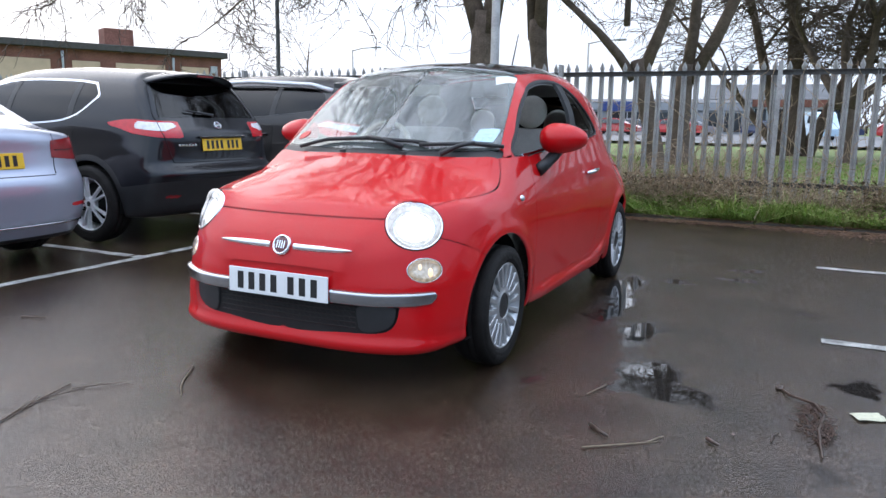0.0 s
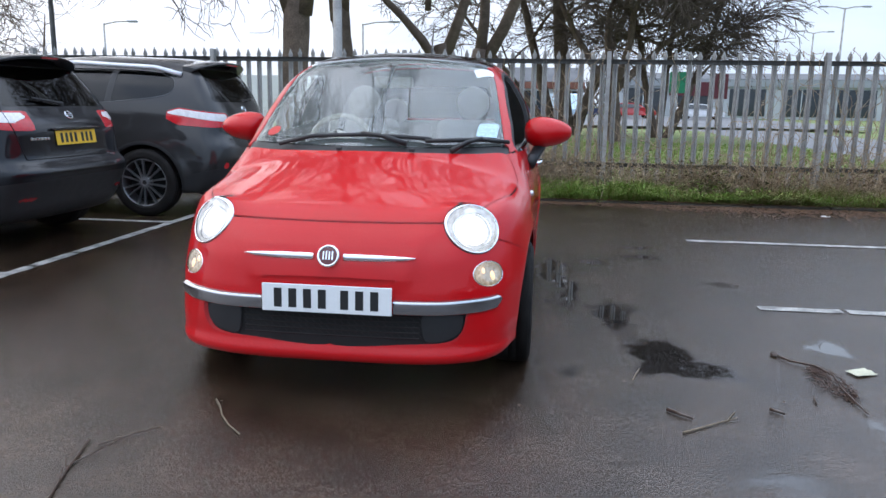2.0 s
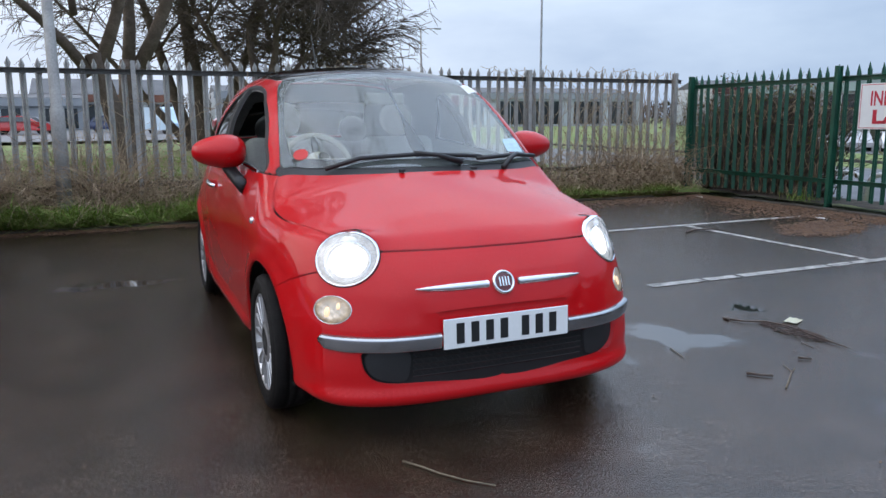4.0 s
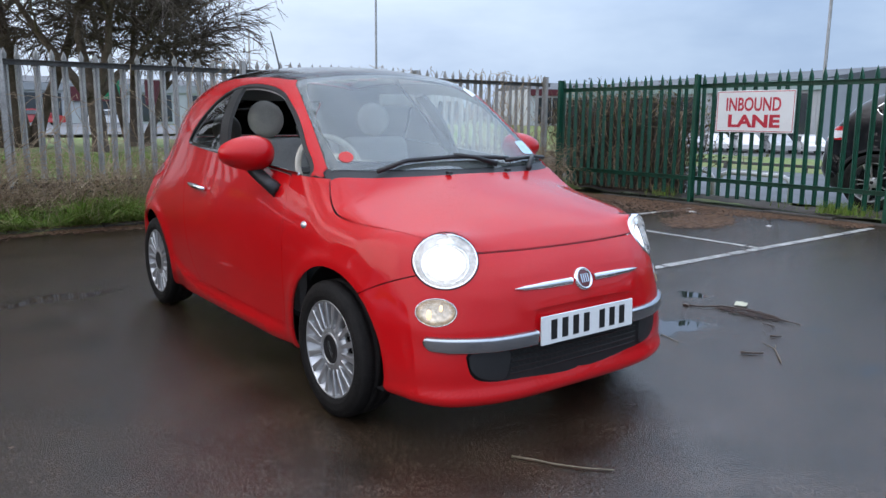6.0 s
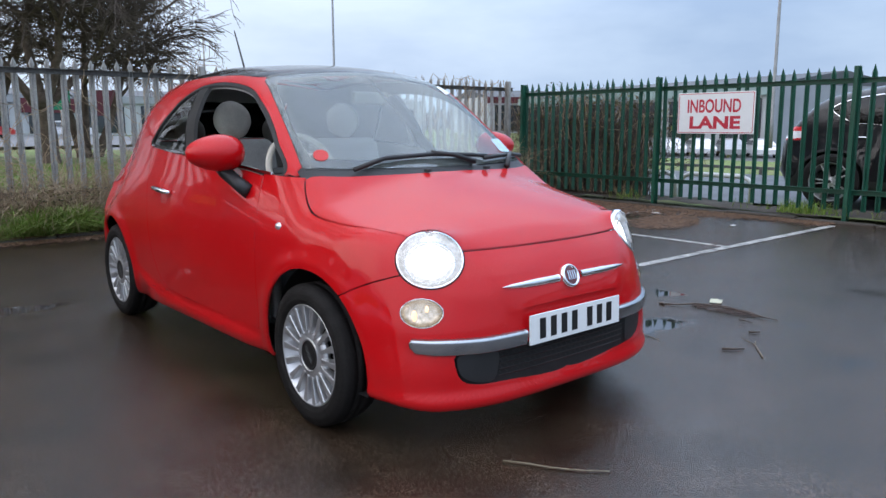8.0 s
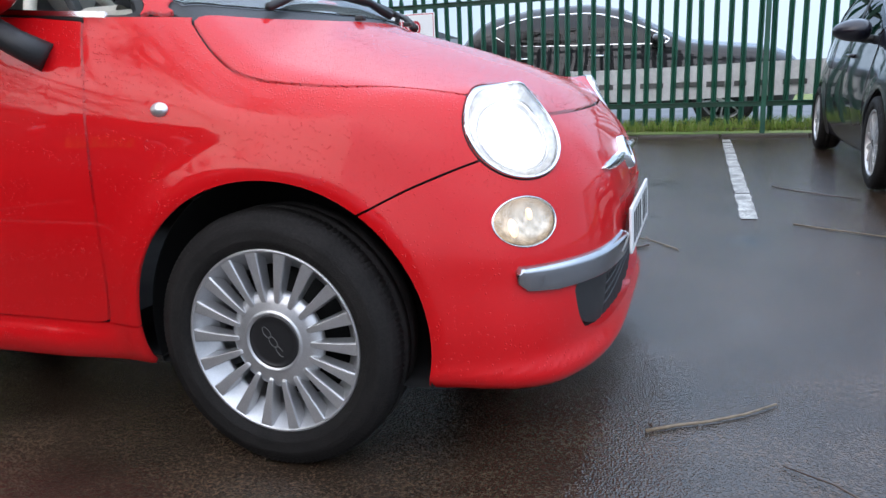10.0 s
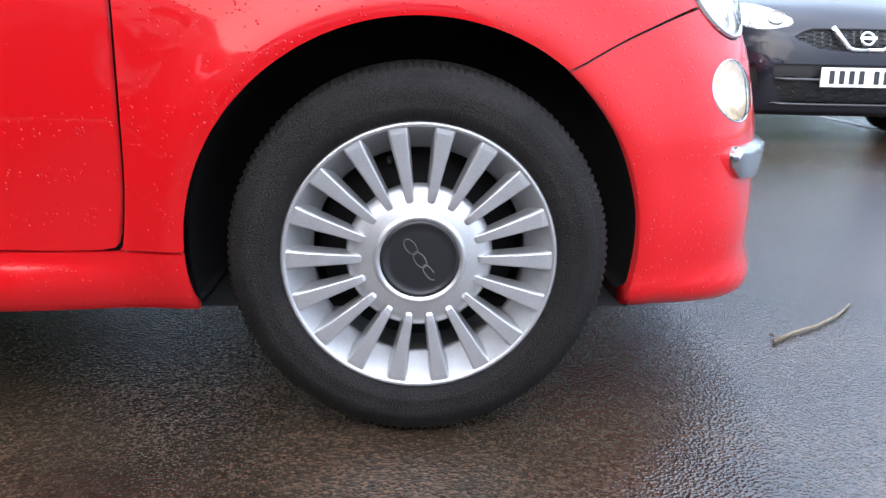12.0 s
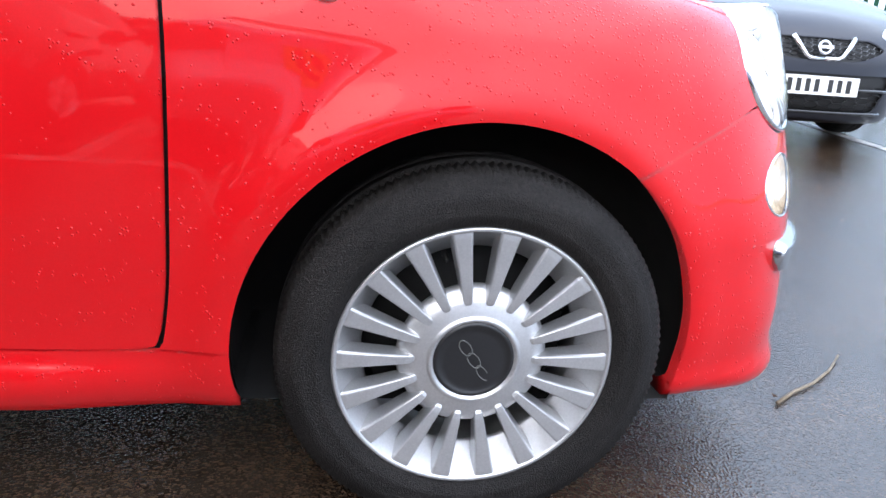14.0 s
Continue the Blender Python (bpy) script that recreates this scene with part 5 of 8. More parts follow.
    # stickers on the glass
    def sticker(name, pts, mat, label):
        poly = outline(pts, True, 3) if len(pts) > 4 else np.array(pts)
        cut_panel(name, [lambda P: sdf(poly, P[:, 0], P[:, 1]), lambda P: 0.9 - P[:, 2]], mat, car, 0, label, depth=0.0, lift=-0.001, pick=lambda P: (P[:, 2] > 0.9) & (P[:, 1] < 1.0))
    sticker("windscreen_sticker", [(0.500, 0.325), (0.600, 0.367), (0.592, 0.272), (0.490, 0.240)], MAT["sticker_blue"], "white and blue printed permit on the windscreen")
    sticker("windscreen_sticker", [(0.433, 0.682), (0.535, 0.765), (0.545, 0.685), (0.46, 0.625)], MAT["plate_white"], "blank white sticker at the top of the windscreen")
    sticker("windscreen_sticker", [(-0.537 + 0.034 * math.cos(t), 0.270 + 0.030 * math.sin(t)) for t in np.arange(8) * math.pi / 4], MAT["sticker_red"], "round red sticker on the windscreen")
    fit_interior(car)


def cushion(x0, x1, y0, y1, z0, z1, bevel):
    bm = box_bm(x0, x1, y0, y1, z0, z1)
    bmesh.ops.bevel(bm, geom=bm.edges[:], offset=bevel, segments=4, affect="EDGES", profile=0.5)
    for f in bm.faces:
        f.smooth = True
    return bm


def fit_interior(car):
    cream, grey = MAT["cream"], MAT["grey_fabric"]
    part("floor_pan", box_bm(-0.66, 0.66, 0.45, 2.5, 0.24, 0.28), MAT["dark"], car)
    dash = cushion(-0.66, 0.66, 0.30, 0.62, 0.62, 0.93, 0.05)
    part("dashboard", dash, MAT["dash"], car)
    part("instrument_hood", cushion(-0.52, -0.20, 0.42, 0.66, 0.88, 1.0, 0.05), cream, car)
    for sd in (-1, 1):
        part("door_card", box_bm(sd * 0.665 - 0.02, sd * 0.665 + 0.02, 0.45, 1.65, 0.32, 0.93, bevel=0.01), MAT["grey_fabric"], car)
        s = part("front_seat", cushion(sd * 0.36 - 0.24, sd * 0.36 + 0.24, 0.98, 1.46, 0.40, 0.56, 0.05), grey, car)
        sb = part("seat_back", cushion(-0.235, 0.235, -0.07, 0.07, 0, 0.60, 0.06), grey, s)
        sb.matrix_basis = pose(sd * 0.36, 1.36, 0.50, -14)
        hr = part("headrest", mesh_of("headrest", *lathe([(0.0005, -0.055), (0.06, -0.053), (0.095, -0.035), (0.107, 0.0), (0.095, 0.035), (0.06, 0.053), (0.0005, 0.055)], 36, "y"), cream, True), None, s, "round cream headrest")
        hr.matrix_basis = pose(sd * 0.36, 1.50, 1.19, -8)
        rs = part("rear_seat", cushion(sd * 0.28 - 0.26, sd * 0.28 + 0.26, 1.85, 2.2, 0.45, 0.62, 0.05), grey, car)
        rb = part("seat_back", cushion(-0.26, 0.26, -0.06, 0.06, 0, 0.50, 0.05), grey, rs)
        rb.matrix_basis = pose(sd * 0.28, 2.18, 0.55, -12)
        rh = part("headrest", mesh_of("headrest", *lathe([(0.0005, -0.045), (0.07, -0.04), (0.10, 0.0), (0.07, 0.04), (0.0005, 0.045)], 32, "y"), grey, True), None, rs)
        rh.matrix_basis = pose(sd * 0.30, 2.26, 1.12, -8)
    # steering wheel
    V, F = [], []
    n, m = 48, 10
    for i in range(n):
        for k in range(m):
            a, b = 2 * math.pi * i / n, 2 * math.pi * k / m
            rr = 0.178 + 0.016 * math.cos(b)
            V.append((rr * math.cos(a), 0.016 * math.sin(b), rr * math.sin(a)))
            F.append((i * m + k, i * m + (k + 1) % m, ((i + 1) % n) * m + (k + 1) % m, ((i + 1) % n) * m + k))
    sw = part("steering_wheel", mesh_of("steering_wheel", V, F, cream, True), None, car, "cream steering wheel")
    sw.matrix_basis = pose(-0.335, 0.78, 0.945, -24)
    part("wheel_boss", mesh_of("wheel_boss", *lathe([(0.0005, 0.03), (0.06, 0.03), (0.075, 0.0), (0.07, -0.05), (0.03, -0.14)], 24, "y"), cream, True), None, sw)
    for a in (0, 180, 270):
        sp = part("wheel_spoke", box_bm(0.05, 0.17, -0.012, 0.012, -0.016, 0.016, bevel=0.005), MAT["dash"], sw)
        sp.matrix_basis = pose(0, 0, 0, 0, a, 0)
    rv = part("rear_view_mirror", box_bm(-0.105, 0.105, 0.66, 0.69, 1.265, 1.325, bevel=0.012), cream, car)


red_car = build_red_car()
fit_red_car(red_car)

# ---- other vehicles ----
def vehicle_skin(c):
    """The skin of a parked vehicle from its curves."""
    top, wide, flank, cabin, tumble, nose, tail = (curve(c[k], s) for k, s in (("top", 0.05), ("wide", 0.12), ("flank", 0.04), ("cabin", 0.1), ("tumble", 0.03), ("nose", 0.04), ("tail", 0.03)))
    wb, wr = c["wb"], c["wr"]

    def fn(x, y, z):
        a = np.abs(x)
        w = wide(y) + flank(z)
        for axle in (0.0, wb):
            r = np.hypot(y - axle, z - wr)
            w = w + c.get("flare", 0.015) * np.exp(-((r - wr - 0.07) / 0.06) ** 2) * (z < wr * 2.6)
        w = smin(w, cabin(y) + tumble(z - c["belt"]), 0.06)
        f = smax(a - w, (z - top(y) + c.get("crown", 0.12) * a * a) * 0.85, c.get("edge", 0.10))
        f = smax(f, nose(z) + c.get("bow", 0.55) * a ** 4 - y, 0.10)
        f = smax(f, y - tail(z) + c.get("tbow", 0.30) * a ** 4, 0.10)
        return smax(f, c["belly"] - z, 0.05)
    return fn


def vehicle(name, label, c, m, mat, res=(180, 100, 40)):
    """A parked vehicle: painted body with door gaps, cladding, dark glass with pillars and trim, wheels."""
    fn = vehicle_skin(c)
    wb, wr = c["wb"], c["wr"]
    P0, Q0 = skin_grid(*res, fn=fn, front=(0.0, -0.15, c["mid"]), rear=(0.0, wb + 0.05, c["mid"]))
    T0 = tris(Q0)
    nrm = lambda P: body_normal(P, fn)
    car = tagged(empty(name, m), label, c.get("cat", "car"))
    dlo = outline(c["dlo"], True, 5)
    lamps = c.get("lamps", [])

    def dlo_v(P):
        return np.where(P[:, 2] > c["belt"] - 0.15, sdf(dlo, P[:, 1], P[:, 2]), 1.0)

    def rear_v(P):
        z0, z1, w0, w1 = c["rear_glass"]
        return np.where(P[:, 1] > wb, np.maximum(np.abs(P[:, 2] - (z0 + z1) / 2) - (z1 - z0) / 2, ax(P) - np.interp(P[:, 2], [z0, z1], [w0, w1])), 1.0)

    def screen_v(P):
        y0, y1, w0, w1 = c["screen"]
        return np.where(P[:, 2] > c["belt"] - 0.1, np.maximum(np.abs(P[:, 1] - (y0 + y1) / 2 - 0.25 * ax(P) ** 2) - (y1 - y0) / 2, ax(P) - np.interp(P[:, 1], [y0, y1], [w0, w1])), 1.0)

    def lamp_v(P):
        s = np.ones(len(P))
        for fnl, *_ in lamps:
            s = np.minimum(s, fnl(P))
        return s

    def arch_v(P, axle, r):
        return np.hypot(P[:, 1] - axle, P[:, 2] - wr) - r

    def piece(nm, fns, mt, parent=car, side=0, lb="", depth=0.012, lift=0.0):
        P, T = P0, T0
        if side:
            P, T = trim(P, T, -side * P[:, 0])
        for g in fns:
            P, T = trim(P, T, g(P))
        return part(nm, panel_mesh(nm, P, T, nrm, mt, depth, lift), None, parent, lb)

    ar = wr + 0.045
    for y in c["seams"]:
        for sd in (-1, 1):
            zs = np.linspace(max(c["clad"], 0.36) + 0.02, c["belt"] + 0.02, 12)
            part("door_gap", mesh_of("door_gap", *tube([skin_side(y + 0.05 * float(np.clip(0.75 - z, -0.3, 0.3)), z, sd, 0.0, fn)[0] for z in zs], 0.0035, 5), MAT["dark"], True), None, car)
    clad = lambda P: np.minimum(P[:, 2] - c["clad"] - c.get("clad_rise", 0.0) * np.clip(P[:, 1] - wb - 0.3, 0, 1), np.minimum(arch_v(P, 0, ar + c.get("lip", 0.0)), arch_v(P, wb, ar + c.get("lip", 0.0))))
    piece("body", [lambda P: -clad(P), lambda P: 0.006 - dlo_v(P), lambda P: 0.004 - rear_v(P), lambda P: 0.004 - screen_v(P), lambda P: 0.002 - lamp_v(P)]
          + [lambda P, h=h: -h(P) for h in c.get("holes", [])], mat)
    piece("cladding", [clad, lambda P: -arch_v(P, 0, ar), lambda P: -arch_v(P, wb, ar)] + [lambda P, h=h: -h(P) for h in c.get("holes", [])] + [lambda P: 0.002 - lamp_v(P)], c.get("clad_mat", MAT["black"]), depth=0.03)
    for sd in (-1, 1):
        piece("side_window", [dlo_v], MAT["tinted"], side=sd, depth=0.0, lift=-0.004)
        piece("window_trim", [lambda P: dlo_v(P) - c.get("trim_w", 0.008), lambda P: -dlo_v(P) - 0.001], c.get("trim", MAT["gloss_black"]), side=sd, depth=0.01, lift=0.003)
        for y in c["pillars"]:
            piece("pillar", [dlo_v, lambda P: np.abs(P[:, 1] - y - 0.10 * (P[:, 2] - c["belt"])) - 0.035], MAT["black"], side=sd, depth=0.004, lift=-0.001)
        for fnl, nm, mt, lb in lamps:
            piece(nm, [fnl], mt, side=sd, lb=lb, depth=0.015, lift=0.005)
        for axle in (0.0, wb):
            wheel(car, (sd * (c["track"] / 2), axle, wr + 0.001), sd, wr, c["rim"], c["tyre"], c["spokes"], "pair", c.get("wheel_mat"), cap=0.035)
            v, f = lathe([(ar + 0.004, 0.03), (ar + 0.004, -0.28), (0.02, -0.28)], 40, "x")
            part("wheel_well", mesh_of("wheel_well", [(sd * (c["track"] / 2 + 0.03 + a), axle + b, max(wr + d, c["belly"] + 0.04)) for a, b, d in v], f, MAT["dark"], True), None, car)
        for y0 in c["seams"][1:3] if c.get("rear_handle") else c["seams"][1:2]:
            hd = [skin_side(y, c["belt"] - 0.10, sd, l, fn)[0] for y, l in ((y0 - 0.28, 0.003), (y0 - 0.24, 0.024), (y0 - 0.12, 0.026), (y0 - 0.08, 0.003))]
            part("door_handle", mesh_of("door_handle", *tube(hd, 0.012, 8), c.get("handle", mat), True), None, car)
        ms = part("door_mirror", mesh_of("mirror_shell", *half_ellipsoid(sd * (c["cabw"] + 0.16), c["mirror_y"], c["belt"] + 0.07, sd * 0.12, 0.11, 0.075, 0.2), mat, True), None, car)
        if sd < 0:
            ms.data.flip_normals()
        part("mirror_arm", mesh_of("mirror_arm", *tube([(sd * (c["cabw"] + 0.12), c["mirror_y"], c["belt"] + 0.02), (sd * (c["cabw"] - 0.02), c["mirror_y"] + 0.02, c["belt"])], 0.03, 8), MAT["black"], True), None, ms)
    piece("rear_window", [rear_v], MAT["tinted"], depth=0.0, lift=-0.004)
    piece("windscreen", [screen_v], MAT["quarter"], depth=0.0, lift=-0.004)
    P, Q = skin_grid(90, 50, 20, fn, (0.0, -0.15, c["mid"]), (0.0, wb + 0.05, c["mid"]))
    T = tris(Q)
    for axle in (0.0, wb):
        P, T = trim(P, T, -arch_v(P, axle, ar - 0.004))
    part("lining", mesh_of("lining", P - nrm(P) * 0.03, T, MAT["dark"], True), None, car)
    return car, piece, fn


MAT["black_car"] = paint("black_paint", (0.008, 0.008, 0.010), 0.3, 0.4, bead=0.15, coat=1.0)
MAT["grey_car"] = paint("dark_grey_paint", (0.030, 0.029, 0.029), 0.3, 0.4, metal=0.3, bead=0.15, coat=1.0)
MAT["silver_car"] = paint("silver_paint", (0.42, 0.45, 0.54), 0.3, 0.4, metal=0.55, bead=0.12)
MAT["navy_car"] = paint("dark_blue_paint", (0.012, 0.013, 0.021), 0.3, 0.4, metal=0.3, bead=0.15, coat=1.0)
MAT["lamp_red"] = material("rear_lamp_red", (0.62, 0.014, 0.022), 0.14, coat=0.6, var=0.2, vscale=20, fine=0.1)
MAT["lamp_dark"] = material("dark_red_reflector", (0.28, 0.008, 0.012), 0.2, coat=0.4, var=0.2, vscale=30, fine=0.1)
MAT["lamp_white"] = material("rear_lamp_clear", (0.86, 0.84, 0.84), 0.14, coat=0.6, var=0.2, vscale=25, fine=0.1)
MAT["hatch_lamp"] = material("headlamp_glass", (0.55, 0.56, 0.58), 0.08, metal=0.8, var=0.5, vscale=22, fine=0.3, fscale=90)
MAT["dark_alloy"] = material("dark_alloy", (0.30, 0.30, 0.31), 0.3, metal=0.8, var=0.15, fine=0.08)

SUV_TUMBLE = [(-0.6, 0.16), (-0.3, 0.08), (-0.1, 0.02), (0.0, 0.0), (0.1, -0.025), (0.2, -0.06), (0.3, -0.10), (0.4, -0.16), (0.5, -0.24), (0.6, -0.33)]


def boards(piece, car, fn, wb, plate_z, plate_mat, badge_z, z_start, wiper=None):
    at, n = skin_front(0.0, plate_z, 0.008, fn, wb, 1.0)
    number_plate(car, at, (0, 1, 0.12), plate_mat)
    at, n = skin_front(0.0, badge_z, 0.008, fn, wb, 1.0)
    b = part("badge", mesh_of("badge_ring", *lathe([(0.030, 0.0), (0.032, -0.006), (0.040, -0.006), (0.042, 0.004)], 28, "y"), MAT["chrome"], True), None, car, "round chrome badge")
    b.matrix_basis = facing(at, n)
    part("badge_bar", box_bm(-0.045, 0.045, -0.008, 0.0, -0.008, 0.008, bevel=0.002), MAT["chrome"], b)


def groove(car, name, pts, r=0.0035, mat=None):
    """A thin dark gap or trim line laid along the skin."""
    return part(name, mesh_of(name, *tube(pts, r, 5), mat or MAT["dark"], True), None, car)


def letters(car, fn, wb, x, z, count):
    """Small chrome bars where a model name stands."""
    for k in range(count):
        at, n = skin_front(x + 0.034 * k, z, 0.003, fn, wb, 1.0)
        b = part("model_badge", box_bm(-0.013, 0.013, -0.002, 0.002, -0.009, 0.009, bevel=0.001), MAT["chrome"], car)
        b.matrix_basis = facing(at, n)


def spoiler(half, y0, y1, z, thick):
    """A roof spoiler: bowed across, thin at its trailing edge, its ends swept forward and down."""
    bm = bmesh.new()
    rows = []
    for i in range(25):
        u = -1 + 2 * i / 24
        e = abs(u) ** 3
        x, zz, back = half * u, z - 0.035 * u * u - 0.05 * e, y1 - 0.16 * e
        rows.append([bm.verts.new(q) for q in ((x, y0, zz), (x, (y0 + back) / 2, zz - 0.006), (x, back - 0.02, zz - 0.020), (x, back, zz - 0.030), (x, back - 0.012, zz - 0.040),
                                               (x, (y0 + back) / 2, zz - 0.02 - thick), (x, y0, zz - 0.02 - thick))])
    for a, b in zip(rows, rows[1:]):
        for k in range(7):
            f = bm.faces.new((a[k], b[k], b[(k + 1) % 7], a[(k + 1) % 7]))
            f.smooth = k != 6
    bm.faces.new(rows[0])
    bm.faces.new(rows[-1][::-1])
    bmesh.ops.recalc_face_normals(bm, faces=bm.faces[:])
    return bm


def crossover():
    wb = 2.646
    lamp = lambda P: np.maximum(np.maximum(np.abs(P[:, 2] - np.interp(P[:, 1], [2.95, 3.45], [1.055, 1.0])) - np.interp(P[:, 1], [2.80, 3.10, 3.45], [0.006, 0.060, 0.070]), 0.46 - ax(P)), 2.80 - P[:, 1])
    white = lambda P: np.maximum(np.maximum(np.maximum(lamp(P) + 0.014, np.abs(P[:, 1] - 3.24) - 0.11), 0.50 - ax(P)), np.interp(P[:, 1], [2.95, 3.45], [1.040, 0.985]) - P[:, 2])
    c = dict(wb=wb, wr=0.345, rim=0.235, tyre=0.215, track=1.56, spokes=5, wheel_mat=MAT["bright_alloy"], belt=1.0, mid=0.72, belly=0.24, clad=0.50, clad_rise=0.14, lip=0.05, cabw=0.80, mirror_y=0.75,
             top=[(-0.95, 0.70), (-0.85, 0.85), (-0.5, 0.97), (0.1, 1.06), (0.3, 1.10), (1.1, 1.50), (1.5, 1.575), (2.1, 1.59), (2.8, 1.555), (3.05, 1.53), (3.13, 1.46), (3.3, 1.16), (3.42, 1.0)],
             wide=[(-0.9, 0.80), (-0.5, 0.87), (0.0, 0.885), (1.3, 0.885), (2.6, 0.90), (3.1, 0.855), (3.45, 0.77)],
             flank=[(0.2, -0.07), (0.3, -0.03), (0.5, 0.0), (0.8, 0.0), (0.95, -0.02), (1.1, -0.05)],
             cabin=[(-0.9, 0.80), (0.5, 0.80), (1.5, 0.835), (2.4, 0.83), (3.1, 0.77), (3.4, 0.72)], tumble=SUV_TUMBLE,
             nose=[(0.2, -0.78), (0.5, -0.9), (0.8, -0.86), (1.1, -0.6)], tail=[(0.2, 3.25), (0.33, 3.38), (0.50, 3.46), (0.60, 3.505), (0.66, 3.515), (0.69, 3.43), (0.80, 3.42), (1.0, 3.41), (1.08, 3.36), (1.3, 3.20), (1.55, 3.02)],
             dlo=[(0.55, 1.03), (0.95, 1.28), (1.3, 1.41), (1.7, 1.445), (2.3, 1.430), (2.55, 1.405), (2.585, 1.395), (2.66, 1.300), (2.645, 1.285), (2.50, 1.165), (2.38, 1.110), (2.2, 1.075), (1.8, 1.050), (1.1, 1.035), (0.75, 1.03)], trim_w=0.014, rear_handle=True, handle=MAT["gloss_black"],
             rear_glass=(1.12, 1.42, 0.62, 0.52), screen=(0.35, 1.10, 0.70, 0.60), seams=[0.62, 1.55, 2.45], pillars=[1.50, 2.35], trim=MAT["chrome"],
             lamps=[(lamp, "rear_light", MAT["lamp_red"], "red rear light cluster")])
    car, piece, fn = vehicle("crossover_car", "black crossover with red rear lights parked in a bay", c, pose(-3.72 - wb, 2.28, 0, 0, 0, -90), MAT["black_car"])
    for sd in (-1, 1):
        piece("lamp_clear", [white], MAT["lamp_white"], car, sd, "clear white section of the rear light", 0.004, 0.008)
        piece("bumper_reflector", [lambda P: np.maximum(np.maximum(np.abs(P[:, 2] - 0.43) - 0.015, np.abs(ax(P) - 0.60) - 0.07), wb - P[:, 1])], MAT["lamp_dark"], car, sd, "red reflector in the bumper", 0.01, 0.004)
    boards(piece, car, fn, wb, 0.875, MAT["plate_yellow"], 1.045, wb)
    # roof spoiler and rear wiper
    part("spoiler", spoiler(0.55, 2.94, 3.25, 1.535, 0.05), MAT["black_car"], car)
    part("brake_light", box_bm(-0.10, 0.10, 3.235, 3.246, 1.486, 1.500), MAT["lamp_dark"], car)
    a, n = skin_front(0.0, 1.13, 0.02, fn, wb, 1.0)
    b2, n = skin_front(0.32, 1.17, 0.02, fn, wb, 1.0)
    part("rear_wiper", mesh_of("rear_wiper", *tube([a, (a + b2) / 2, b2], [0.014, 0.010, 0.006], 6), MAT["black"]), None, car)
    part("tailgate_handle", box_bm(-0.30, 0.30, 3.40, 3.44, 0.935, 0.955, bevel=0.006), MAT["gloss_black"], car)
    for sd in (-1, 1):
        groove(car, "tailgate_gap", [skin_front(sd * np.interp(z, [0.72, 1.0, 1.15, 1.40], [0.58, 0.66, 0.66, 0.56]), z, 0.006 if 0.93 < z < 1.12 else 0.0, fn, wb, 1.0)[0] for z in np.linspace(0.725, 1.40, 16)])
    groove(car, "tailgate_gap", [skin_front(x, 0.725, 0.0, fn, wb, 1.0)[0] for x in np.linspace(-0.58, 0.58, 15)])
    letters(car, fn, wb, 0.34, 0.875, 6)
    return car


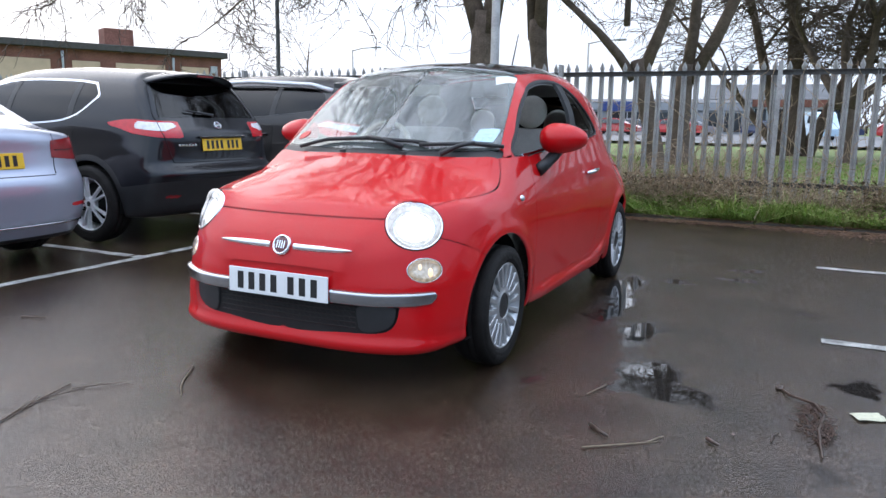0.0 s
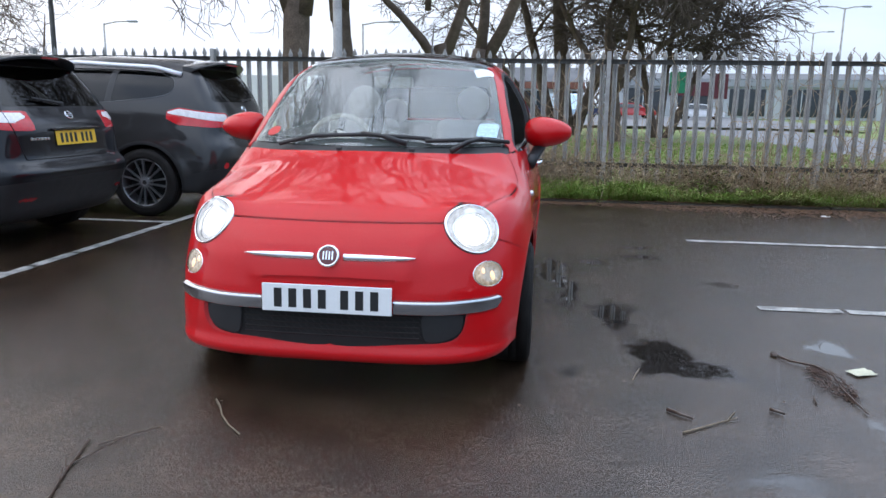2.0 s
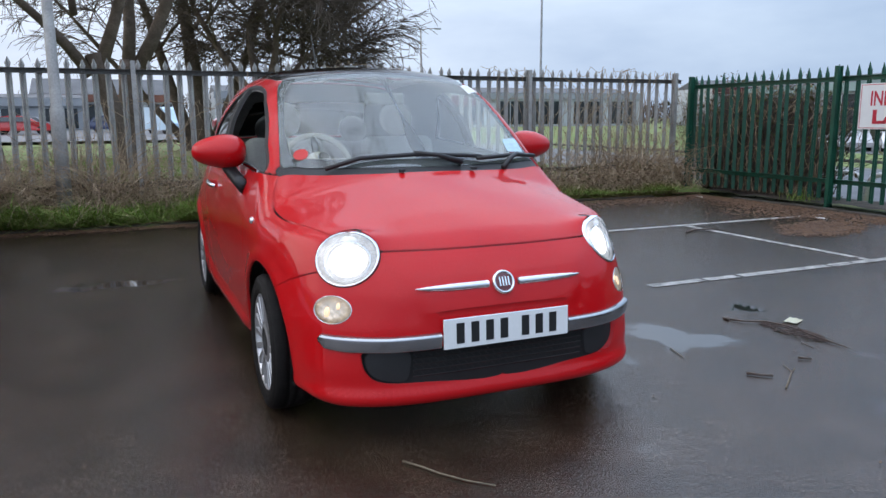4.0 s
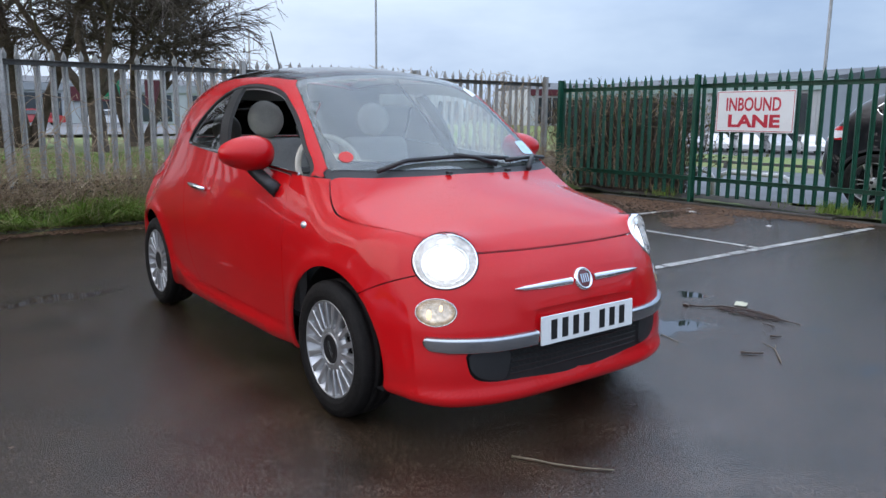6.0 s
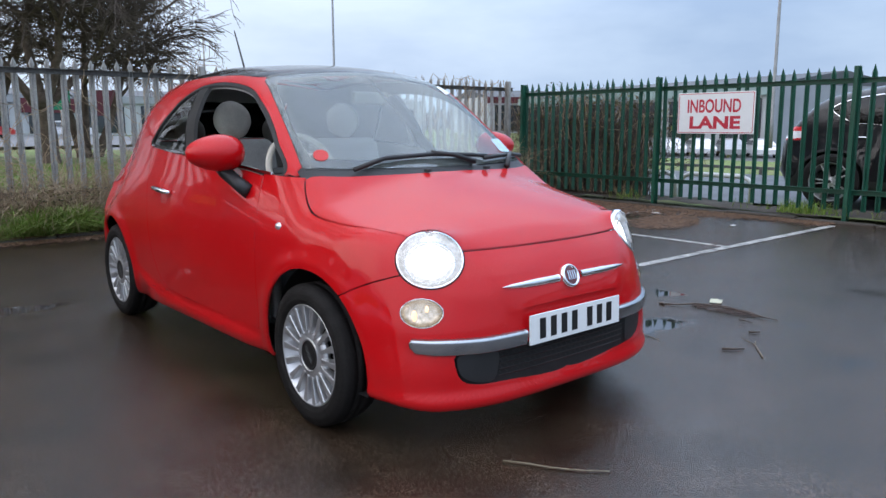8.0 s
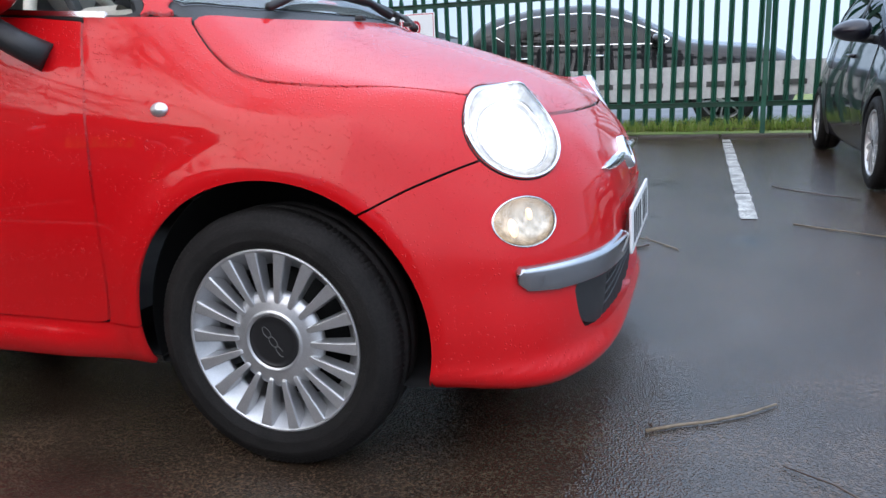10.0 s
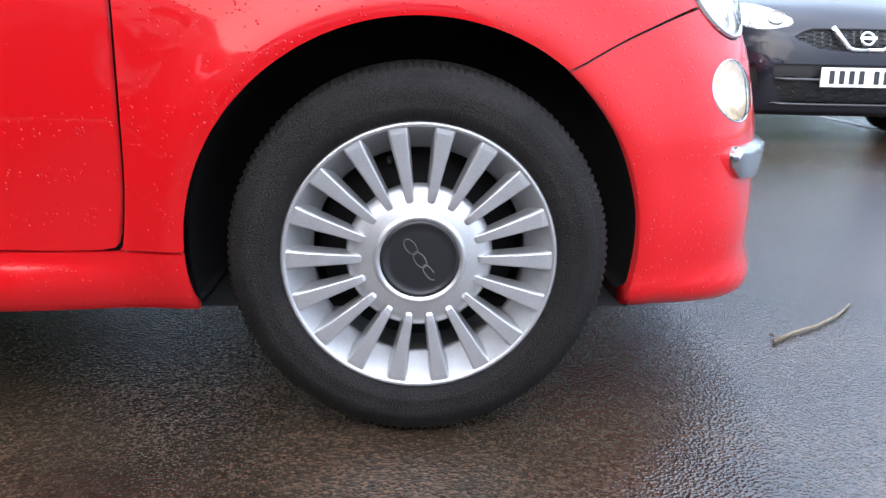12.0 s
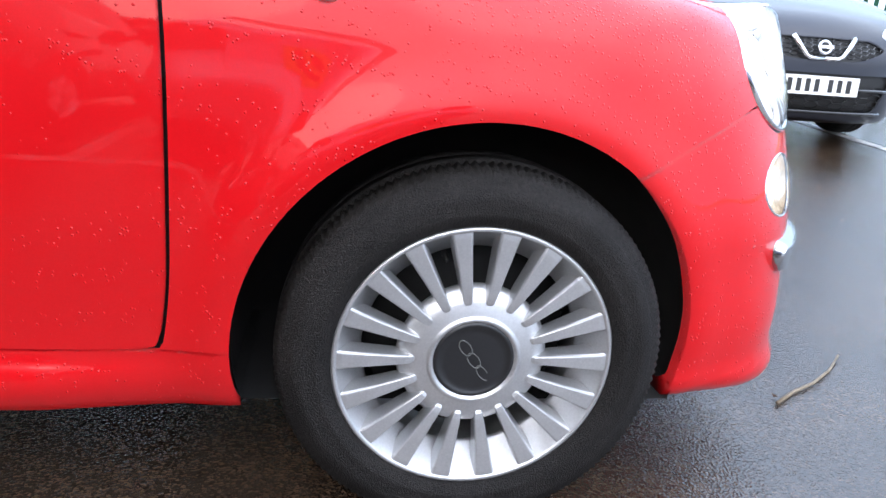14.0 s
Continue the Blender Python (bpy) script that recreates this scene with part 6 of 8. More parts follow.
def long_crossover():
    wb = 2.765
    lamp = lambda P: np.maximum(np.maximum(np.abs(P[:, 2] - np.interp(P[:, 1], [3.02, 3.45, 3.6], [1.03, 0.985, 0.965])) - np.interp(P[:, 1], [2.98, 3.12, 3.45, 3.6], [0.03, 0.085, 0.075, 0.06]), 0.46 - ax(P)), 3.0 - P[:, 1])
    white = lambda P: np.maximum(lamp(P) + 0.012, 1.0 - P[:, 2] - 0.16 * (P[:, 1] - 3.3))
    c = dict(wb=wb, wr=0.345, rim=0.24, tyre=0.215, track=1.55, spokes=7, belt=1.04, mid=0.74, belly=0.24, clad=0.40, clad_rise=0.22, lip=0.035, cabw=0.79, mirror_y=0.75, wheel_mat=MAT["dark_alloy"],
             top=[(-0.9, 0.70), (-0.8, 0.88), (-0.4, 1.0), (0.1, 1.08), (0.3, 1.12), (1.05, 1.53), (1.5, 1.62), (2.2, 1.645), (3.0, 1.62), (3.20, 1.59), (3.3, 1.52), (3.45, 1.28), (3.6, 1.08)],
             wide=[(-0.9, 0.80), (-0.5, 0.86), (0.0, 0.88), (1.3, 0.88), (2.7, 0.89), (3.2, 0.86), (3.6, 0.80)],
             flank=[(0.2, -0.07), (0.3, -0.03), (0.5, 0.0), (0.85, 0.0), (1.0, -0.02), (1.15, -0.05)],
             cabin=[(-0.9, 0.80), (0.5, 0.80), (1.5, 0.83), (2.6, 0.825), (3.2, 0.77), (3.6, 0.70)], tumble=SUV_TUMBLE,
             nose=[(0.2, -0.75), (0.5, -0.87), (0.8, -0.83), (1.1, -0.6)], tail=[(0.2, 3.40), (0.35, 3.58), (0.55, 3.63), (0.72, 3.61), (0.82, 3.55), (1.05, 3.51), (1.25, 3.42), (1.45, 3.30), (1.62, 3.16)],
             dlo=[(0.5, 1.06), (0.9, 1.31), (1.3, 1.45), (1.8, 1.49), (2.6, 1.475), (2.95, 1.43), (3.05, 1.33), (2.93, 1.22), (2.3, 1.15), (1.5, 1.09), (1.0, 1.07)], rear_handle=True,
             rear_glass=(1.17, 1.50, 0.60, 0.50), screen=(0.3, 1.05, 0.70, 0.60), seams=[0.6, 1.55, 2.42], pillars=[1.48, 2.36], lamps=[(lamp, "rear_light", MAT["lamp_red"], "red and clear rear light")])
    car, piece, fn = vehicle("crossover_car", "dark grey crossover with silver roof rails parked in a bay", c, pose(-3.20 - wb, 4.62, 0, 0, 0, -90), MAT["grey_car"])
    for sd in (-1, 1):
        piece("lamp_clear", [white], MAT["lamp_white"], car, sd, "clear upper section of the rear light", 0.004, 0.008)
        piece("bumper_reflector", [lambda P: np.maximum(np.hypot(P[:, 2] - 0.52, ax(P) - 0.66) - 0.035, wb - P[:, 1])], MAT["lamp_red"], car, sd, "round red fog light", 0.01, 0.004)
        pts = [skin_at(sd * 0.62, y, l, fn)[0] for y, l in ((1.10, 0.0), (1.25, 0.05), (2.0, 0.070), (2.85, 0.06), (3.10, 0.0))]
        part("roof_rail", mesh_of("roof_rail", *tube(pts, [0.024, 0.024, 0.024, 0.024, 0.030], 8), MAT["bright_alloy"], True), None, car, "silver roof rail")
    boards(piece, car, fn, wb, 0.90, MAT["plate_yellow"], 1.09, wb)
    part("spoiler", spoiler(0.59, 3.10, 3.40, 1.605, 0.045), MAT["grey_car"], car)
    part("brake_light", box_bm(-0.13, 0.13, 3.378, 3.386, 1.552, 1.572), MAT["lamp_red"], car)
    a, n = skin_front(0.0, 1.17, 0.02, fn, wb, 1.0)
    b2, n = skin_front(-0.34, 1.20, 0.02, fn, wb, 1.0)
    part("rear_wiper", mesh_of("rear_wiper", *tube([a, (a + b2) / 2, b2], [0.014, 0.010, 0.006], 6), MAT["black"]), None, car)
    return car


def saloon():
    wb = 2.968
    lamp = lambda P: np.maximum(np.maximum(np.abs(P[:, 2] - 0.875 - 0.05 * np.clip(3.8 - P[:, 1], 0, 0.5)) - np.interp(ax(P), [0.50, 0.78, 0.86], [0.060, 0.088, 0.070]), 0.50 - ax(P)), 3.50 - P[:, 1] + 0.6 * (P[:, 2] - 0.80))
    c = dict(wb=wb, wr=0.335, rim=0.235, tyre=0.245, track=1.62, spokes=5, belt=0.93, mid=0.62, belly=0.20, clad=0.24, cabw=0.78, mirror_y=0.9, clad_mat=MAT["black"],
             top=[(-0.9, 0.55), (-0.8, 0.70), (-0.3, 0.86), (0.5, 0.96), (0.65, 0.98), (1.5, 1.38), (1.9, 1.46), (2.4, 1.45), (2.9, 1.33), (3.4, 1.10), (3.6, 1.06), (3.85, 1.035), (3.95, 0.93)],
             wide=[(-0.9, 0.80), (-0.4, 0.90), (0.5, 0.92), (2.5, 0.925), (3.3, 0.91), (3.7, 0.86), (3.95, 0.80)],
             flank=[(0.15, -0.06), (0.3, -0.02), (0.5, 0.0), (0.7, 0.0), (0.85, -0.02), (1.0, -0.05)],
             cabin=[(-0.9, 0.82), (0.6, 0.80), (1.8, 0.84), (2.8, 0.82), (3.3, 0.79), (3.9, 0.80)], tumble=SUV_TUMBLE,
             nose=[(0.2, -0.75), (0.5, -0.87), (0.8, -0.80)], tail=[(0.2, 3.78), (0.35, 3.90), (0.55, 3.94), (0.66, 3.93), (0.72, 3.88), (0.9, 3.86), (1.02, 3.89), (1.1, 3.85)],
             dlo=[(0.75, 0.97), (1.2, 1.20), (1.6, 1.33), (2.1, 1.36), (2.6, 1.30), (3.0, 1.15), (3.15, 1.03), (2.6, 1.00), (1.6, 0.98)],
             rear_glass=(1.12, 1.34, 0.58, 0.50), screen=(0.7, 1.45, 0.70, 0.58), seams=[0.75, 1.75, 2.75], pillars=[1.75, 2.75], lamps=[(lamp, "rear_light", MAT["lamp_dark"], "dark red rear light cluster")], edge=0.07)
    car, piece, fn = vehicle("saloon_car", "silver-blue saloon parked in a bay with dark red rear lights", c, pose(-2.95 - 3.92, 0.05, 0, 0, 0, -90), MAT["silver_car"])
    for sd in (-1, 1):
        piece("bumper_reflector", [lambda P: np.maximum(np.maximum(np.abs(P[:, 2] - 0.46) - 0.014, np.abs(ax(P) - 0.74) - 0.12), wb + 0.7 - P[:, 1])], MAT["lamp_red"], car, sd, "thin red reflector in the bumper", 0.01, 0.004)
    # boot lid gap, lamp dividing lines, bumper crease and trim
    for sd in (-1, 1):
        groove(car, "boot_gap", [skin_front(sd * (0.515 + 0.10 * (z - 0.8)), z, 0.0, fn, wb, 1.0)[0] for z in np.linspace(0.70, 1.02, 9)])
        groove(car, "lamp_line", [skin_front(sd * x, 0.868, 0.006, fn, wb, 1.0)[0] for x in np.linspace(0.53, 0.76, 7)])
    groove(car, "bumper_gap", [skin_front(x, 0.690, 0.0, fn, wb, 1.0)[0] for x in np.linspace(-0.50, 0.50, 15)])
    groove(car, "bumper_trim", [skin_front(x, 0.33, 0.0, fn, wb, 1.0)[0] for x in np.linspace(-0.78, 0.78, 25)], 0.009, MAT["bumper_chrome"])
    letters(car, fn, wb, 0.30, 0.955, 4)
    boards(piece, car, fn, wb, 0.80, MAT["plate_yellow"], 0.975, wb)
    return car


UPPER = np.array([(-0.02, 0.668), (0.31, 0.664), (0.36, 0.650), (0.425, 0.612), (0.41, 0.600), (0.28, 0.550), (0.20, 0.538), (-0.02, 0.535)])
LOWER = np.array([(-0.02, 0.462), (0.47, 0.462), (0.515, 0.452), (0.520, 0.425), (0.455, 0.255), (0.43, 0.238), (-0.02, 0.232)])


def small_hatch():
    wb = 2.45
    lamp = lambda P: np.where(P[:, 1] < 0.0, sdf(outline([(0.415, 0.705), (0.46, 0.668), (0.60, 0.655), (0.70, 0.69), (0.72, 0.78), (0.64, 0.80), (0.53, 0.775)]), ax(P), P[:, 2]), 1.0)
    upper = lambda P: np.where(P[:, 1] < -0.2, sdf(UPPER, ax(P), P[:, 2]), 1.0)
    lower = lambda P: np.where(P[:, 1] < -0.2, sdf(LOWER, ax(P), P[:, 2]), 1.0)
    fog = lambda P: np.where(P[:, 1] < -0.2, sdf(outline([(0.595, 0.43), (0.62, 0.45), (0.665, 0.36), (0.69, 0.32), (0.62, 0.32), (0.59, 0.35)]), ax(P), P[:, 2]), 1.0)
    c = dict(wb=wb, wr=0.29, rim=0.205, tyre=0.185, track=1.46, spokes=7, belt=0.93, mid=0.60, belly=0.155, clad=0.165, cabw=0.72, mirror_y=0.62, handle=MAT["navy_car"],
             top=[(-0.80, 0.58), (-0.70, 0.74), (-0.5, 0.84), (-0.2, 0.93), (0.1, 0.99), (0.25, 1.03), (0.95, 1.44), (1.3, 1.50), (1.8, 1.50), (2.4, 1.44), (2.75, 1.32), (3.0, 1.0)],
             wide=[(-0.8, 0.76), (-0.4, 0.80), (0.0, 0.815), (1.2, 0.82), (2.4, 0.82), (2.8, 0.78), (3.05, 0.70)],
             flank=[(0.15, -0.06), (0.3, -0.02), (0.5, 0.0), (0.75, 0.0), (0.88, -0.02), (1.0, -0.05)],
             cabin=[(-0.8, 0.76), (0.4, 0.74), (1.2, 0.77), (2.2, 0.76), (2.9, 0.70)], tumble=SUV_TUMBLE,
             nose=[(0.12, -0.66), (0.20, -0.74), (0.40, -0.775), (0.55, -0.765), (0.68, -0.735), (0.9, -0.6)], tail=[(0.2, 2.95), (0.5, 3.03), (0.8, 2.98), (1.2, 2.85), (1.4, 2.7)],
             dlo=[(0.42, 0.98), (0.8, 1.20), (1.1, 1.34), (1.6, 1.38), (2.1, 1.33), (2.45, 1.20), (2.5, 1.10), (2.1, 1.02), (1.3, 0.98)],
             rear_glass=(1.1, 1.36, 0.55, 0.48), screen=(0.2, 0.95, 0.66, 0.56), seams=[0.40, 1.30, 2.0], pillars=[1.22], bow=0.8,
             lamps=[(lamp, "headlight", MAT["hatch_lamp"], "clear headlight")], holes=[upper, lower, fog])
    car, piece, fn = vehicle("small_hatchback_car", "dark navy small hatchback facing out of its bay, wet paint", c, pose(3.27, -2.66, 0, 0, 0, -90), MAT["navy_car"])
    piece("upper_grille", [upper], MAT["mesh_black"], car, depth=0.0, lift=-0.02)
    piece("lower_grille", [lower], MAT["mesh_black"], car, depth=0.0, lift=-0.025)
    for sd in (-1, 1):
        piece("fog_recess", [fog], MAT["mesh_black"], car, sd, depth=0.0, lift=-0.025)
        piece("fog_trim", [lambda P: fog(P) - 0.012, lambda P: -fog(P) + 0.0], MAT["gloss_black"], car, sd, depth=0.01, lift=0.002)
        pts = [skin_front(sd * x, z, 0.010, fn)[0] for x, z in ((0.0, 0.545), (0.085, 0.545), (0.115, 0.556), (0.165, 0.615), (0.20, 0.664))]
        part("grille_bar", mesh_of("grille_bar", *tube(pts, [0.012, 0.012, 0.013, 0.016, 0.017], 8), MAT["chrome"], True), None, car, "chrome bar across the grille")
        at, n = skin_front(sd * 0.50, 0.715, 0.012, fn)
        lp = part("lamp_bowl", mesh_of("lamp_bowl", *lathe([(0.05, 0.0), (0.045, 0.012), (0.02, 0.02), (0.001, 0.021)], 24, "y"), MAT["reflector"], True), None, car)
        lp.matrix_basis = facing(at, n)
    for zr in (0.232, 0.375):
        pts = [skin_front(x, zr, 0.006, fn)[0] for x in np.linspace(-0.50, 0.50, 17)]
        part("grille_rim", mesh_of("grille_rim", *tube(pts, 0.011, 7), MAT["gloss_black"], True), None, car)
    for region, z0, z1, hw, hh in ((UPPER, 0.555, 0.66, 0.030, 0.013), (LOWER, 0.25, 0.36, 0.055, 0.020)):
        hexes = bmesh.new()
        rows_n = int((z1 - z0) / (2 * hh)) + 1
        for r in range(rows_n):
            for k in range(-9, 10):
                x, z = 1.55 * hw * k, z0 + hh + 2 * hh * r + (hh if k % 2 else 0)
                if sdf(region, np.array([abs(x)]), np.array([z]))[0] > -0.008:
                    continue
                pts = [skin_front(x + hw * math.cos(t), z + hh * 1.1 * math.sin(t), -0.008, fn)[0] for t in np.arange(7) * math.pi / 3]
                v, f = tube(pts, 0.0028, 4)
                vs = [hexes.verts.new(q) for q in v]
                for q in f:
                    hexes.faces.new([vs[i] for i in q])
        part("grille_mesh", hexes, MAT["gloss_black"], car)
    at, n = skin_front(0.0, 0.392, 0.012, fn)
    number_plate(car, at, (0, -1, 0.08), MAT["plate_white"])
    at, n = skin_front(0.0, 0.606, 0.012, fn)
    b = part("badge", mesh_of("badge_ring", *lathe([(0.030, 0.0), (0.032, -0.006), (0.042, -0.006), (0.044, 0.004)], 28, "y"), MAT["chrome"], True), None, car, "round chrome badge")
    b.matrix_basis = facing(at, n)
    part("badge_bar", box_bm(-0.05, 0.05, -0.010, 0.0, -0.009, 0.009, bevel=0.002), MAT["chrome"], b)
    return car


def lane_suv():
    wb = 2.80
    lamp = lambda P: np.maximum(np.maximum(np.abs(P[:, 2] - 1.0) - 0.09, 0.55 - ax(P)), 3.20 - P[:, 1])
    c = dict(wb=wb, wr=0.37, rim=0.255, tyre=0.245, track=1.62, spokes=5, belt=1.05, mid=0.76, belly=0.26, clad=0.40, lip=0.03, cabw=0.82, mirror_y=0.8, trim=MAT["chrome"], handle=MAT["chrome"],
             top=[(-0.95, 0.70), (-0.85, 0.90), (-0.4, 1.04), (0.3, 1.12), (0.5, 1.16), (1.25, 1.58), (1.7, 1.67), (2.4, 1.65), (2.9, 1.56), (3.2, 1.44), (3.5, 1.13)],
             wide=[(-0.9, 0.82), (-0.4, 0.90), (1.3, 0.92), (2.8, 0.93), (3.3, 0.90), (3.6, 0.84)],
             flank=[(0.2, -0.06), (0.3, -0.02), (0.5, 0.0), (0.85, 0.0), (1.0, -0.02), (1.15, -0.05)],
             cabin=[(-0.9, 0.82), (0.6, 0.82), (1.6, 0.86), (2.6, 0.85), (3.3, 0.80)], tumble=SUV_TUMBLE,
             nose=[(0.2, -0.78), (0.5, -0.9), (0.8, -0.86), (1.1, -0.6)], tail=[(0.2, 3.45), (0.5, 3.62), (0.9, 3.58), (1.1, 3.46), (1.4, 3.20), (1.6, 2.98)],
             dlo=[(0.65, 1.10), (1.05, 1.33), (1.5, 1.49), (2.0, 1.52), (2.45, 1.49), (2.75, 1.42), (2.90, 1.33), (2.72, 1.20), (2.45, 1.13), (1.4, 1.10)], rear_handle=True,
             rear_glass=(1.15, 1.48, 0.62, 0.55), screen=(0.5, 1.2, 0.72, 0.62), seams=[0.75, 1.70, 2.65], pillars=[1.65, 2.6], lamps=[(lamp, "rear_light", MAT["lamp_red"], "red rear light")])
    car, piece, fn = vehicle("off_road_car", "large black four-wheel-drive standing on the lane behind the fence", c, pose(9.40, -1.09, 0) @ Matrix.Diagonal((1.03, 1.08, 1.03, 1)), MAT["black_car"], (100, 70, 22))
    for sd in (-1, 1):
        piece("lamp_clear", [lambda P: lamp(P) + 0.02, lambda P: P[:, 2] - 1.03], MAT["lamp_white"], car, sd, "clear section of the rear light", 0.004, 0.008)
    return car


crossover()
long_crossover()
saloon()
small_hatch()
lane_suv()

# ---- trees ----
def prisms(A, B, ra, rb):
    """Three-sided tapered twigs from points A to points B, as verts and faces."""
    A, B, ra, rb = np.asarray(A), np.asarray(B), np.asarray(ra), np.asarray(rb)
    d = B - A
    d = d / np.maximum(np.linalg.norm(d, axis=1, keepdims=True), 1e-6)
    u = np.cross(d, [0.31, 0.77, 0.55])
    u = u / np.maximum(np.linalg.norm(u, axis=1, keepdims=True), 1e-6)
    v = np.cross(d, u)
    V = np.empty((len(A), 6, 3))
    for k in range(3):
        t = 2 * math.pi * k / 3
        o = u * math.cos(t) + v * math.sin(t)
        V[:, k] = A + o * ra[:, None]
        V[:, 3 + k] = B + o * rb[:, None]
    base = np.arange(len(A))[:, None] * 6
    F = np.concatenate([base + np.array(q) for q in ((0, 1, 4, 3), (1, 2, 5, 4), (2, 0, 3, 5))])
    return V.reshape(-1, 3), F


def bend(rnd, p, d, length, n, wander, lift, pull=(0, 0, 0)):
    """A wandering line: n steps from p along d, bent by wander, by lift (upwards) and by a steady pull."""
    pts = [p.copy()]
    d = d.normalized()
    for _ in range(n):
        d = (d + Vector((rnd.gauss(0, wander), rnd.gauss(0, wander), rnd.gauss(0, wander) + lift)) + Vector(pull)).normalized()
        p = p + d * (length / n)
        pts.append(p.copy())
    return pts, d


def tree(at, label, stems, seed, spread=1.0, twigs=1.0, droop=-0.10, fine=1.0, limbs=7, boughs=(), thick=1.4):
    """A bare winter tree: stems from the ground, limbs, boughs, and a haze of fine twigs."""
    rnd = random.Random(seed)
    t = tagged(empty("tree", pose(*at)), label, "tree")
    wood, A, B, ra, rb = [], [], [], [], []

    def twig_run(p, d, length, r, n, wander=0.16, sag=None):
        pts, e = bend(rnd, p, d, length, n, wander, droop if sag is None else sag)
        for i in range(n):
            A.append(pts[i])
            B.append(pts[i + 1])
            ra.append(r * (1 - i / n) + 0.0038 * thick)
            rb.append(r * (1 - (i + 1) / n) + 0.0032 * thick)
        return pts

    for start, lean, height, r, *pull in stems:
        sz = start[2] if len(start) > 2 else -0.1
        if sz == -1:
            # a fork: grows out of the top of the trunk before it
            start, sz = (top.x + start[0], top.y + start[1]), top.z - 0.42
            start = start + (sz,)
        pts, d = bend(rnd, Vector((start[0], start[1], sz)), Vector(lean), height, 9, 0.028 if sz < 0 else 0.10, 0.02 if sz < 0 else 0.0, pull[0] if pull else (0, 0, 0))
        n = len(pts)
        short = height < 4
        if short:
            top = pts[-1].copy()
        rad = [r * (1.25 if i == 0 and sz < 0 else 1.0) * (1 - (0.18 * i / (n - 1) if short else 0.88 * (i / (n - 1)) ** 0.75)) * rnd.uniform(0.93, 1.07) for i in range(n)]
        wood.append(tube(pts, rad, 12))
        for k in range(0 if short else limbs):
            i = min(n - 2, 3 + int((n - 4) * k / max(limbs - 1, 1)))
            a = rnd.uniform(0, 2 * math.pi)
            out = Vector((math.cos(a), math.sin(a), rnd.uniform(0.3, 1.2)))
            L = height * rnd.uniform(0.35, 0.6) * spread
            lp, ld = bend(rnd, pts[i], out, L, 7, 0.13, 0.02)
            lr = rad[i] * rnd.uniform(0.38, 0.55)
            wood.append(tube(lp, [lr * (1 - 0.8 * j / 7) for j in range(8)], 7))
            for q in range(int(9 * twigs)):
                j = rnd.randint(2, 7)
                b = rnd.uniform(0, 2 * math.pi)
                bd = (ld * 0.6 + Vector((math.cos(b), math.sin(b), rnd.uniform(-0.3, 0.6)))).normalized()
                bp = twig_run(lp[j], bd, rnd.uniform(0.9, 2.2) * spread, lr * 0.22 + 0.006, 5)
                for w in range(int(7 * twigs * fine)):
                    m = rnd.randint(1, 5)
                    c = rnd.uniform(0, 2 * math.pi)
                    on = (bp[m] - bp[m - 1]).normalized() * 0.8
                    tp = twig_run(bp[m], on + Vector((math.cos(c), math.sin(c), rnd.uniform(-0.5, 0.4))) * 0.7, rnd.uniform(0.5, 1.2), 0.006, 4)
                    for _ in range(int(3 * fine)):
                        c = rnd.uniform(0, 2 * math.pi)
                        v = rnd.randint(1, 4)
                        twig_run(tp[v], (tp[v] - tp[v - 1]).normalized() + Vector((math.cos(c), math.sin(c), rnd.uniform(-0.6, 0.3))) * 0.7, rnd.uniform(0.25, 0.6), 0.004, 2)
    for start, way, length, r, count in boughs:
        # a long arching bough with pendent twigs
        pts, d = bend(rnd, Vector(start), Vector(way), length, 9, 0.07, -0.015)
        wood.append(tube(pts, [r * (1 - 0.85 * i / 9) for i in range(10)], 7))
        for q in range(count):
            j = 2 + int(7.99 * (q + rnd.random()) / count)
            side = Vector((rnd.gauss(0, 0.6), rnd.gauss(0, 0.6), rnd.uniform(-0.2, 0.25)))
            bp = twig_run(pts[j], d * 0.7 + side, rnd.uniform(1.2, 2.4), 0.015, 7, 0.24, -0.13)
            for w in range(8):
                v = rnd.randint(1, 7)
                tp = twig_run(bp[v], (bp[v] - bp[v - 1]).normalized() + Vector((rnd.gauss(0, 0.65), rnd.gauss(0, 0.65), rnd.uniform(-0.2, 0.3))), rnd.uniform(0.5, 1.2), 0.007, 6, 0.28, -0.06)
                for _ in range(4):
                    v = rnd.randint(1, 6)
                    twig_run(tp[v], (tp[v] - tp[v - 1]).normalized() + Vector((rnd.gauss(0, 0.65), rnd.gauss(0, 0.65), rnd.uniform(-0.2, 0.2))), rnd.uniform(0.25, 0.65), 0.0045, 4, 0.30, 0.0)
    V, F = join(*wood)
    part("trunk", mesh_of("trunk", V, F, MAT["bark"], True), None, t)
    V, F = prisms([tuple(q) for q in A], [tuple(q) for q in B], ra, rb)
    cr = part("crown", mesh_of("crown", V, F.tolist(), MAT["twig"]), None, t)
    return t


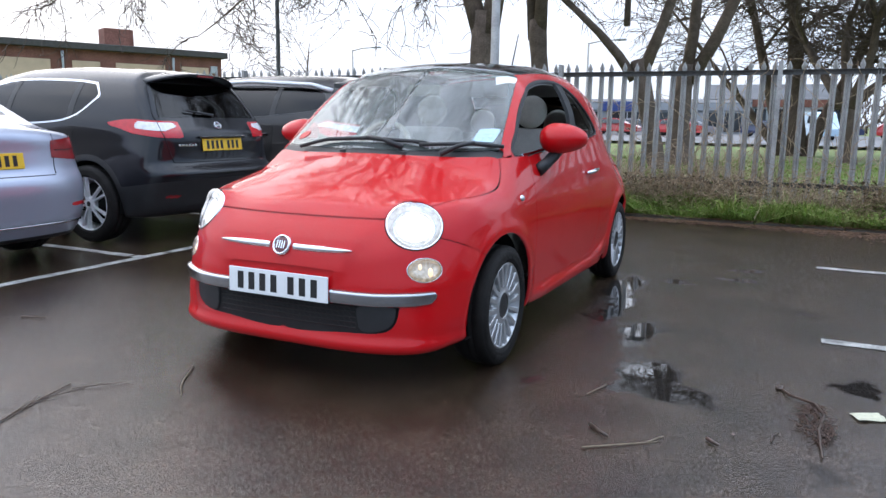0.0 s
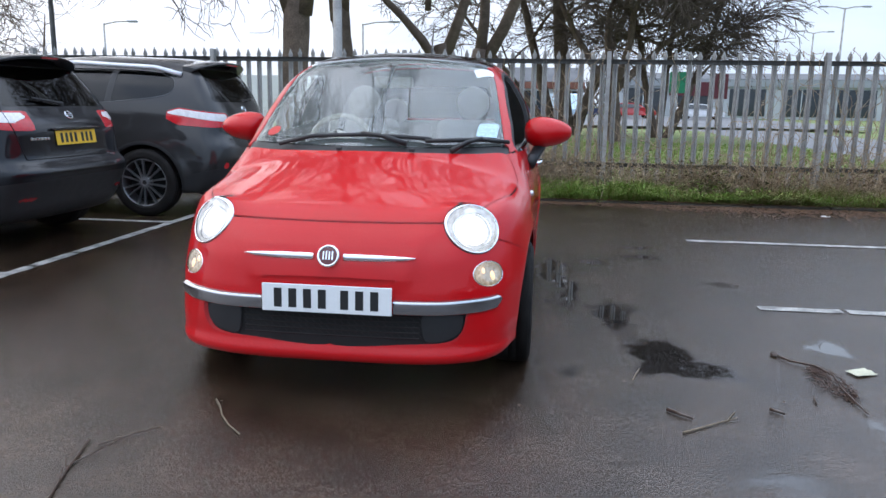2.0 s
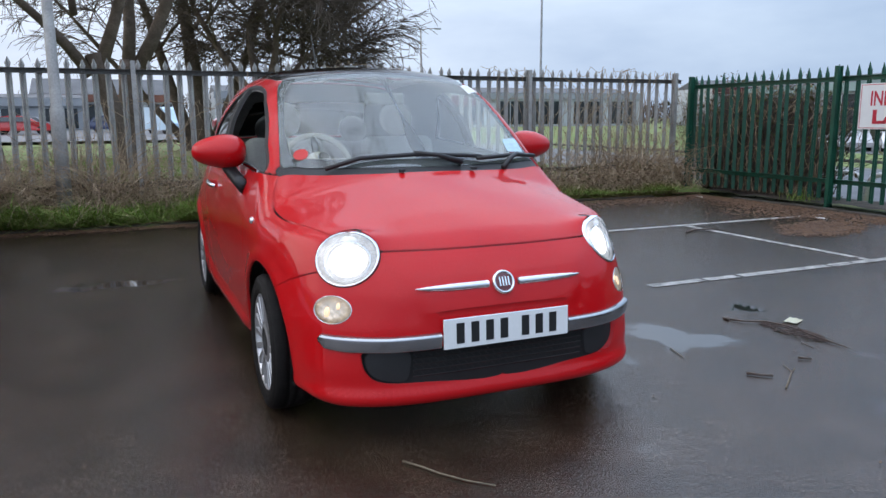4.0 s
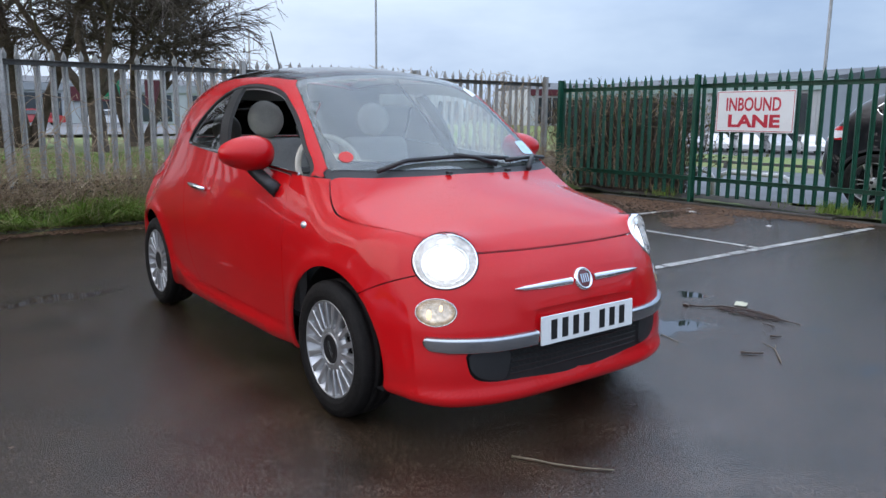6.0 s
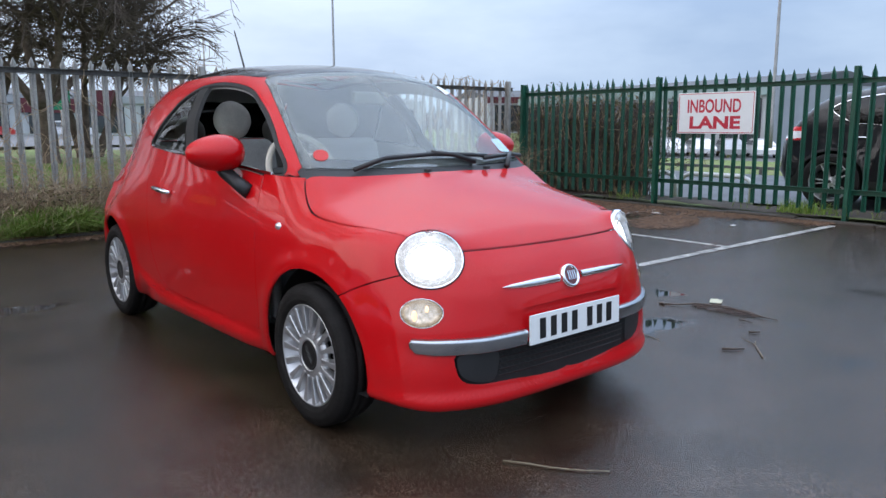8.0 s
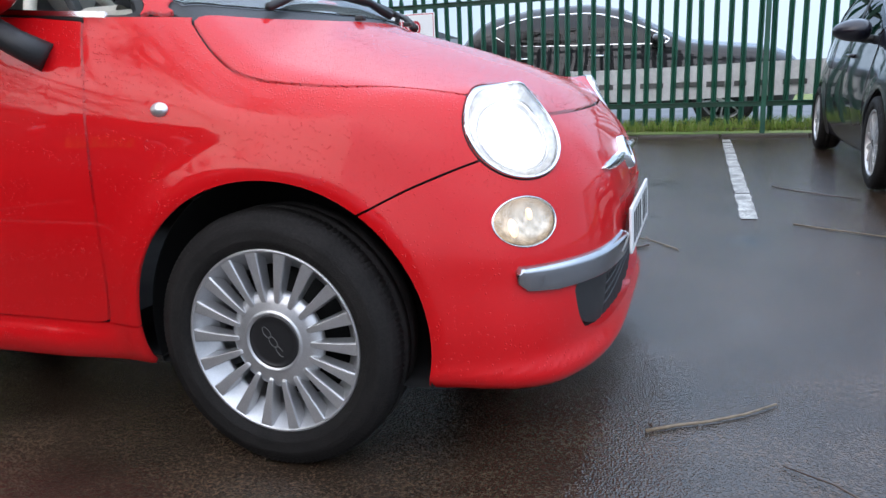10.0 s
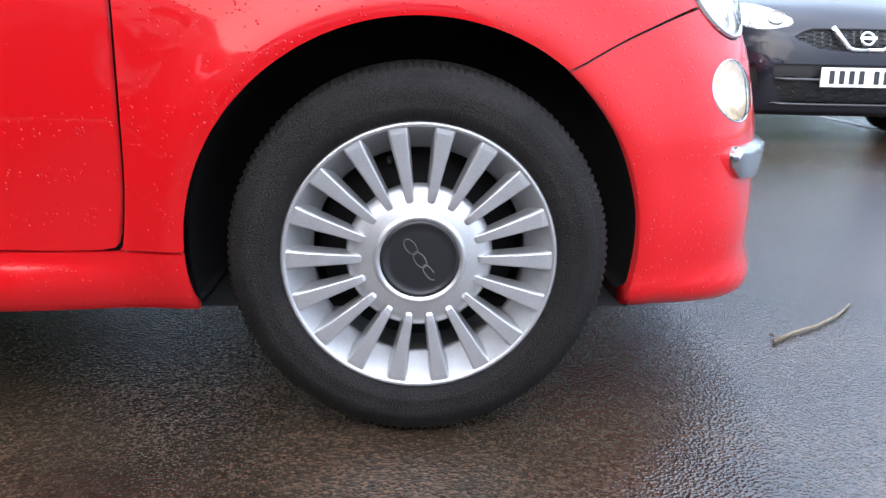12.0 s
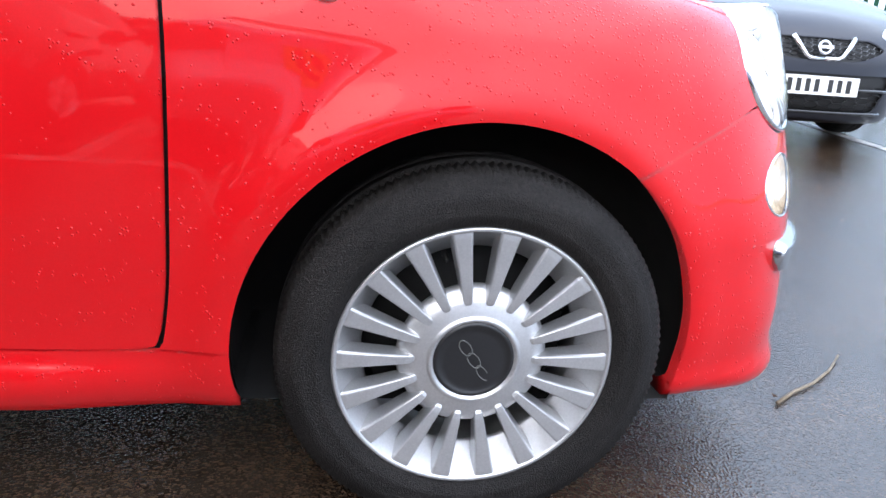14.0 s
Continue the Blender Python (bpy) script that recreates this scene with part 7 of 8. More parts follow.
BARE = "bare winter tree with ridged brown trunk and fine twigs"
tree((-3.95, 10.45, 0), BARE, [((0, 0), (0.0, -0.02, 1), 3.3, 0.27), ((-0.06, 0, -1), (-0.30, 0, 1), 11.0, 0.20), ((0.08, 0, -1), (0.26, -0.1, 1), 11.0, 0.19), ((-0.6, -0.1, 5.2), (-1, -0.2, 0.75), 10.0, 0.13),
                               ((-0.6, 0, 5.6), (-0.7, -0.6, 0.9), 10.0, 0.13), ((0.6, -0.1, 6.2), (0.3, -0.8, 1.0), 8.0, 0.12), ((-0.8, 0, 6.5), (-0.75, 0.1, 1.2), 14.0, 0.14), ((-0.9, 0, 7.0), (-0.85, -0.3, 1.0), 13.0, 0.14)],
     3, 0.75, 1.1, -0.22, 1.2, 6,
     [((-0.5, 0, 4.5), (-1, -0.10, 0.14), 6.5, 0.08, 12), ((-0.5, -0.2, 4.9), (-1, -0.45, 0.12), 7.5, 0.08, 12), ((-2.4, 0, 5.2), (-1, 0.3, 0.0), 7.0, 0.08, 11), ((-3.5, -0.5, 5.2), (-1, -0.05, 0.0), 7.5, 0.08, 11),
      ((-0.4, -0.6, 4.6), (-0.9, -0.5, 0.05), 4.5, 0.06, 9), ((0.3, 0.2, 4.6), (0.7, -0.2, 0.25), 3.0, 0.05, 5),
      ((0.2, -0.6, 8.2), (0.15, -1, 0.30), 8.0, 0.09, 11), ((0.8, -0.4, 7.6), (0.62, -0.85, 0.30), 8.5, 0.09, 11), ((-0.4, -0.6, 8.8), (-0.45, -1, 0.28), 8.0, 0.09, 9), ((0.5, -0.5, 9.4), (0.35, -1, 0.22), 9.0, 0.09, 9)])
tree((-3.42, 13.7, 0), BARE, [((0, 0), (-0.20, -0.02, 1), 3.6, 0.24), ((-0.05, 0, -1), (-0.25, 0, 1), 9.0, 0.18), ((0.06, 0, -1), (0.15, -0.2, 1), 9.0, 0.16), ((-1.4, 0, 5.6), (-0.9, -0.2, 1.0), 8.0, 0.12)], 8, 0.9, 1.1, -0.14, 1.2, 6,
     [((-1.1, 0, 4.4), (-0.9, -0.3, 0.15), 5.5, 0.07, 14), ((0.2, -0.6, 7.5), (0.5, -1, 0.35), 8.0, 0.08, 14)])
tree((-0.98, 14.3, 0), "bare winter tree forking low into long curved limbs", [((0, 0), (-0.14, 0, 1), 2.7, 0.21), ((-0.07, 0, -1), (-0.34, 0, 1.0), 6.0, 0.13, (-0.13, 0, -0.06)), ((0.05, 0, -1), (0.30, 0.1, 1), 10.5, 0.15, (-0.04, 0, 0.03)),
                                                                                                  ((-0.9, 0, 3.3), (-0.1, 0, 1), 6.0, 0.08)], 5, 0.9, 1.3, -0.05, 1.2, 6)
tree((-0.86, 16.6, 0), "bare winter tree forking into a wide vee", [((0, 0), (0.02, 0, 1), 2.7, 0.26), ((-0.04, 0, -1), (0.12, 0, 1), 11.0, 0.17), ((0.06, 0, -1), (0.62, 0, 1), 10.5, 0.19)], 12, 0.9, 1.4, -0.05, 1.3, 7)
tree((1.55, 25.5, 0), "large bare tree with a stout multi-limbed trunk", [((-0.2, 0), (-0.30, 0, 1), 11.5, 0.24), ((0.1, 0), (-0.03, 0, 1), 13.0, 0.38), ((0.35, 0), (0.42, 0, 1), 11.5, 0.24), ((-0.1, 0.1), (-0.75, 0, 1), 8.0, 0.18)],
     21, 1.0, 1.1, -0.05, 1.2, 7, (), 2.0)
tree((3.1, 21.0, 0), "bushy bare tree with a wide dense dome of fine twigs", [((0, 0), (0.0, 0, 1), 2.2, 0.24), ((-0.1, 0, -1), (-0.55, 0.1, 1), 6.5, 0.15), ((0, 0, -1), (-0.1, 0.3, 1), 7.5, 0.16), ((0.05, 0, -1), (0.40, -0.2, 1), 7.0, 0.15),
                                                                          ((0.1, 0, -1), (0.95, 0.1, 0.9), 6.0, 0.14)], 33, 0.85, 1.15, -0.05, 1.3, 8, (), 2.2)
tree((4.9, 24.5, 0), "bushy bare tree with a wide dense dome of fine twigs", [((0, 0), (-0.2, 0, 1), 7.0, 0.18), ((0.3, 0), (0.45, 0, 1), 6.6, 0.18), ((0.1, 0.3), (0.1, 0.2, 1), 8.0, 0.17)], 44, 0.95, 1.15, -0.07, 1.3, 8, (), 2.2)
tree((-34.0, 46.0, 0), "small bare tree beyond the brick building", [((0, 0), (0.05, 0, 1), 7.0, 0.22)], 51, 1.1, 0.9, -0.02, 0.6, 8)


# ---- grass, weeds, litter ----
def blades(name, label, cat, n, where, height, width, mat, seed, lean=0.5, curl=0.3, uneven=0.0):
    """Loose blades: bent three-point strips, one object of stuff; uneven makes taller and shorter clumps."""
    rng = np.random.default_rng(seed)
    P = where(rng, n)
    h = rng.uniform(height[0], height[1], n)
    if uneven:
        h = h * np.array([max(0.3, 1 + uneven * (noise.noise((x * 1.1, y * 1.5, 3.3)) + 0.6 * noise.noise((x * 3.7, y * 3.1, 9.1)))) for x, y, _ in P])
    a = rng.uniform(0, 2 * np.pi, n)
    ln = rng.normal(0, lean, (n, 2))
    w = width * rng.uniform(0.6, 1.3, n)
    sx, sy = np.cos(a) * w / 2, np.sin(a) * w / 2
    V = np.empty((n, 5, 3))
    mid = np.stack([P[:, 0] + ln[:, 0] * h * 0.35, P[:, 1] + ln[:, 1] * h * 0.35, P[:, 2] + h * 0.6], 1)
    tip = np.stack([P[:, 0] + ln[:, 0] * h * (0.9 + curl), P[:, 1] + ln[:, 1] * h * (0.9 + curl), P[:, 2] + h * (1 - curl * np.abs(ln[:, 0]))], 1)
    V[:, 0] = P - np.stack([sx, sy, 0 * sx], 1)
    V[:, 1] = P + np.stack([sx, sy, 0 * sx], 1)
    V[:, 2] = mid + np.stack([sx, sy, 0 * sx], 1) * 0.8
    V[:, 3] = mid - np.stack([sx, sy, 0 * sx], 1) * 0.8
    V[:, 4] = tip
    b = np.arange(n)[:, None] * 5
    F = (b + np.array([0, 1, 2, 3])).tolist() + (b + np.array([3, 2, 4])).tolist()
    ob = new(name, mesh_of(name, V.reshape(-1, 3), F, mat))
    return tagged(ob, label, cat, kind="stuff")


def leaf_material(name, c1, c2, c3):
    m = material(name, c1, 0.6, spec=0.3)
    n, l = m.node_tree.nodes, m.node_tree.links
    g = n.new("ShaderNodeNewGeometry")
    r = n.new("ShaderNodeValToRGB")
    r.color_ramp.elements[0].color, r.color_ramp.elements[1].color = (*c1, 1), (*c3, 1)
    e = r.color_ramp.elements.new(0.5)
    e.color = (*c2, 1)
    l.new(g.outputs["Random Per Island"], r.inputs["Fac"])
    l.new(r.outputs["Color"], n["Principled BSDF"].inputs["Base Color"])
    return m


MAT["grass"] = leaf_material("grass_blades", (0.10, 0.19, 0.02), (0.19, 0.29, 0.045), (0.29, 0.28, 0.10))
MAT["olive_grass"] = leaf_material("olive_grass_blades", (0.10, 0.13, 0.025), (0.18, 0.18, 0.05), (0.27, 0.20, 0.10))
MAT["straw"] = leaf_material("dead_stalks", (0.31, 0.215, 0.14), (0.46, 0.35, 0.225), (0.16, 0.10, 0.07))
MAT["leaf_litter"] = leaf_material("leaf_litter", (0.055, 0.028, 0.016), (0.10, 0.052, 0.026), (0.15, 0.085, 0.045))


def ground_z(P):
    return np.array([0.10 + bank(x, y) for x, y in P])


def strip(x0, x1, y0, y1, clump=0.0):
    def where(rng, n):
        xy = np.stack([rng.uniform(x0, x1, n), rng.uniform(y0, y1, n)], 1)
        if clump:
            keep = np.array([noise.noise((x * 1.4, y * 2.0, 7.7)) for x, y in xy]) + rng.normal(0, 0.25, n)
            order = np.argsort(-keep)[:n // 2]
            xy = np.concatenate([xy[order], xy[order] + rng.normal(0, 0.04, (len(order), 2))])[:n]
            xy[:, 1] = np.clip(xy[:, 1], y0, y1)
        if len(xy) < n:
            xy = np.concatenate([xy, xy[:n - len(xy)]])
        return np.concatenate([xy, ground_z(xy)[:, None] - 0.01], 1)
    return where


def tangle(name, label, n, where, height, mat, seed, r=0.0026):
    """Dead bramble and grass stalks that rise, bow over and lie on one another, one object of stuff."""
    rng = np.random.default_rng(seed)
    P = where(rng, n)
    big = np.array([max(0.25, 1 + 1.5 * noise.noise((x * 0.9, 2.0, 4.1)) + 0.5 * noise.noise((x * 3.3, y * 2.0, 1.1))) for x, y, _ in P])
    d = np.stack([rng.normal(0, 0.55, n), rng.normal(-0.12, 0.40, n), rng.uniform(0.5, 1.2, n)], 1)
    step = rng.uniform(height[0], height[1], n) * big / 4.0
    fall = rng.uniform(0.25, 0.75, n)
    A, B, ra, rb = [], [], [], []
    for k in range(5):
        d = d / np.linalg.norm(d, axis=1, keepdims=True)
        Q = P + d * step[:, None]
        Q[:, 2] = np.maximum(Q[:, 2], 0.10)
        A.append(P), B.append(Q), ra.append(np.full(n, r * (1 - 0.12 * k))), rb.append(np.full(n, r * (1 - 0.12 * (k + 1))))
        d = d + rng.normal(0, 0.22, (n, 3))
        d[:, 2] -= fall * (0.3 + 0.22 * k)
        P = Q
    V, F = prisms(np.concatenate(A), np.concatenate(B), np.concatenate(ra), np.concatenate(rb))
    return tagged(new(name, mesh_of(name, V, F.tolist(), mat)), label, "weeds", kind="stuff")


def leaves(name, label, n, where, size, rise, mat, seed):
    """Small broad leaves held at all angles, each folded along its rib."""
    rng = np.random.default_rng(seed)
    P = where(rng, n)
    P[:, 2] += rng.uniform(0.01, 1.0, n) ** 1.6 * rise
    a = rng.normal(0, 1, (n, 3)) * (1, 1, 0.5)
    a /= np.linalg.norm(a, axis=1, keepdims=True)
    b = np.cross(a, rng.normal(0, 1, (n, 3)))
    b /= np.linalg.norm(b, axis=1, keepdims=True)
    c = np.cross(a, b)
    L = rng.uniform(size[0], size[1], n)[:, None]
    V = np.stack([P - a * L, P + b * L * 0.5 + c * L * 0.18, P + a * L, P - b * L * 0.5 + c * L * 0.18], 1).reshape(-1, 3)
    o = np.arange(n)[:, None] * 4
    F = (o + np.array([0, 1, 2])).tolist() + (o + np.array([0, 2, 3])).tolist()
    return tagged(new(name, mesh_of(name, V, F, mat)), label, "weeds", kind="stuff")


MAT["bramble"] = leaf_material("bramble_leaves", (0.055, 0.060, 0.022), (0.10, 0.062, 0.035), (0.15, 0.16, 0.05))
blades("verge_grass", "lush green grass tufts along the kerb", "grass", 38000, strip(-9, 3.2, 6.02, 6.58, 1), (0.06, 0.23), 0.012, MAT["grass"], 1, 0.9, 0.5, 1.2)
blades("verge_grass", "olive winter grass along the kerb by the corner", "grass", 24000, strip(2.4, 7.0, 6.04, 6.66, 1), (0.05, 0.19), 0.010, MAT["olive_grass"], 12, 0.9, 0.5, 1.2)
blades("kerb_grass", "grass tufts hanging over the kerb stones", "grass", 5200, strip(-9, 7.0, 5.985, 6.07, 1), (0.04, 0.11), 0.010, MAT["grass"], 14, 1.3, 0.6, 1.4)
blades("verge_grass", "thin green grass under and behind the fence", "grass", 20000, strip(-9, 7.2, 6.5, 9.5, 1), (0.05, 0.16), 0.010, MAT["grass"], 2, 0.6)
blades("dead_weeds", "bleached dead grass at the foot of the fence", "weeds", 15000, strip(-9, 7.2, 6.30, 7.05, 1), (0.14, 0.50), 0.007, MAT["straw"], 3, 0.9, 0.5, 1.3)
tangle("dead_weeds", "tangled brown dead bramble stalks along the fence", 6000, strip(-6.5, 7.2, 6.28, 7.0, 1), (0.34, 0.85), MAT["straw"], 31, 0.0042)
leaves("bramble_leaves", "dull green and brown bramble leaves along the fence", 14000, strip(-9, 7.2, 6.22, 7.0, 1), (0.012, 0.034), 0.42, MAT["bramble"], 32)
leaves("verge_weeds", "broad green weed leaves among the kerb grass", 7000, strip(-9, 4.5, 6.03, 6.5, 1), (0.014, 0.036), 0.13, MAT["grass"], 33)
blades("far_grass", "rough lawn grass behind the fence", "grass", 26000, strip(-10, 8.1, 8.5, 20), (0.04, 0.11), 0.020, MAT["grass"], 4, 0.5)


def side_strip(rng, n):
    xy = np.stack([rng.uniform(7.12, 7.5, n), rng.uniform(-6, 5.5, n)], 1)
    k = np.array([noise.noise((0.3, y * 0.9, 1.5)) for x, y in xy])
    xy = xy[np.argsort(-(k + (xy[:, 1] < 2.0) * 0.5 + rng.normal(0, 0.2, n)))[:n // 2]]
    xy = np.concatenate([xy, xy + rng.normal(0, 0.03, xy.shape)])[:n]
    return np.concatenate([xy, np.full((len(xy), 1), 0.06)], 1)


blades("fence_grass", "bright green grass under the green fence", "grass", 9000, side_strip, (0.05, 0.2), 0.007, MAT["grass"], 6, 0.5)


def litter(name, label, n, where, size, mat, seed, z=0.006):
    rng = np.random.default_rng(seed)
    P = where(rng, n)
    a = rng.uniform(0, 2 * np.pi, n)
    s = rng.uniform(size[0], size[1], n)
    V = np.empty((n, 4, 3))
    for k, (u, v) in enumerate(((-1, 0), (0, -0.45), (1, 0), (0, 0.45))):
        V[:, k, 0] = P[:, 0] + s * (u * np.cos(a) - v * np.sin(a))
        V[:, k, 1] = P[:, 1] + s * (u * np.sin(a) + v * np.cos(a))
        V[:, k, 2] = P[:, 2] + z + rng.uniform(0, 0.4, n) * s * (k % 2 == 0)
    F = (np.arange(n)[:, None] * 4 + np.array([0, 1, 2, 3])).tolist()
    return tagged(new(name, mesh_of(name, V.reshape(-1, 3), F, mat)), label, "leaves", kind="stuff")


def gutter(rng, n):
    x = rng.uniform(-6, 7, n)
    y = 5.95 - np.abs(rng.normal(0, 0.13 + 0.24 * np.clip((x - 1.5) / 2.0, 0, 1), n))
    return np.stack([x, y, 0 * x], 1)


def gutter_side(rng, n):
    y = rng.uniform(1.2, 6.0, n)
    x = 6.98 - np.abs(rng.normal(0, 0.16 + 0.48 * np.clip(1 - np.abs(y - 3.7) / 1.7, 0, 1), n))
    # a loose patch washed out over the bay
    out = rng.uniform(0, 1, n) < 0.30
    r, a = np.sqrt(rng.uniform(0, 1, n)) * rng.uniform(0.5, 1.15, n), rng.uniform(0, 2 * np.pi, n)
    x = np.where(out, 5.62 + 0.62 * r * np.cos(a) + 0.25 * r * np.sin(a), x)
    y = np.where(out, 2.62 + 0.42 * r * np.sin(a), y)
    return np.stack([x, y, 0 * x], 1)


litter("leaf_litter", "wet brown leaf litter along the kerb", 15000, gutter, (0.009, 0.030), MAT["leaf_litter"], 8)
litter("leaf_litter", "wet brown leaves lying on the kerb stones", 5200, lambda rng, n: np.stack([rng.uniform(-6, 7, n), rng.uniform(5.96, 6.10, n), np.full(n, 0.030)], 1), (0.009, 0.026), MAT["leaf_litter"], 18)
litter("leaf_litter", "drift of wet brown leaves by the green fence", 13000, gutter_side, (0.010, 0.034), MAT["leaf_litter"], 9)
litter("leaf_litter", "scattered leaf scraps on the tarmac", 260, lambda rng, n: np.stack([rng.uniform(-2.5, 6.5, n), rng.uniform(-2.5, 5.5, n), np.zeros(n)], 1), (0.004, 0.014), MAT["leaf_litter"], 10)


def vine(name, label, spots, seed, r=0.004):
    """Bare creeper stems wandering up and along the fence."""
    rnd = random.Random(seed)
    A, B, ra, rb = [], [], [], []
    for x, y, along, n, z1 in spots:
        for _ in range(n):
            p = Vector((x + rnd.uniform(-0.4, 0.4) * (1 if along == "x" else 0.1), y + rnd.uniform(-0.4, 0.4) * (0.1 if along == "x" else 1), 0.1))
            d = Vector((0, 0, 1))
            for k in range(rnd.randint(14, 34)):
                w = Vector((rnd.gauss(0, 0.4), rnd.gauss(0, 0.06), rnd.gauss(0.12, 0.3))) if along == "x" else Vector((rnd.gauss(0, 0.06), rnd.gauss(0, 0.4), rnd.gauss(0.12, 0.3)))
                d = (d + w).normalized()
                if p.z > z1:
                    d.z = -abs(d.z) * 0.6
                q = p + d * 0.075
                q.y = min(max(q.y, y - 0.09), y + 0.13) if along == "x" else q.y
                q.x = q.x if along == "x" else min(max(q.x, x - 0.09), x + 0.13)
                A.append(tuple(p)), B.append(tuple(q)), ra.append(r), rb.append(r * 0.9)
                p = q
    V, F = prisms(A, B, ra, rb)
    return tagged(new(name, mesh_of(name, V, F.tolist(), MAT["straw"])), label, "creeper", kind="stuff")


vine("creeper", "leafless brown creeper tangled in the steel fence", [(1.15, FENCE_Y, "x", 26, 1.9), (2.3, FENCE_Y, "x", 12, 1.85), (3.3, FENCE_Y, "x", 16, 1.9), (4.4, FENCE_Y, "x", 26, 1.9), (5.2, FENCE_Y, "x", 30, 1.9), (6.0, FENCE_Y, "x", 34, 1.9), (6.8, FENCE_Y, "x", 34, 1.9), (0.2, FENCE_Y, "x", 8, 1.0), (-0.8, FENCE_Y, "x", 10, 1.4)], 3)
vine("creeper", "leafless brown creeper in the corner of the green fence", [(FENCE_X + 0.1, 6.2, "y", 22, 1.7), (FENCE_X + 0.1, 5.3, "y", 26, 1.6), (FENCE_X + 0.1, 4.5, "y", 16, 1.3)], 4)


def corner_shrub():
    """A dense winter shrub grown up behind the corner of the green fence."""
    rng = np.random.default_rng(77)
    n = 900
    P = np.stack([rng.uniform(7.42, 8.05, n), 6.6 - 2.15 * rng.uniform(0, 1, n) ** 1.15, np.full(n, 0.05)], 1)
    d = np.stack([rng.normal(0, 0.22, n), rng.normal(0, 0.30, n), np.ones(n)], 1)
    top = 1.75 - 0.30 * np.clip(5.0 - P[:, 1], 0, 2)
    A, B, ra, rb, tips = [], [], [], [], []
    for k in range(8):
        d = d / np.linalg.norm(d, axis=1, keepdims=True)
        Q = P + d * (top / 8 * rng.uniform(0.7, 1.15, n))[:, None]
        Q[:, 0] = np.clip(Q[:, 0], 7.37, 8.1)
        A.append(P), B.append(Q), ra.append(np.full(n, 0.008 - 0.0008 * k)), rb.append(np.full(n, 0.0072 - 0.0008 * k))
        side = Q + rng.normal(0, 0.10, (n, 3))
        side[:, 0] = np.clip(side[:, 0], 7.36, 8.1)
        A.append(Q), B.append(side), ra.append(np.full(n, 0.003)), rb.append(np.full(n, 0.0018))
        d = d + rng.normal(0, 0.22, (n, 3))
        P = Q
        tips.append(side)
    sh = tagged(empty("shrub"), "dark bare shrub grown behind the corner of the green fence", "shrub")
    V, F = prisms(np.concatenate(A), np.concatenate(B), np.concatenate(ra), np.concatenate(rb))
    tagged(part("stem_thicket", mesh_of("stem_thicket", V, F.tolist(), MAT["twig"]), None, sh), kind="stuff")
    T = np.concatenate(tips)
    m = len(T)
    a, b = rng.normal(0, 0.020, (m, 3)), rng.normal(0, 0.011, (m, 3))
    V = np.stack([T - a, T + b, T + a, T - b], 1).reshape(-1, 3)
    tagged(part("foliage", mesh_of("foliage", V, (np.arange(m)[:, None] * 4 + np.arange(4)).tolist(), MAT["bramble"]), None, sh), kind="stuff")


corner_shrub()


# ---- fallen twigs and scraps on the tarmac ----
def stick(points, r, label, mat=None, side=()):
    s = tagged(empty("twig"), label, "twig", "fallen twigs")
    r = r * 0.75
    pts = [Vector((x, y, r + 0.002 + (z if z else 0))) for x, y, z in points]
    part("stem", mesh_of("stem", *tube([tuple(p) for p in pts], [r * (1 - 0.5 * i / len(pts)) for i in range(len(pts))], 6), mat or MAT["wet_twig"], True), None, s)
    for a, b in side:
        part("side_shoot", mesh_of("side_shoot", *tube([a, ((a[0] + b[0]) / 2 + 0.01, (a[1] + b[1]) / 2, 0.012), b], [r * 0.6, r * 0.5, r * 0.3], 5), mat or MAT["wet_twig"], True), None, s)
    return s


MAT["wet_twig"] = material("wet_twig", (0.075, 0.048, 0.034), 0.4, var=0.3, vscale=30, fine=0.2)
MAT["pale_twig"] = material("pale_twig", (0.19, 0.145, 0.095), 0.7, var=0.3, vscale=30, fine=0.2)
stick([(-0.444, -0.737, 0), (-0.40, -0.80, 0), (-0.36, -0.875, 0), (-0.30, -0.955, 0), (-0.227, -1.027, 0)], 0.006, "slender pale twig lying on the wet tarmac", MAT["pale_twig"])
stick([(-0.60, -1.62, 0), (-0.614, -1.538, 0), (-0.672, -1.36, 0), (-0.70, -1.25, 0), (-0.727, -1.151, 0)], 0.006, "forked brown twig lying on the wet tarmac", None,
      [((-0.675, -1.184, 0.006), (-0.532, -1.015, 0.006)), ((-0.68, -1.33, 0.006), (-0.63, -1.16, 0.008)), ((-0.65, -1.42, 0.006), (-0.72, -1.30, 0.010)), ((-0.62, -1.52, 0.006), (-0.69, -1.36, 0.012))])
stick([(1.37, -0.751, 0), (1.44, -0.70, 0), (1.50, -0.655, 0), (1.56, -0.61, 0), (1.608, -0.52, 0)], 0.0055, "thin pale twig lying on the wet tarmac", MAT["pale_twig"], [((1.56, -0.61, 0.005), (1.60, -0.59, 0.012))])
stick([(1.345, -0.545, 0), (1.39, -0.59, 0), (1.43, -0.62, 0)], 0.010, "short stub of dark bark on the tarmac")
stick([(1.755, -0.475, 0), (1.775, -0.495, 0), (1.80, -0.515, 0)], 0.010, "short stub of dark bark on the tarmac")
stick([(1.295, -0.075, 0), (1.27, -0.15, 0), (1.248, -0.227, 0)], 0.004, "thin straw lying on the wet tarmac", MAT["pale_twig"])


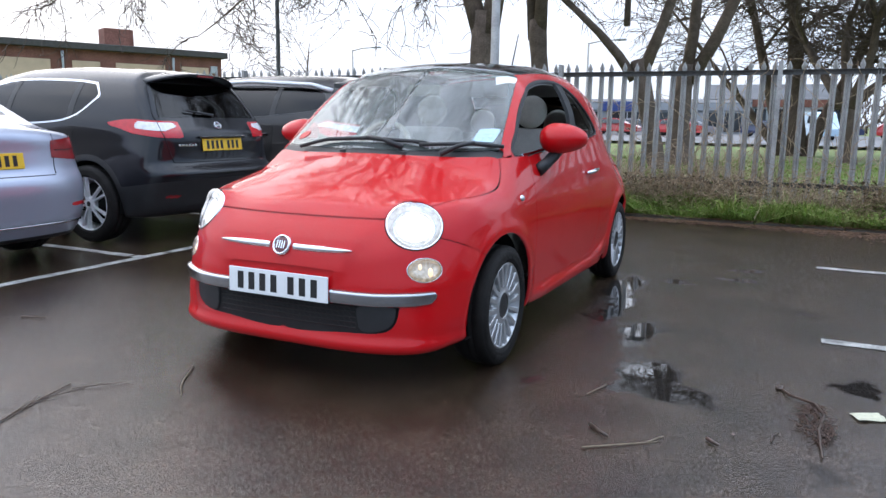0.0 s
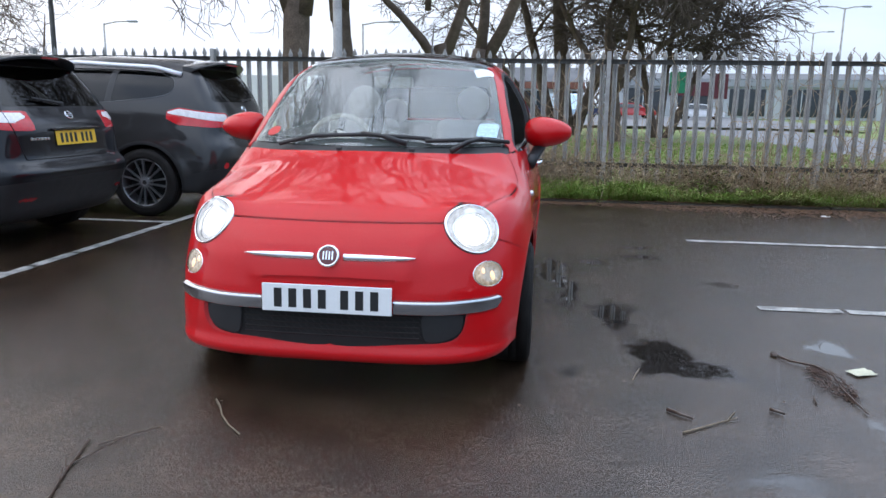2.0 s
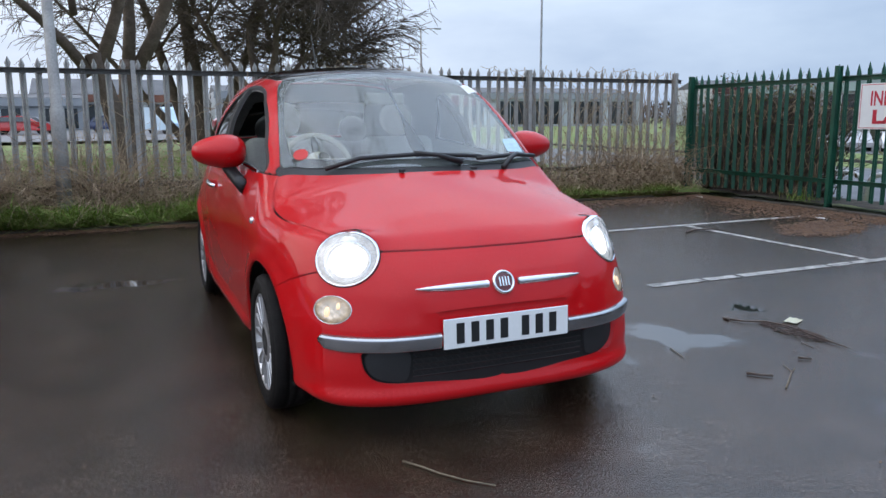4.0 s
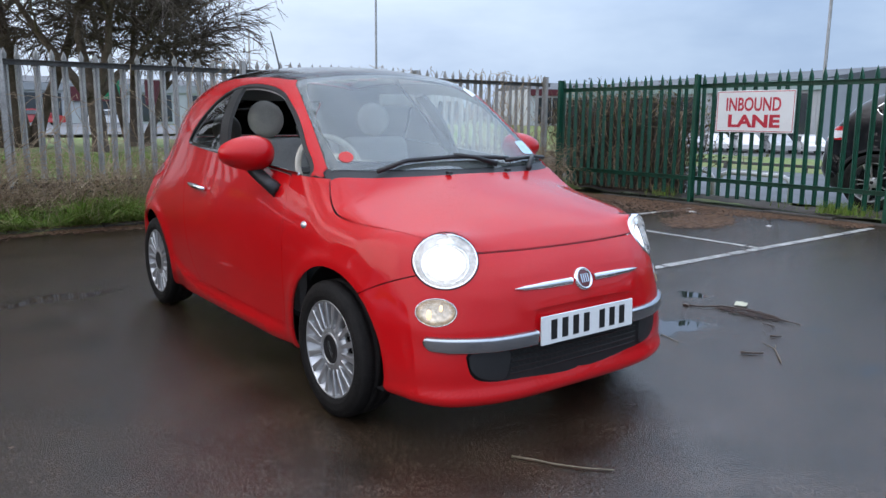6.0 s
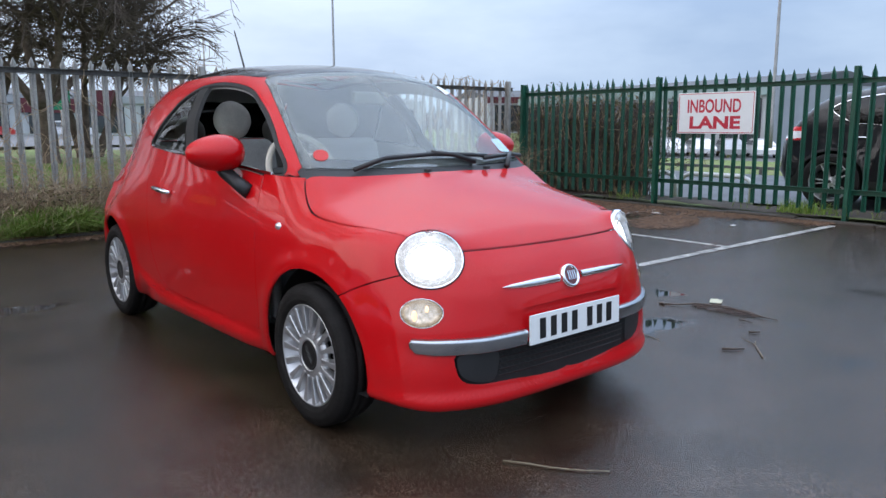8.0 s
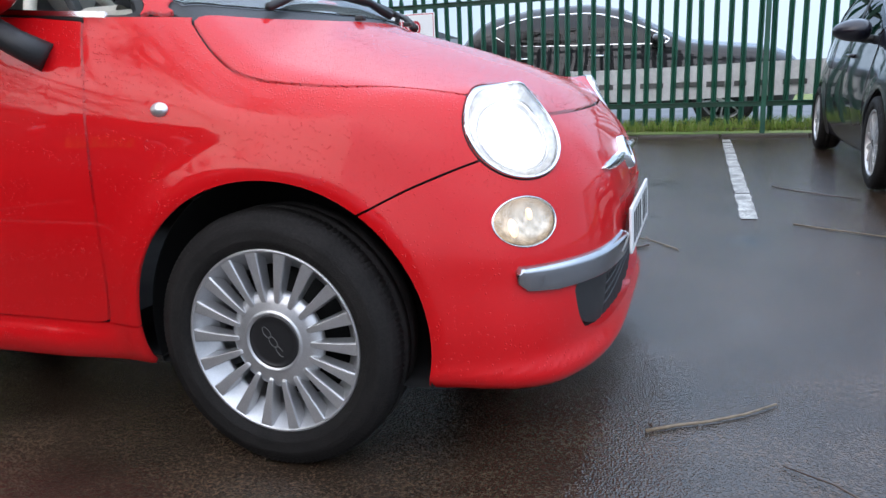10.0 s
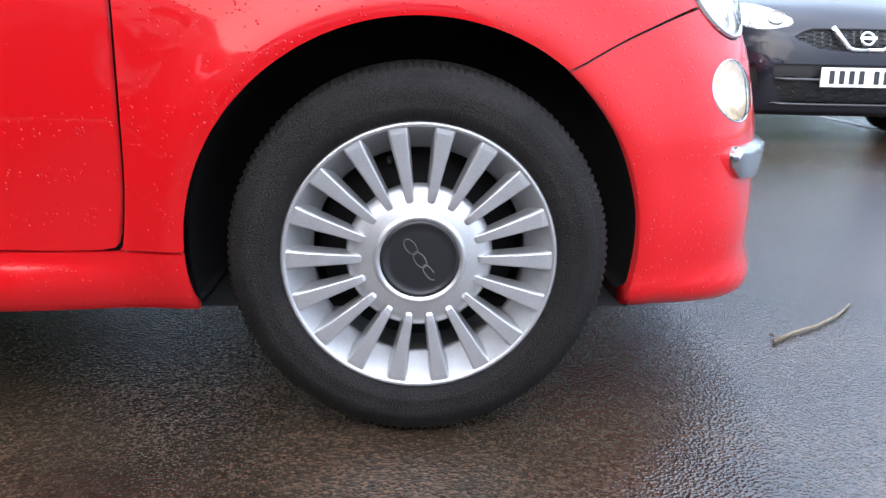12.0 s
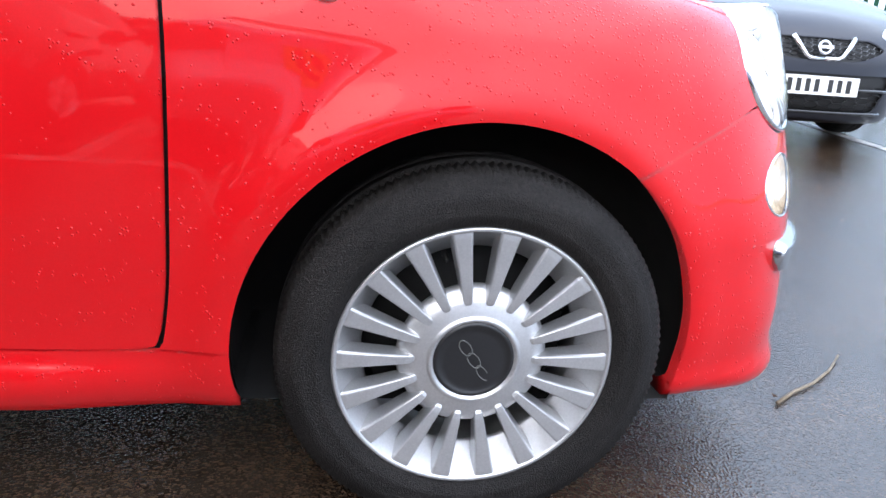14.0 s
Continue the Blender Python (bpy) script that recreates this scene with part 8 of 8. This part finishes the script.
def twig_drift():
    """A spindle-shaped raft of soaked twigs and leaf scraps round one long stem that ends in a lump of bark."""
    rng = np.random.default_rng(9)
    drift = stick([(1.985, 0.215, 0), (2.02, 0.14, 0.004), (2.11, 0.07, 0.010), (2.14, -0.06, 0.014), (2.12, -0.22, 0.012), (2.125, -0.36, 0.004), (2.13, -0.455, 0)], 0.008, "raft of soaked brown twigs and leaf scraps on wet tarmac")
    n = 150
    u = rng.uniform(0, 1, n)
    half = 0.012 + 0.060 * np.sin(np.pi * u) ** 0.8
    cx, cy = np.interp(u, [0, 0.5, 1], [2.11, 2.105, 2.125]), 0.085 - 0.42 * u
    V, F = [], []
    for k in range(n):
        px, py = cx[k] + half[k] * rng.uniform(-1, 1), cy[k]
        a, ln, r = -math.pi / 2 + rng.normal(0, 0.5), rng.uniform(0.015, 0.055), rng.uniform(0.0009, 0.0022)
        z = 0.004 + rng.uniform(0, 0.022) * math.sin(math.pi * u[k])
        d = (math.cos(a) * ln, math.sin(a) * ln)
        v, f = tube([(px - d[0], py - d[1], z), (px + 0.004, py, z + rng.uniform(0, 0.008)), (px + d[0], py + d[1], z)], [r, r, r * 0.6], 4)
        F += [tuple(q + len(V) for q in g) for g in f]
        V += [tuple(p) for p in v]
    tagged(part("twig_raft", mesh_of("twig_raft", V, F, MAT["soaked_twig"]), None, drift), kind="stuff")
    bm = bmesh.new()
    bmesh.ops.create_icosphere(bm, subdivisions=2, radius=1.0)
    for v in bm.verts:
        w = 1 + 0.3 * noise.noise(v.co * 1.7)
        v.co = Vector((1.975 + 0.017 * w * v.co.x, 0.235 + 0.024 * w * v.co.y, max(0.002, 0.010 + 0.012 * w * v.co.z)))
    part("bark_lump", bm, MAT["wet_twig"], drift)


MAT["soaked_twig"] = material("soaked_twig", (0.075, 0.038, 0.024), 0.5, var=0.45, vscale=30, fine=0.3)
twig_drift()
stick([(1.985, -0.295, 0), (1.97, -0.33, 0.004), (1.965, -0.385, 0)], 0.005, "small hooked twig beside the raft of twigs")
stick([(4.08, 2.98, 0), (4.25, 3.04, 0.01), (4.42, 3.02, 0.008), (4.60, 3.06, 0)], 0.016, "crooked dark branch lying on the wet tarmac", None, [((4.25, 3.04, 0.014), (4.36, 3.14, 0.012))])
stick([(3.30, -1.29, 0), (3.1, -1.42, 0), (2.95, -1.58, 0), (2.82, -1.72, 0)], 0.006, "long thin twig lying near the bay line")
stick([(2.02, -1.29, 0), (1.92, -1.42, 0), (1.82, -1.58, 0), (1.74, -1.70, 0)], 0.006, "long thin twig lying near the bay line", MAT["pale_twig"])
stick([(-1.9, -0.55, 0), (-1.82, -0.52, 0), (-1.76, -0.50, 0)], 0.005, "small scrap of twig on the tarmac")


def scrap(x, y, w, d, turn, label, mat, name="paper_scrap"):
    bm = bmesh.new()
    bmesh.ops.create_grid(bm, x_segments=4, y_segments=4, size=0.5)
    for v in bm.verts:
        v.co = (v.co.x * w, v.co.y * d, 0.010 + 0.008 * noise.noise((v.co.x * 6 + x, v.co.y * 6 + y, 1)))
    r = bmesh.ops.solidify(bm, geom=bm.faces[:], thickness=0.0015)
    ob = part(name, bm, mat)
    ob.matrix_basis = pose(x, y, 0, 0, 0, turn)
    return tagged(ob, label, "litter")


MAT["paper"] = material("wet_paper", (0.56, 0.55, 0.40), 0.6, var=0.15, vscale=12, fine=0.1)
MAT["card"] = material("white_litter", (0.70, 0.70, 0.68), 0.5, var=0.15, vscale=12, fine=0.1)
scrap(2.30, 0.04, 0.115, 0.075, 25, "small cream paper card lying on wet tarmac", MAT["paper"])
scrap(4.0, 5.35, 0.10, 0.07, 40, "crumpled white paper scrap on the tarmac", MAT["card"])
scrap(5.6, 6.15, 0.22, 0.12, 10, "white plastic litter on the grass verge", MAT["card"], "plastic_litter")
scrap(6.75, 5.7, 0.22, 0.10, 80, "white litter among the leaves by the kerb", MAT["card"], "plastic_litter")
scrap(6.3, 3.2, 0.16, 0.08, 60, "white litter among the leaves by the kerb", MAT["card"], "plastic_litter")
scrap(5.9, 1.9, 0.08, 0.05, 10, "torn white scrap beside the bay line", MAT["card"])

# ---- behind the fences ----
MAT["mast"] = material("grey_mast", (0.24, 0.245, 0.25), 0.6, metal=0.3, var=0.2, fine=0.1)
MAT["road"] = material("grey_road", (0.085, 0.085, 0.088), 0.45, var=0.3, vscale=1.5, fine=0.2, fscale=40)
MAT["brick"] = material("red_brick", (0.24, 0.10, 0.07), 0.85, var=0.35, vscale=1.2, fine=0.3, fscale=18, bump=0.3, bscale=30)
MAT["board"] = material("tan_board", (0.62, 0.46, 0.31), 0.75, var=0.15, vscale=2, fine=0.08)
MAT["felt"] = material("roof_felt", (0.075, 0.068, 0.062), 0.8, var=0.2, fine=0.1)
MAT["clad_grey"] = material("grey_cladding", (0.30, 0.32, 0.34), 0.5, var=0.12, vscale=0.6, fine=0.05)
MAT["clad_white"] = material("pale_cladding", (0.46, 0.48, 0.50), 0.5, var=0.12, vscale=0.6, fine=0.05)
MAT["clad_teal"] = material("teal_cladding", (0.20, 0.28, 0.28), 0.5, var=0.12, vscale=0.6, fine=0.05)
MAT["roof_sheet"] = material("dark_roof_sheet", (0.085, 0.09, 0.098), 0.6, var=0.2, vscale=0.4, fine=0.06)
MAT["shop_blue"] = material("blue_fascia", (0.03, 0.06, 0.22), 0.4, var=0.2, fine=0.08)
MAT["shop_green"] = material("green_sign", (0.01, 0.20, 0.09), 0.4, var=0.2, fine=0.08)
MAT["shop_red"] = material("maroon_fascia", (0.10, 0.012, 0.02), 0.4, var=0.2, fine=0.08)
MAT["shop_purple"] = material("purple_board", (0.10, 0.07, 0.20), 0.5, var=0.2, fine=0.08)
MAT["shop_glass"] = material("dark_shop_glass", (0.025, 0.03, 0.035), 0.1, coat=0.5, var=0.2, fine=0.1)


def slab(name, x0, x1, y0, y1, z, mat, label, cat):
    return sheet(name, x0, x1, y0, y1, z, mat, label, cat)


slab("lane_road", 8.35, 14.4, -40, 39.5, 0.02, MAT["road"], "grey wet lane running behind the green fence", "road")
slab("estate_road", -70, 19, 40, 46, 0.135, MAT["road"], "grey road across the far side of the lawn", "road")
slab("far_car_park", 44, 100, -30, 52, -1.45, MAT["road"], "grey car park of the trading estate", "tarmac")
slab("near_car_park", -60, 22, 46.2, 90, 0.12, MAT["road"], "grey shop car park beyond the road", "tarmac")


def brick_hall():
    """Single-storey flat-roofed brick block with boarded windows."""
    h = tagged(empty("brick_building", pose(-25.4, 27.3, 0, 0, 0, math.degrees(math.atan2(-9.0, -4.1)))), "single-storey red brick building with boarded-up windows and flat roof", "building")
    part("wall", box_bm(0, 26, -10, 0, 0, 4.05), MAT["brick"], h)
    part("roof", box_bm(-0.25, 26.2, -10.2, 0.28, 4.05, 4.35, bevel=0.03), MAT["felt"], h)
    part("chimney", box_bm(3.6, 5.0, -3.2, -2.2, 4.35, 5.35, bevel=0.03), MAT["brick"], h)
    for x0, x1 in ((0.7, 2.1), (2.9, 5.2), (5.9, 7.1), (8.0, 10.6), (11.4, 13.2), (14.2, 16.8), (18, 20.5)):
        b = part("boarded_window", box_bm(x0, x1, 0.0, 0.05, 2.2, 3.55, bevel=0.01), MAT["board"], h, "window covered with tan board")
        part("sill", box_bm(x0 - 0.06, x1 + 0.06, 0.0, 0.12, 2.1, 2.19), MAT["kerb"], b)
    for x in (2.5, 7.5, 13.7):
        part("downpipe", mesh_of("downpipe", *tube([(x, 0.08, 0), (x, 0.08, 3.4), (x, 0.08, 3.95)], [0.05, 0.05, 0.07], 8), MAT["clad_white"], True), None, h)
    part("alarm_box", box_bm(0.25, 0.6, 0.0, 0.1, 3.3, 3.65, bevel=0.02), MAT["clad_white"], h)
    return h


brick_hall()


def shed(label, x, y, turn, length, depth, eaves, ridge, wall, fascia, bays, sign=None, name="trading_unit"):
    """A trading-estate unit: ribbed walls, fascia band, shopfront bays, low pitched roof."""
    s = tagged(empty(name, pose(x, y, -1.45 if 60 < x < 70 else 0, 0, 0, turn)), label, "building")
    part("wall", box_bm(0, length, 0, depth, 0, eaves), wall, s)
    V = [(0, -0.3, eaves), (length, -0.3, eaves), (length, depth, eaves), (0, depth, eaves), (0, depth / 2, ridge), (length, depth / 2, ridge)]
    part("roof", mesh_of("roof", V, [(0, 1, 5, 4), (2, 3, 4, 5), (0, 4, 3), (1, 2, 5), (0, 3, 2, 1)], MAT["roof_sheet"]), None, s)
    part("fascia", box_bm(-0.1, length + 0.1, -0.32, -0.02, eaves - 0.9, eaves - 0.05, bevel=0.02), fascia, s)
    rib = bmesh.new()
    for k in range(int(length / 0.8)):
        box(rib, 0.8 * k + 0.3, 0.8 * k + 0.36, -0.04, 0.0, 0.2, eaves - 0.95)
    tagged(part("wall_ribs", rib, wall, s), kind="stuff")
    step = length / bays
    for k in range(bays):
        w = part("shop_window", box_bm(k * step + step * 0.16, (k + 1) * step - step * 0.16, -0.07, -0.042, 0.3, eaves - 1.15), MAT["shop_glass"], s)
        part("frame", box_bm(k * step + step * 0.49, k * step + step * 0.51, -0.10, -0.07, 0.3, eaves - 1.15), MAT["clad_white"], w)
    for q in sign or ():
        part("sign_board", box_bm(q[0], q[1], -0.42, -0.325, q[2], q[3], bevel=0.02), q[4], s)
    return s


shed("long grey trading unit with pale walls and green-tinted band", 67.9, 65.2, -103.6, 38.5, 18, 5.9, 7.2, MAT["clad_grey"], MAT["clad_teal"], 6)
shed("long white and grey retail unit behind the trees", 10, 92, -4, 60, 16, 4.6, 5.6, MAT["clad_white"], MAT["clad_grey"], 10, [(6, 12, 2.6, 4.2, MAT["shop_red"]), (30, 34, 2.8, 4.2, MAT["shop_red"])])
shed("low grey retail unit with one dark blue shop sign", -48, 88, 2, 44, 14, 3.6, 4.2, MAT["clad_grey"], MAT["clad_grey"], 8, [(27, 31, 2.55, 3.7, MAT["shop_blue"])])
shed("pale low retail unit with a maroon fascia", 70.5, 74, -20, 40, 14, 5.0, 6.2, MAT["clad_white"], MAT["shop_red"], 6, [(10, 14, 2.0, 4.0, MAT["shop_purple"])])
shed("small pale house-like unit beyond the road", -10, 96, 0, 16, 10, 4.2, 6.2, MAT["clad_white"], MAT["brick"], 4)


def sign_post(x, y, z, w, h, mat, label):
    s = tagged(empty("totem_sign", pose(x, y, 0)), label, "sign")
    part("pole", mesh_of("pole", *tube([(0, 0, 0), (0, 0, z)], 0.06, 8), MAT["galv"], True), None, s)
    part("board", box_bm(-w / 2, w / 2, -0.06, -0.01, z - h / 2, z + h / 2, bevel=0.01), mat, s)


sign_post(8.5, 42, 2.6, 0.9, 1.2, MAT["shop_green"], "green sign board on a pole beyond the lawn")
sign_post(10.8, 42, 2.4, 1.0, 1.4, MAT["shop_red"], "dark maroon sign board on a pole beyond the lawn")


def column(name, x, y, height, label, heads, r=0.09, arm=1.1, mat=None, turn=0.0):
    """A lamp column with no, one or two lantern arms."""
    c = tagged(empty(name, pose(x, y, 0, 0, 0, turn)), label, "street lamp")
    mat = mat or MAT["galv"]
    part("column", mesh_of("column", *tube([(0, 0, 0), (0, 0, 1.3), (0, 0, 1.35), (0, 0, height)], [r * 1.35, r * 1.3, r, r * 0.62], 10), mat, True), None, c)
    for s in heads:
        a = part("arm", mesh_of("arm", *tube([(0, 0, height - 0.05), (s * arm * 0.5, 0, height + 0.08), (s * arm, 0, height + 0.1)], 0.035, 6), mat, True), None, c)
        part("lantern", box_bm(min(s * arm, s * (arm + 0.55)), max(s * arm, s * (arm + 0.55)), -0.11, 0.11, height + 0.05, height + 0.15, bevel=0.03), MAT["clad_grey"], a)
    return c


column("lamp_column", -1.86, 6.35, 9.0, "galvanised steel lamp column beside the fence", (1,), 0.060)
column("lamp_column", -8.6, 10.4, 10.0, "dark slim lamp column behind the fence", (), 0.05, mat=MAT["rail"])
column("street_lamp", 20.4, 51.0, 7.8, "twin-headed street lamp beyond the lawn", (-1, 1))
column("street_lamp", 23.5, 66.0, 7.6, "twin-headed street lamp far beyond the lawn", (-1, 1))
column("street_lamp", 22.2, 36.4, 14.0, "tall slim lamp mast beyond the fence", (), 0.075, mat=MAT["mast"])
column("street_lamp", 33.5, 15.2, 14.0, "tall slim lamp mast by the trading unit", (), 0.085, mat=MAT["mast"])
column("street_lamp", -8.6, 36.0, 5.2, "single-armed street lamp across the lawn", (1,), 0.07, 1.4)
column("street_lamp", -23.0, 36.0, 5.2, "single-armed street lamp across the lawn", (1,), 0.07, 1.4)


def hoop(x, y0, y1):
    """A low tubular hoop rail beside the lane."""
    pts = [(x, y0, 0.0), (x, y0, 0.28), (x, y0 + 0.05, 0.37), (x, y0 + 0.16, 0.41), (x, y1 - 0.16, 0.41), (x, y1 - 0.05, 0.37), (x, y1, 0.28), (x, y1, 0.0)]
    ob = new("hoop_barrier", mesh_of("hoop_barrier", *tube(pts, 0.035, 10), MAT["card"], True))
    return tagged(ob, "white tubular hoop barrier beside the lane", "barrier", "hoop barriers")


hoop(8.15, 4.12, 5.19)
hoop(8.15, 2.88, 4.03)


def guard_rail(x, y0, y1):
    """A knee-low dark rail along the far edge of the lane."""
    g = tagged(empty("guard_rail", pose(x, y0, 0)), "low dark metal rail along the far edge of the lane", "barrier")
    part("rail", box_bm(-0.03, 0.03, 0, y1 - y0, 0.12, 0.19, bevel=0.01), MAT["rail"], g)
    for k in range(int((y1 - y0) / 2) + 1):
        part("post", box_bm(-0.04, 0.04, 2 * k - 0.04, 2 * k + 0.04, -0.02, 0.17), MAT["rail"], g)


guard_rail(14.6, 2.0, 24.0)


def banner():
    """White plastic banner behind the green fence; its writing is plain bars."""
    b = tagged(empty("banner", pose(FENCE_X + 0.075, -1.0, 0.62, 0, 0, -90)), "white plastic banner with dark lettering tied behind the fence", "banner")
    V, F = [], []
    n = 60
    for i in range(n + 1):
        x = -1.75 + 3.5 * i / n
        for z in (-0.19, 0.19):
            V.append((x, 0.012 * math.sin(x * 41), z + 0.02 * math.sin(x * 1.3)))
    for i in range(n):
        F.append((2 * i, 2 * i + 2, 2 * i + 3, 2 * i + 1))
    me = mesh_of("sheet", V, F, MAT["card"], True)
    part("sheet", me, None, b)
    rnd = random.Random(4)
    x = -1.6
    while x < 1.5:
        w = rnd.uniform(0.10, 0.28)
        part("lettering_bar", box_bm(x, x + w, -0.020, -0.0145, -0.06, 0.0), MAT["rail"], b)
        x += w + rnd.uniform(0.08, 0.16)


banner()


def far_car(x, y, turn, color, label, van=False, z=0.12):
    """A far parked car: low-detail but whole, with glass band, lamps and wheels."""
    key = ("van" if van else "car")
    c = tagged(empty("parked_van" if van else "parked_car", pose(x, y, z, 0, 0, turn)), label, key)
    mat = material("far_paint", color, 0.3, coat=0.8, var=0.05, fine=0.02)
    prof = [(-2.1, 0.3), (-2.15, 0.65), (-1.9, 0.85), (-1.1, 0.98), (-0.45, 1.38), (0.6, 1.48), (1.5, 1.35), (2.0, 0.98), (2.1, 0.6), (2.05, 0.3)]
    if van:
        prof = [(-2.4, 0.3), (-2.45, 0.8), (-2.1, 1.15), (-1.5, 1.9), (-1.2, 2.05), (2.3, 2.05), (2.4, 1.9), (2.4, 0.3)]
    V, F = [], []
    for w in (-1, 1):
        for yy, z in prof:
            V.append((w * (0.86 if z < 1.0 or van else 0.68), yy, z))
    n = len(prof)
    F.append(tuple(range(n))[::-1])
    F.append(tuple(range(n, 2 * n)))
    for k in range(n):
        j = (k + 1) % n
        F.append((k, j, n + j, n + k))
    part("body", mesh_of("body", V, F, mat), None, c)
    glass_z = (1.2, 1.75) if van else (0.99, 1.34)
    for w in (-1, 1):
        y0, y1 = (-1.75, -0.9) if van else (-0.7, 1.45)
        V = [(w * (0.885 if van else 0.87), y0 - (0.0 if van else 0.15), glass_z[0]), (w * (0.885 if van else 0.87), y1 + 0.2, glass_z[0]), (w * (0.87 if van else 0.72), y1, glass_z[1]), (w * (0.87 if van else 0.72), y0 + 0.35, glass_z[1])]
        part("side_window", mesh_of("side_window", V, [(0, 1, 2, 3) if w > 0 else (3, 2, 1, 0)], MAT["shop_glass"]), None, c)
        for yy in (-1.35, 1.3):
            part("wheel", mesh_of("wheel", *place(lathe([(0.02, 0.04), (0.2, 0.04), (0.31, 0.03), (0.31, -0.16)], 18, "x"), pose(w * 0.80, yy, 0.31) @ Matrix.Diagonal((w, 1, 1, 1))), MAT["rubber"], True), None, c)
    return c


rnd_far = random.Random(17)
COLORS = [((0.7, 0.7, 0.72), "white"), ((0.35, 0.36, 0.38), "silver"), ((0.45, 0.02, 0.02), "red"), ((0.03, 0.04, 0.10), "dark blue"), ((0.02, 0.02, 0.022), "black"), ((0.25, 0.26, 0.28), "grey")]
for k in range(9):
    col, nm = COLORS[0 if k not in (3, 7) else 1]
    x, y = 50.0 + 0.74 * k, 45.0 - 2.25 * k
    far_car(x, y, -48 + rnd_far.uniform(-3, 3), col, "%s car parked by the trading unit" % nm, z=-1.45)
for k in range(10):
    col, nm = COLORS[rnd_far.randrange(6)]
    far_car(-34 + 5.4 * k + rnd_far.uniform(-0.8, 0.8), 70 + rnd_far.uniform(-1, 1), 90 + rnd_far.uniform(-4, 4), col, "%s car parked beyond the lawn" % nm)
far_car(-13.5, 64.5, 90, (0.45, 0.02, 0.02), "red car on the road beyond the lawn")
far_car(-8.0, 65, 90, (0.5, 0.02, 0.02), "red car on the road beyond the lawn")
far_car(2.5, 60.5, 20, (0.55, 0.72, 0.85), "pale blue van beyond the lawn", True)
far_car(57.5, 22.5, -60, (0.72, 0.73, 0.74), "white van parked by the trading unit", True, -1.45)


far_car(-9.5, 26.0, 80, (0.72, 0.73, 0.74), "white van beyond the trees", True)


def far_hedge():
    """A ragged winter hedge and far tree line along the estate."""
    rng = np.random.default_rng(5)
    A, B, ra, rb = [], [], [], []
    for _ in range(9000):
        x, y = rng.uniform(-90, 110), 100 + rng.uniform(0, 12)
        top = 3.0 + 2.6 * noise.noise((x * 0.07, 1.0, 0.2)) + rng.uniform(-0.5, 1.2)
        z = rng.uniform(0, max(0.6, top - 0.8))
        A.append((x, y, z)), B.append((x + rng.normal(0, 0.5), y + rng.normal(0, 0.5), z + rng.uniform(0.5, 1.4))), ra.append(0.09), rb.append(0.03)
    V, F = prisms(A, B, ra, rb)
    tagged(new("far_hedge", mesh_of("far_hedge", V, F.tolist(), MAT["twig"])), "distant bare hedge and tree line", "hedge", kind="stuff")


far_hedge()
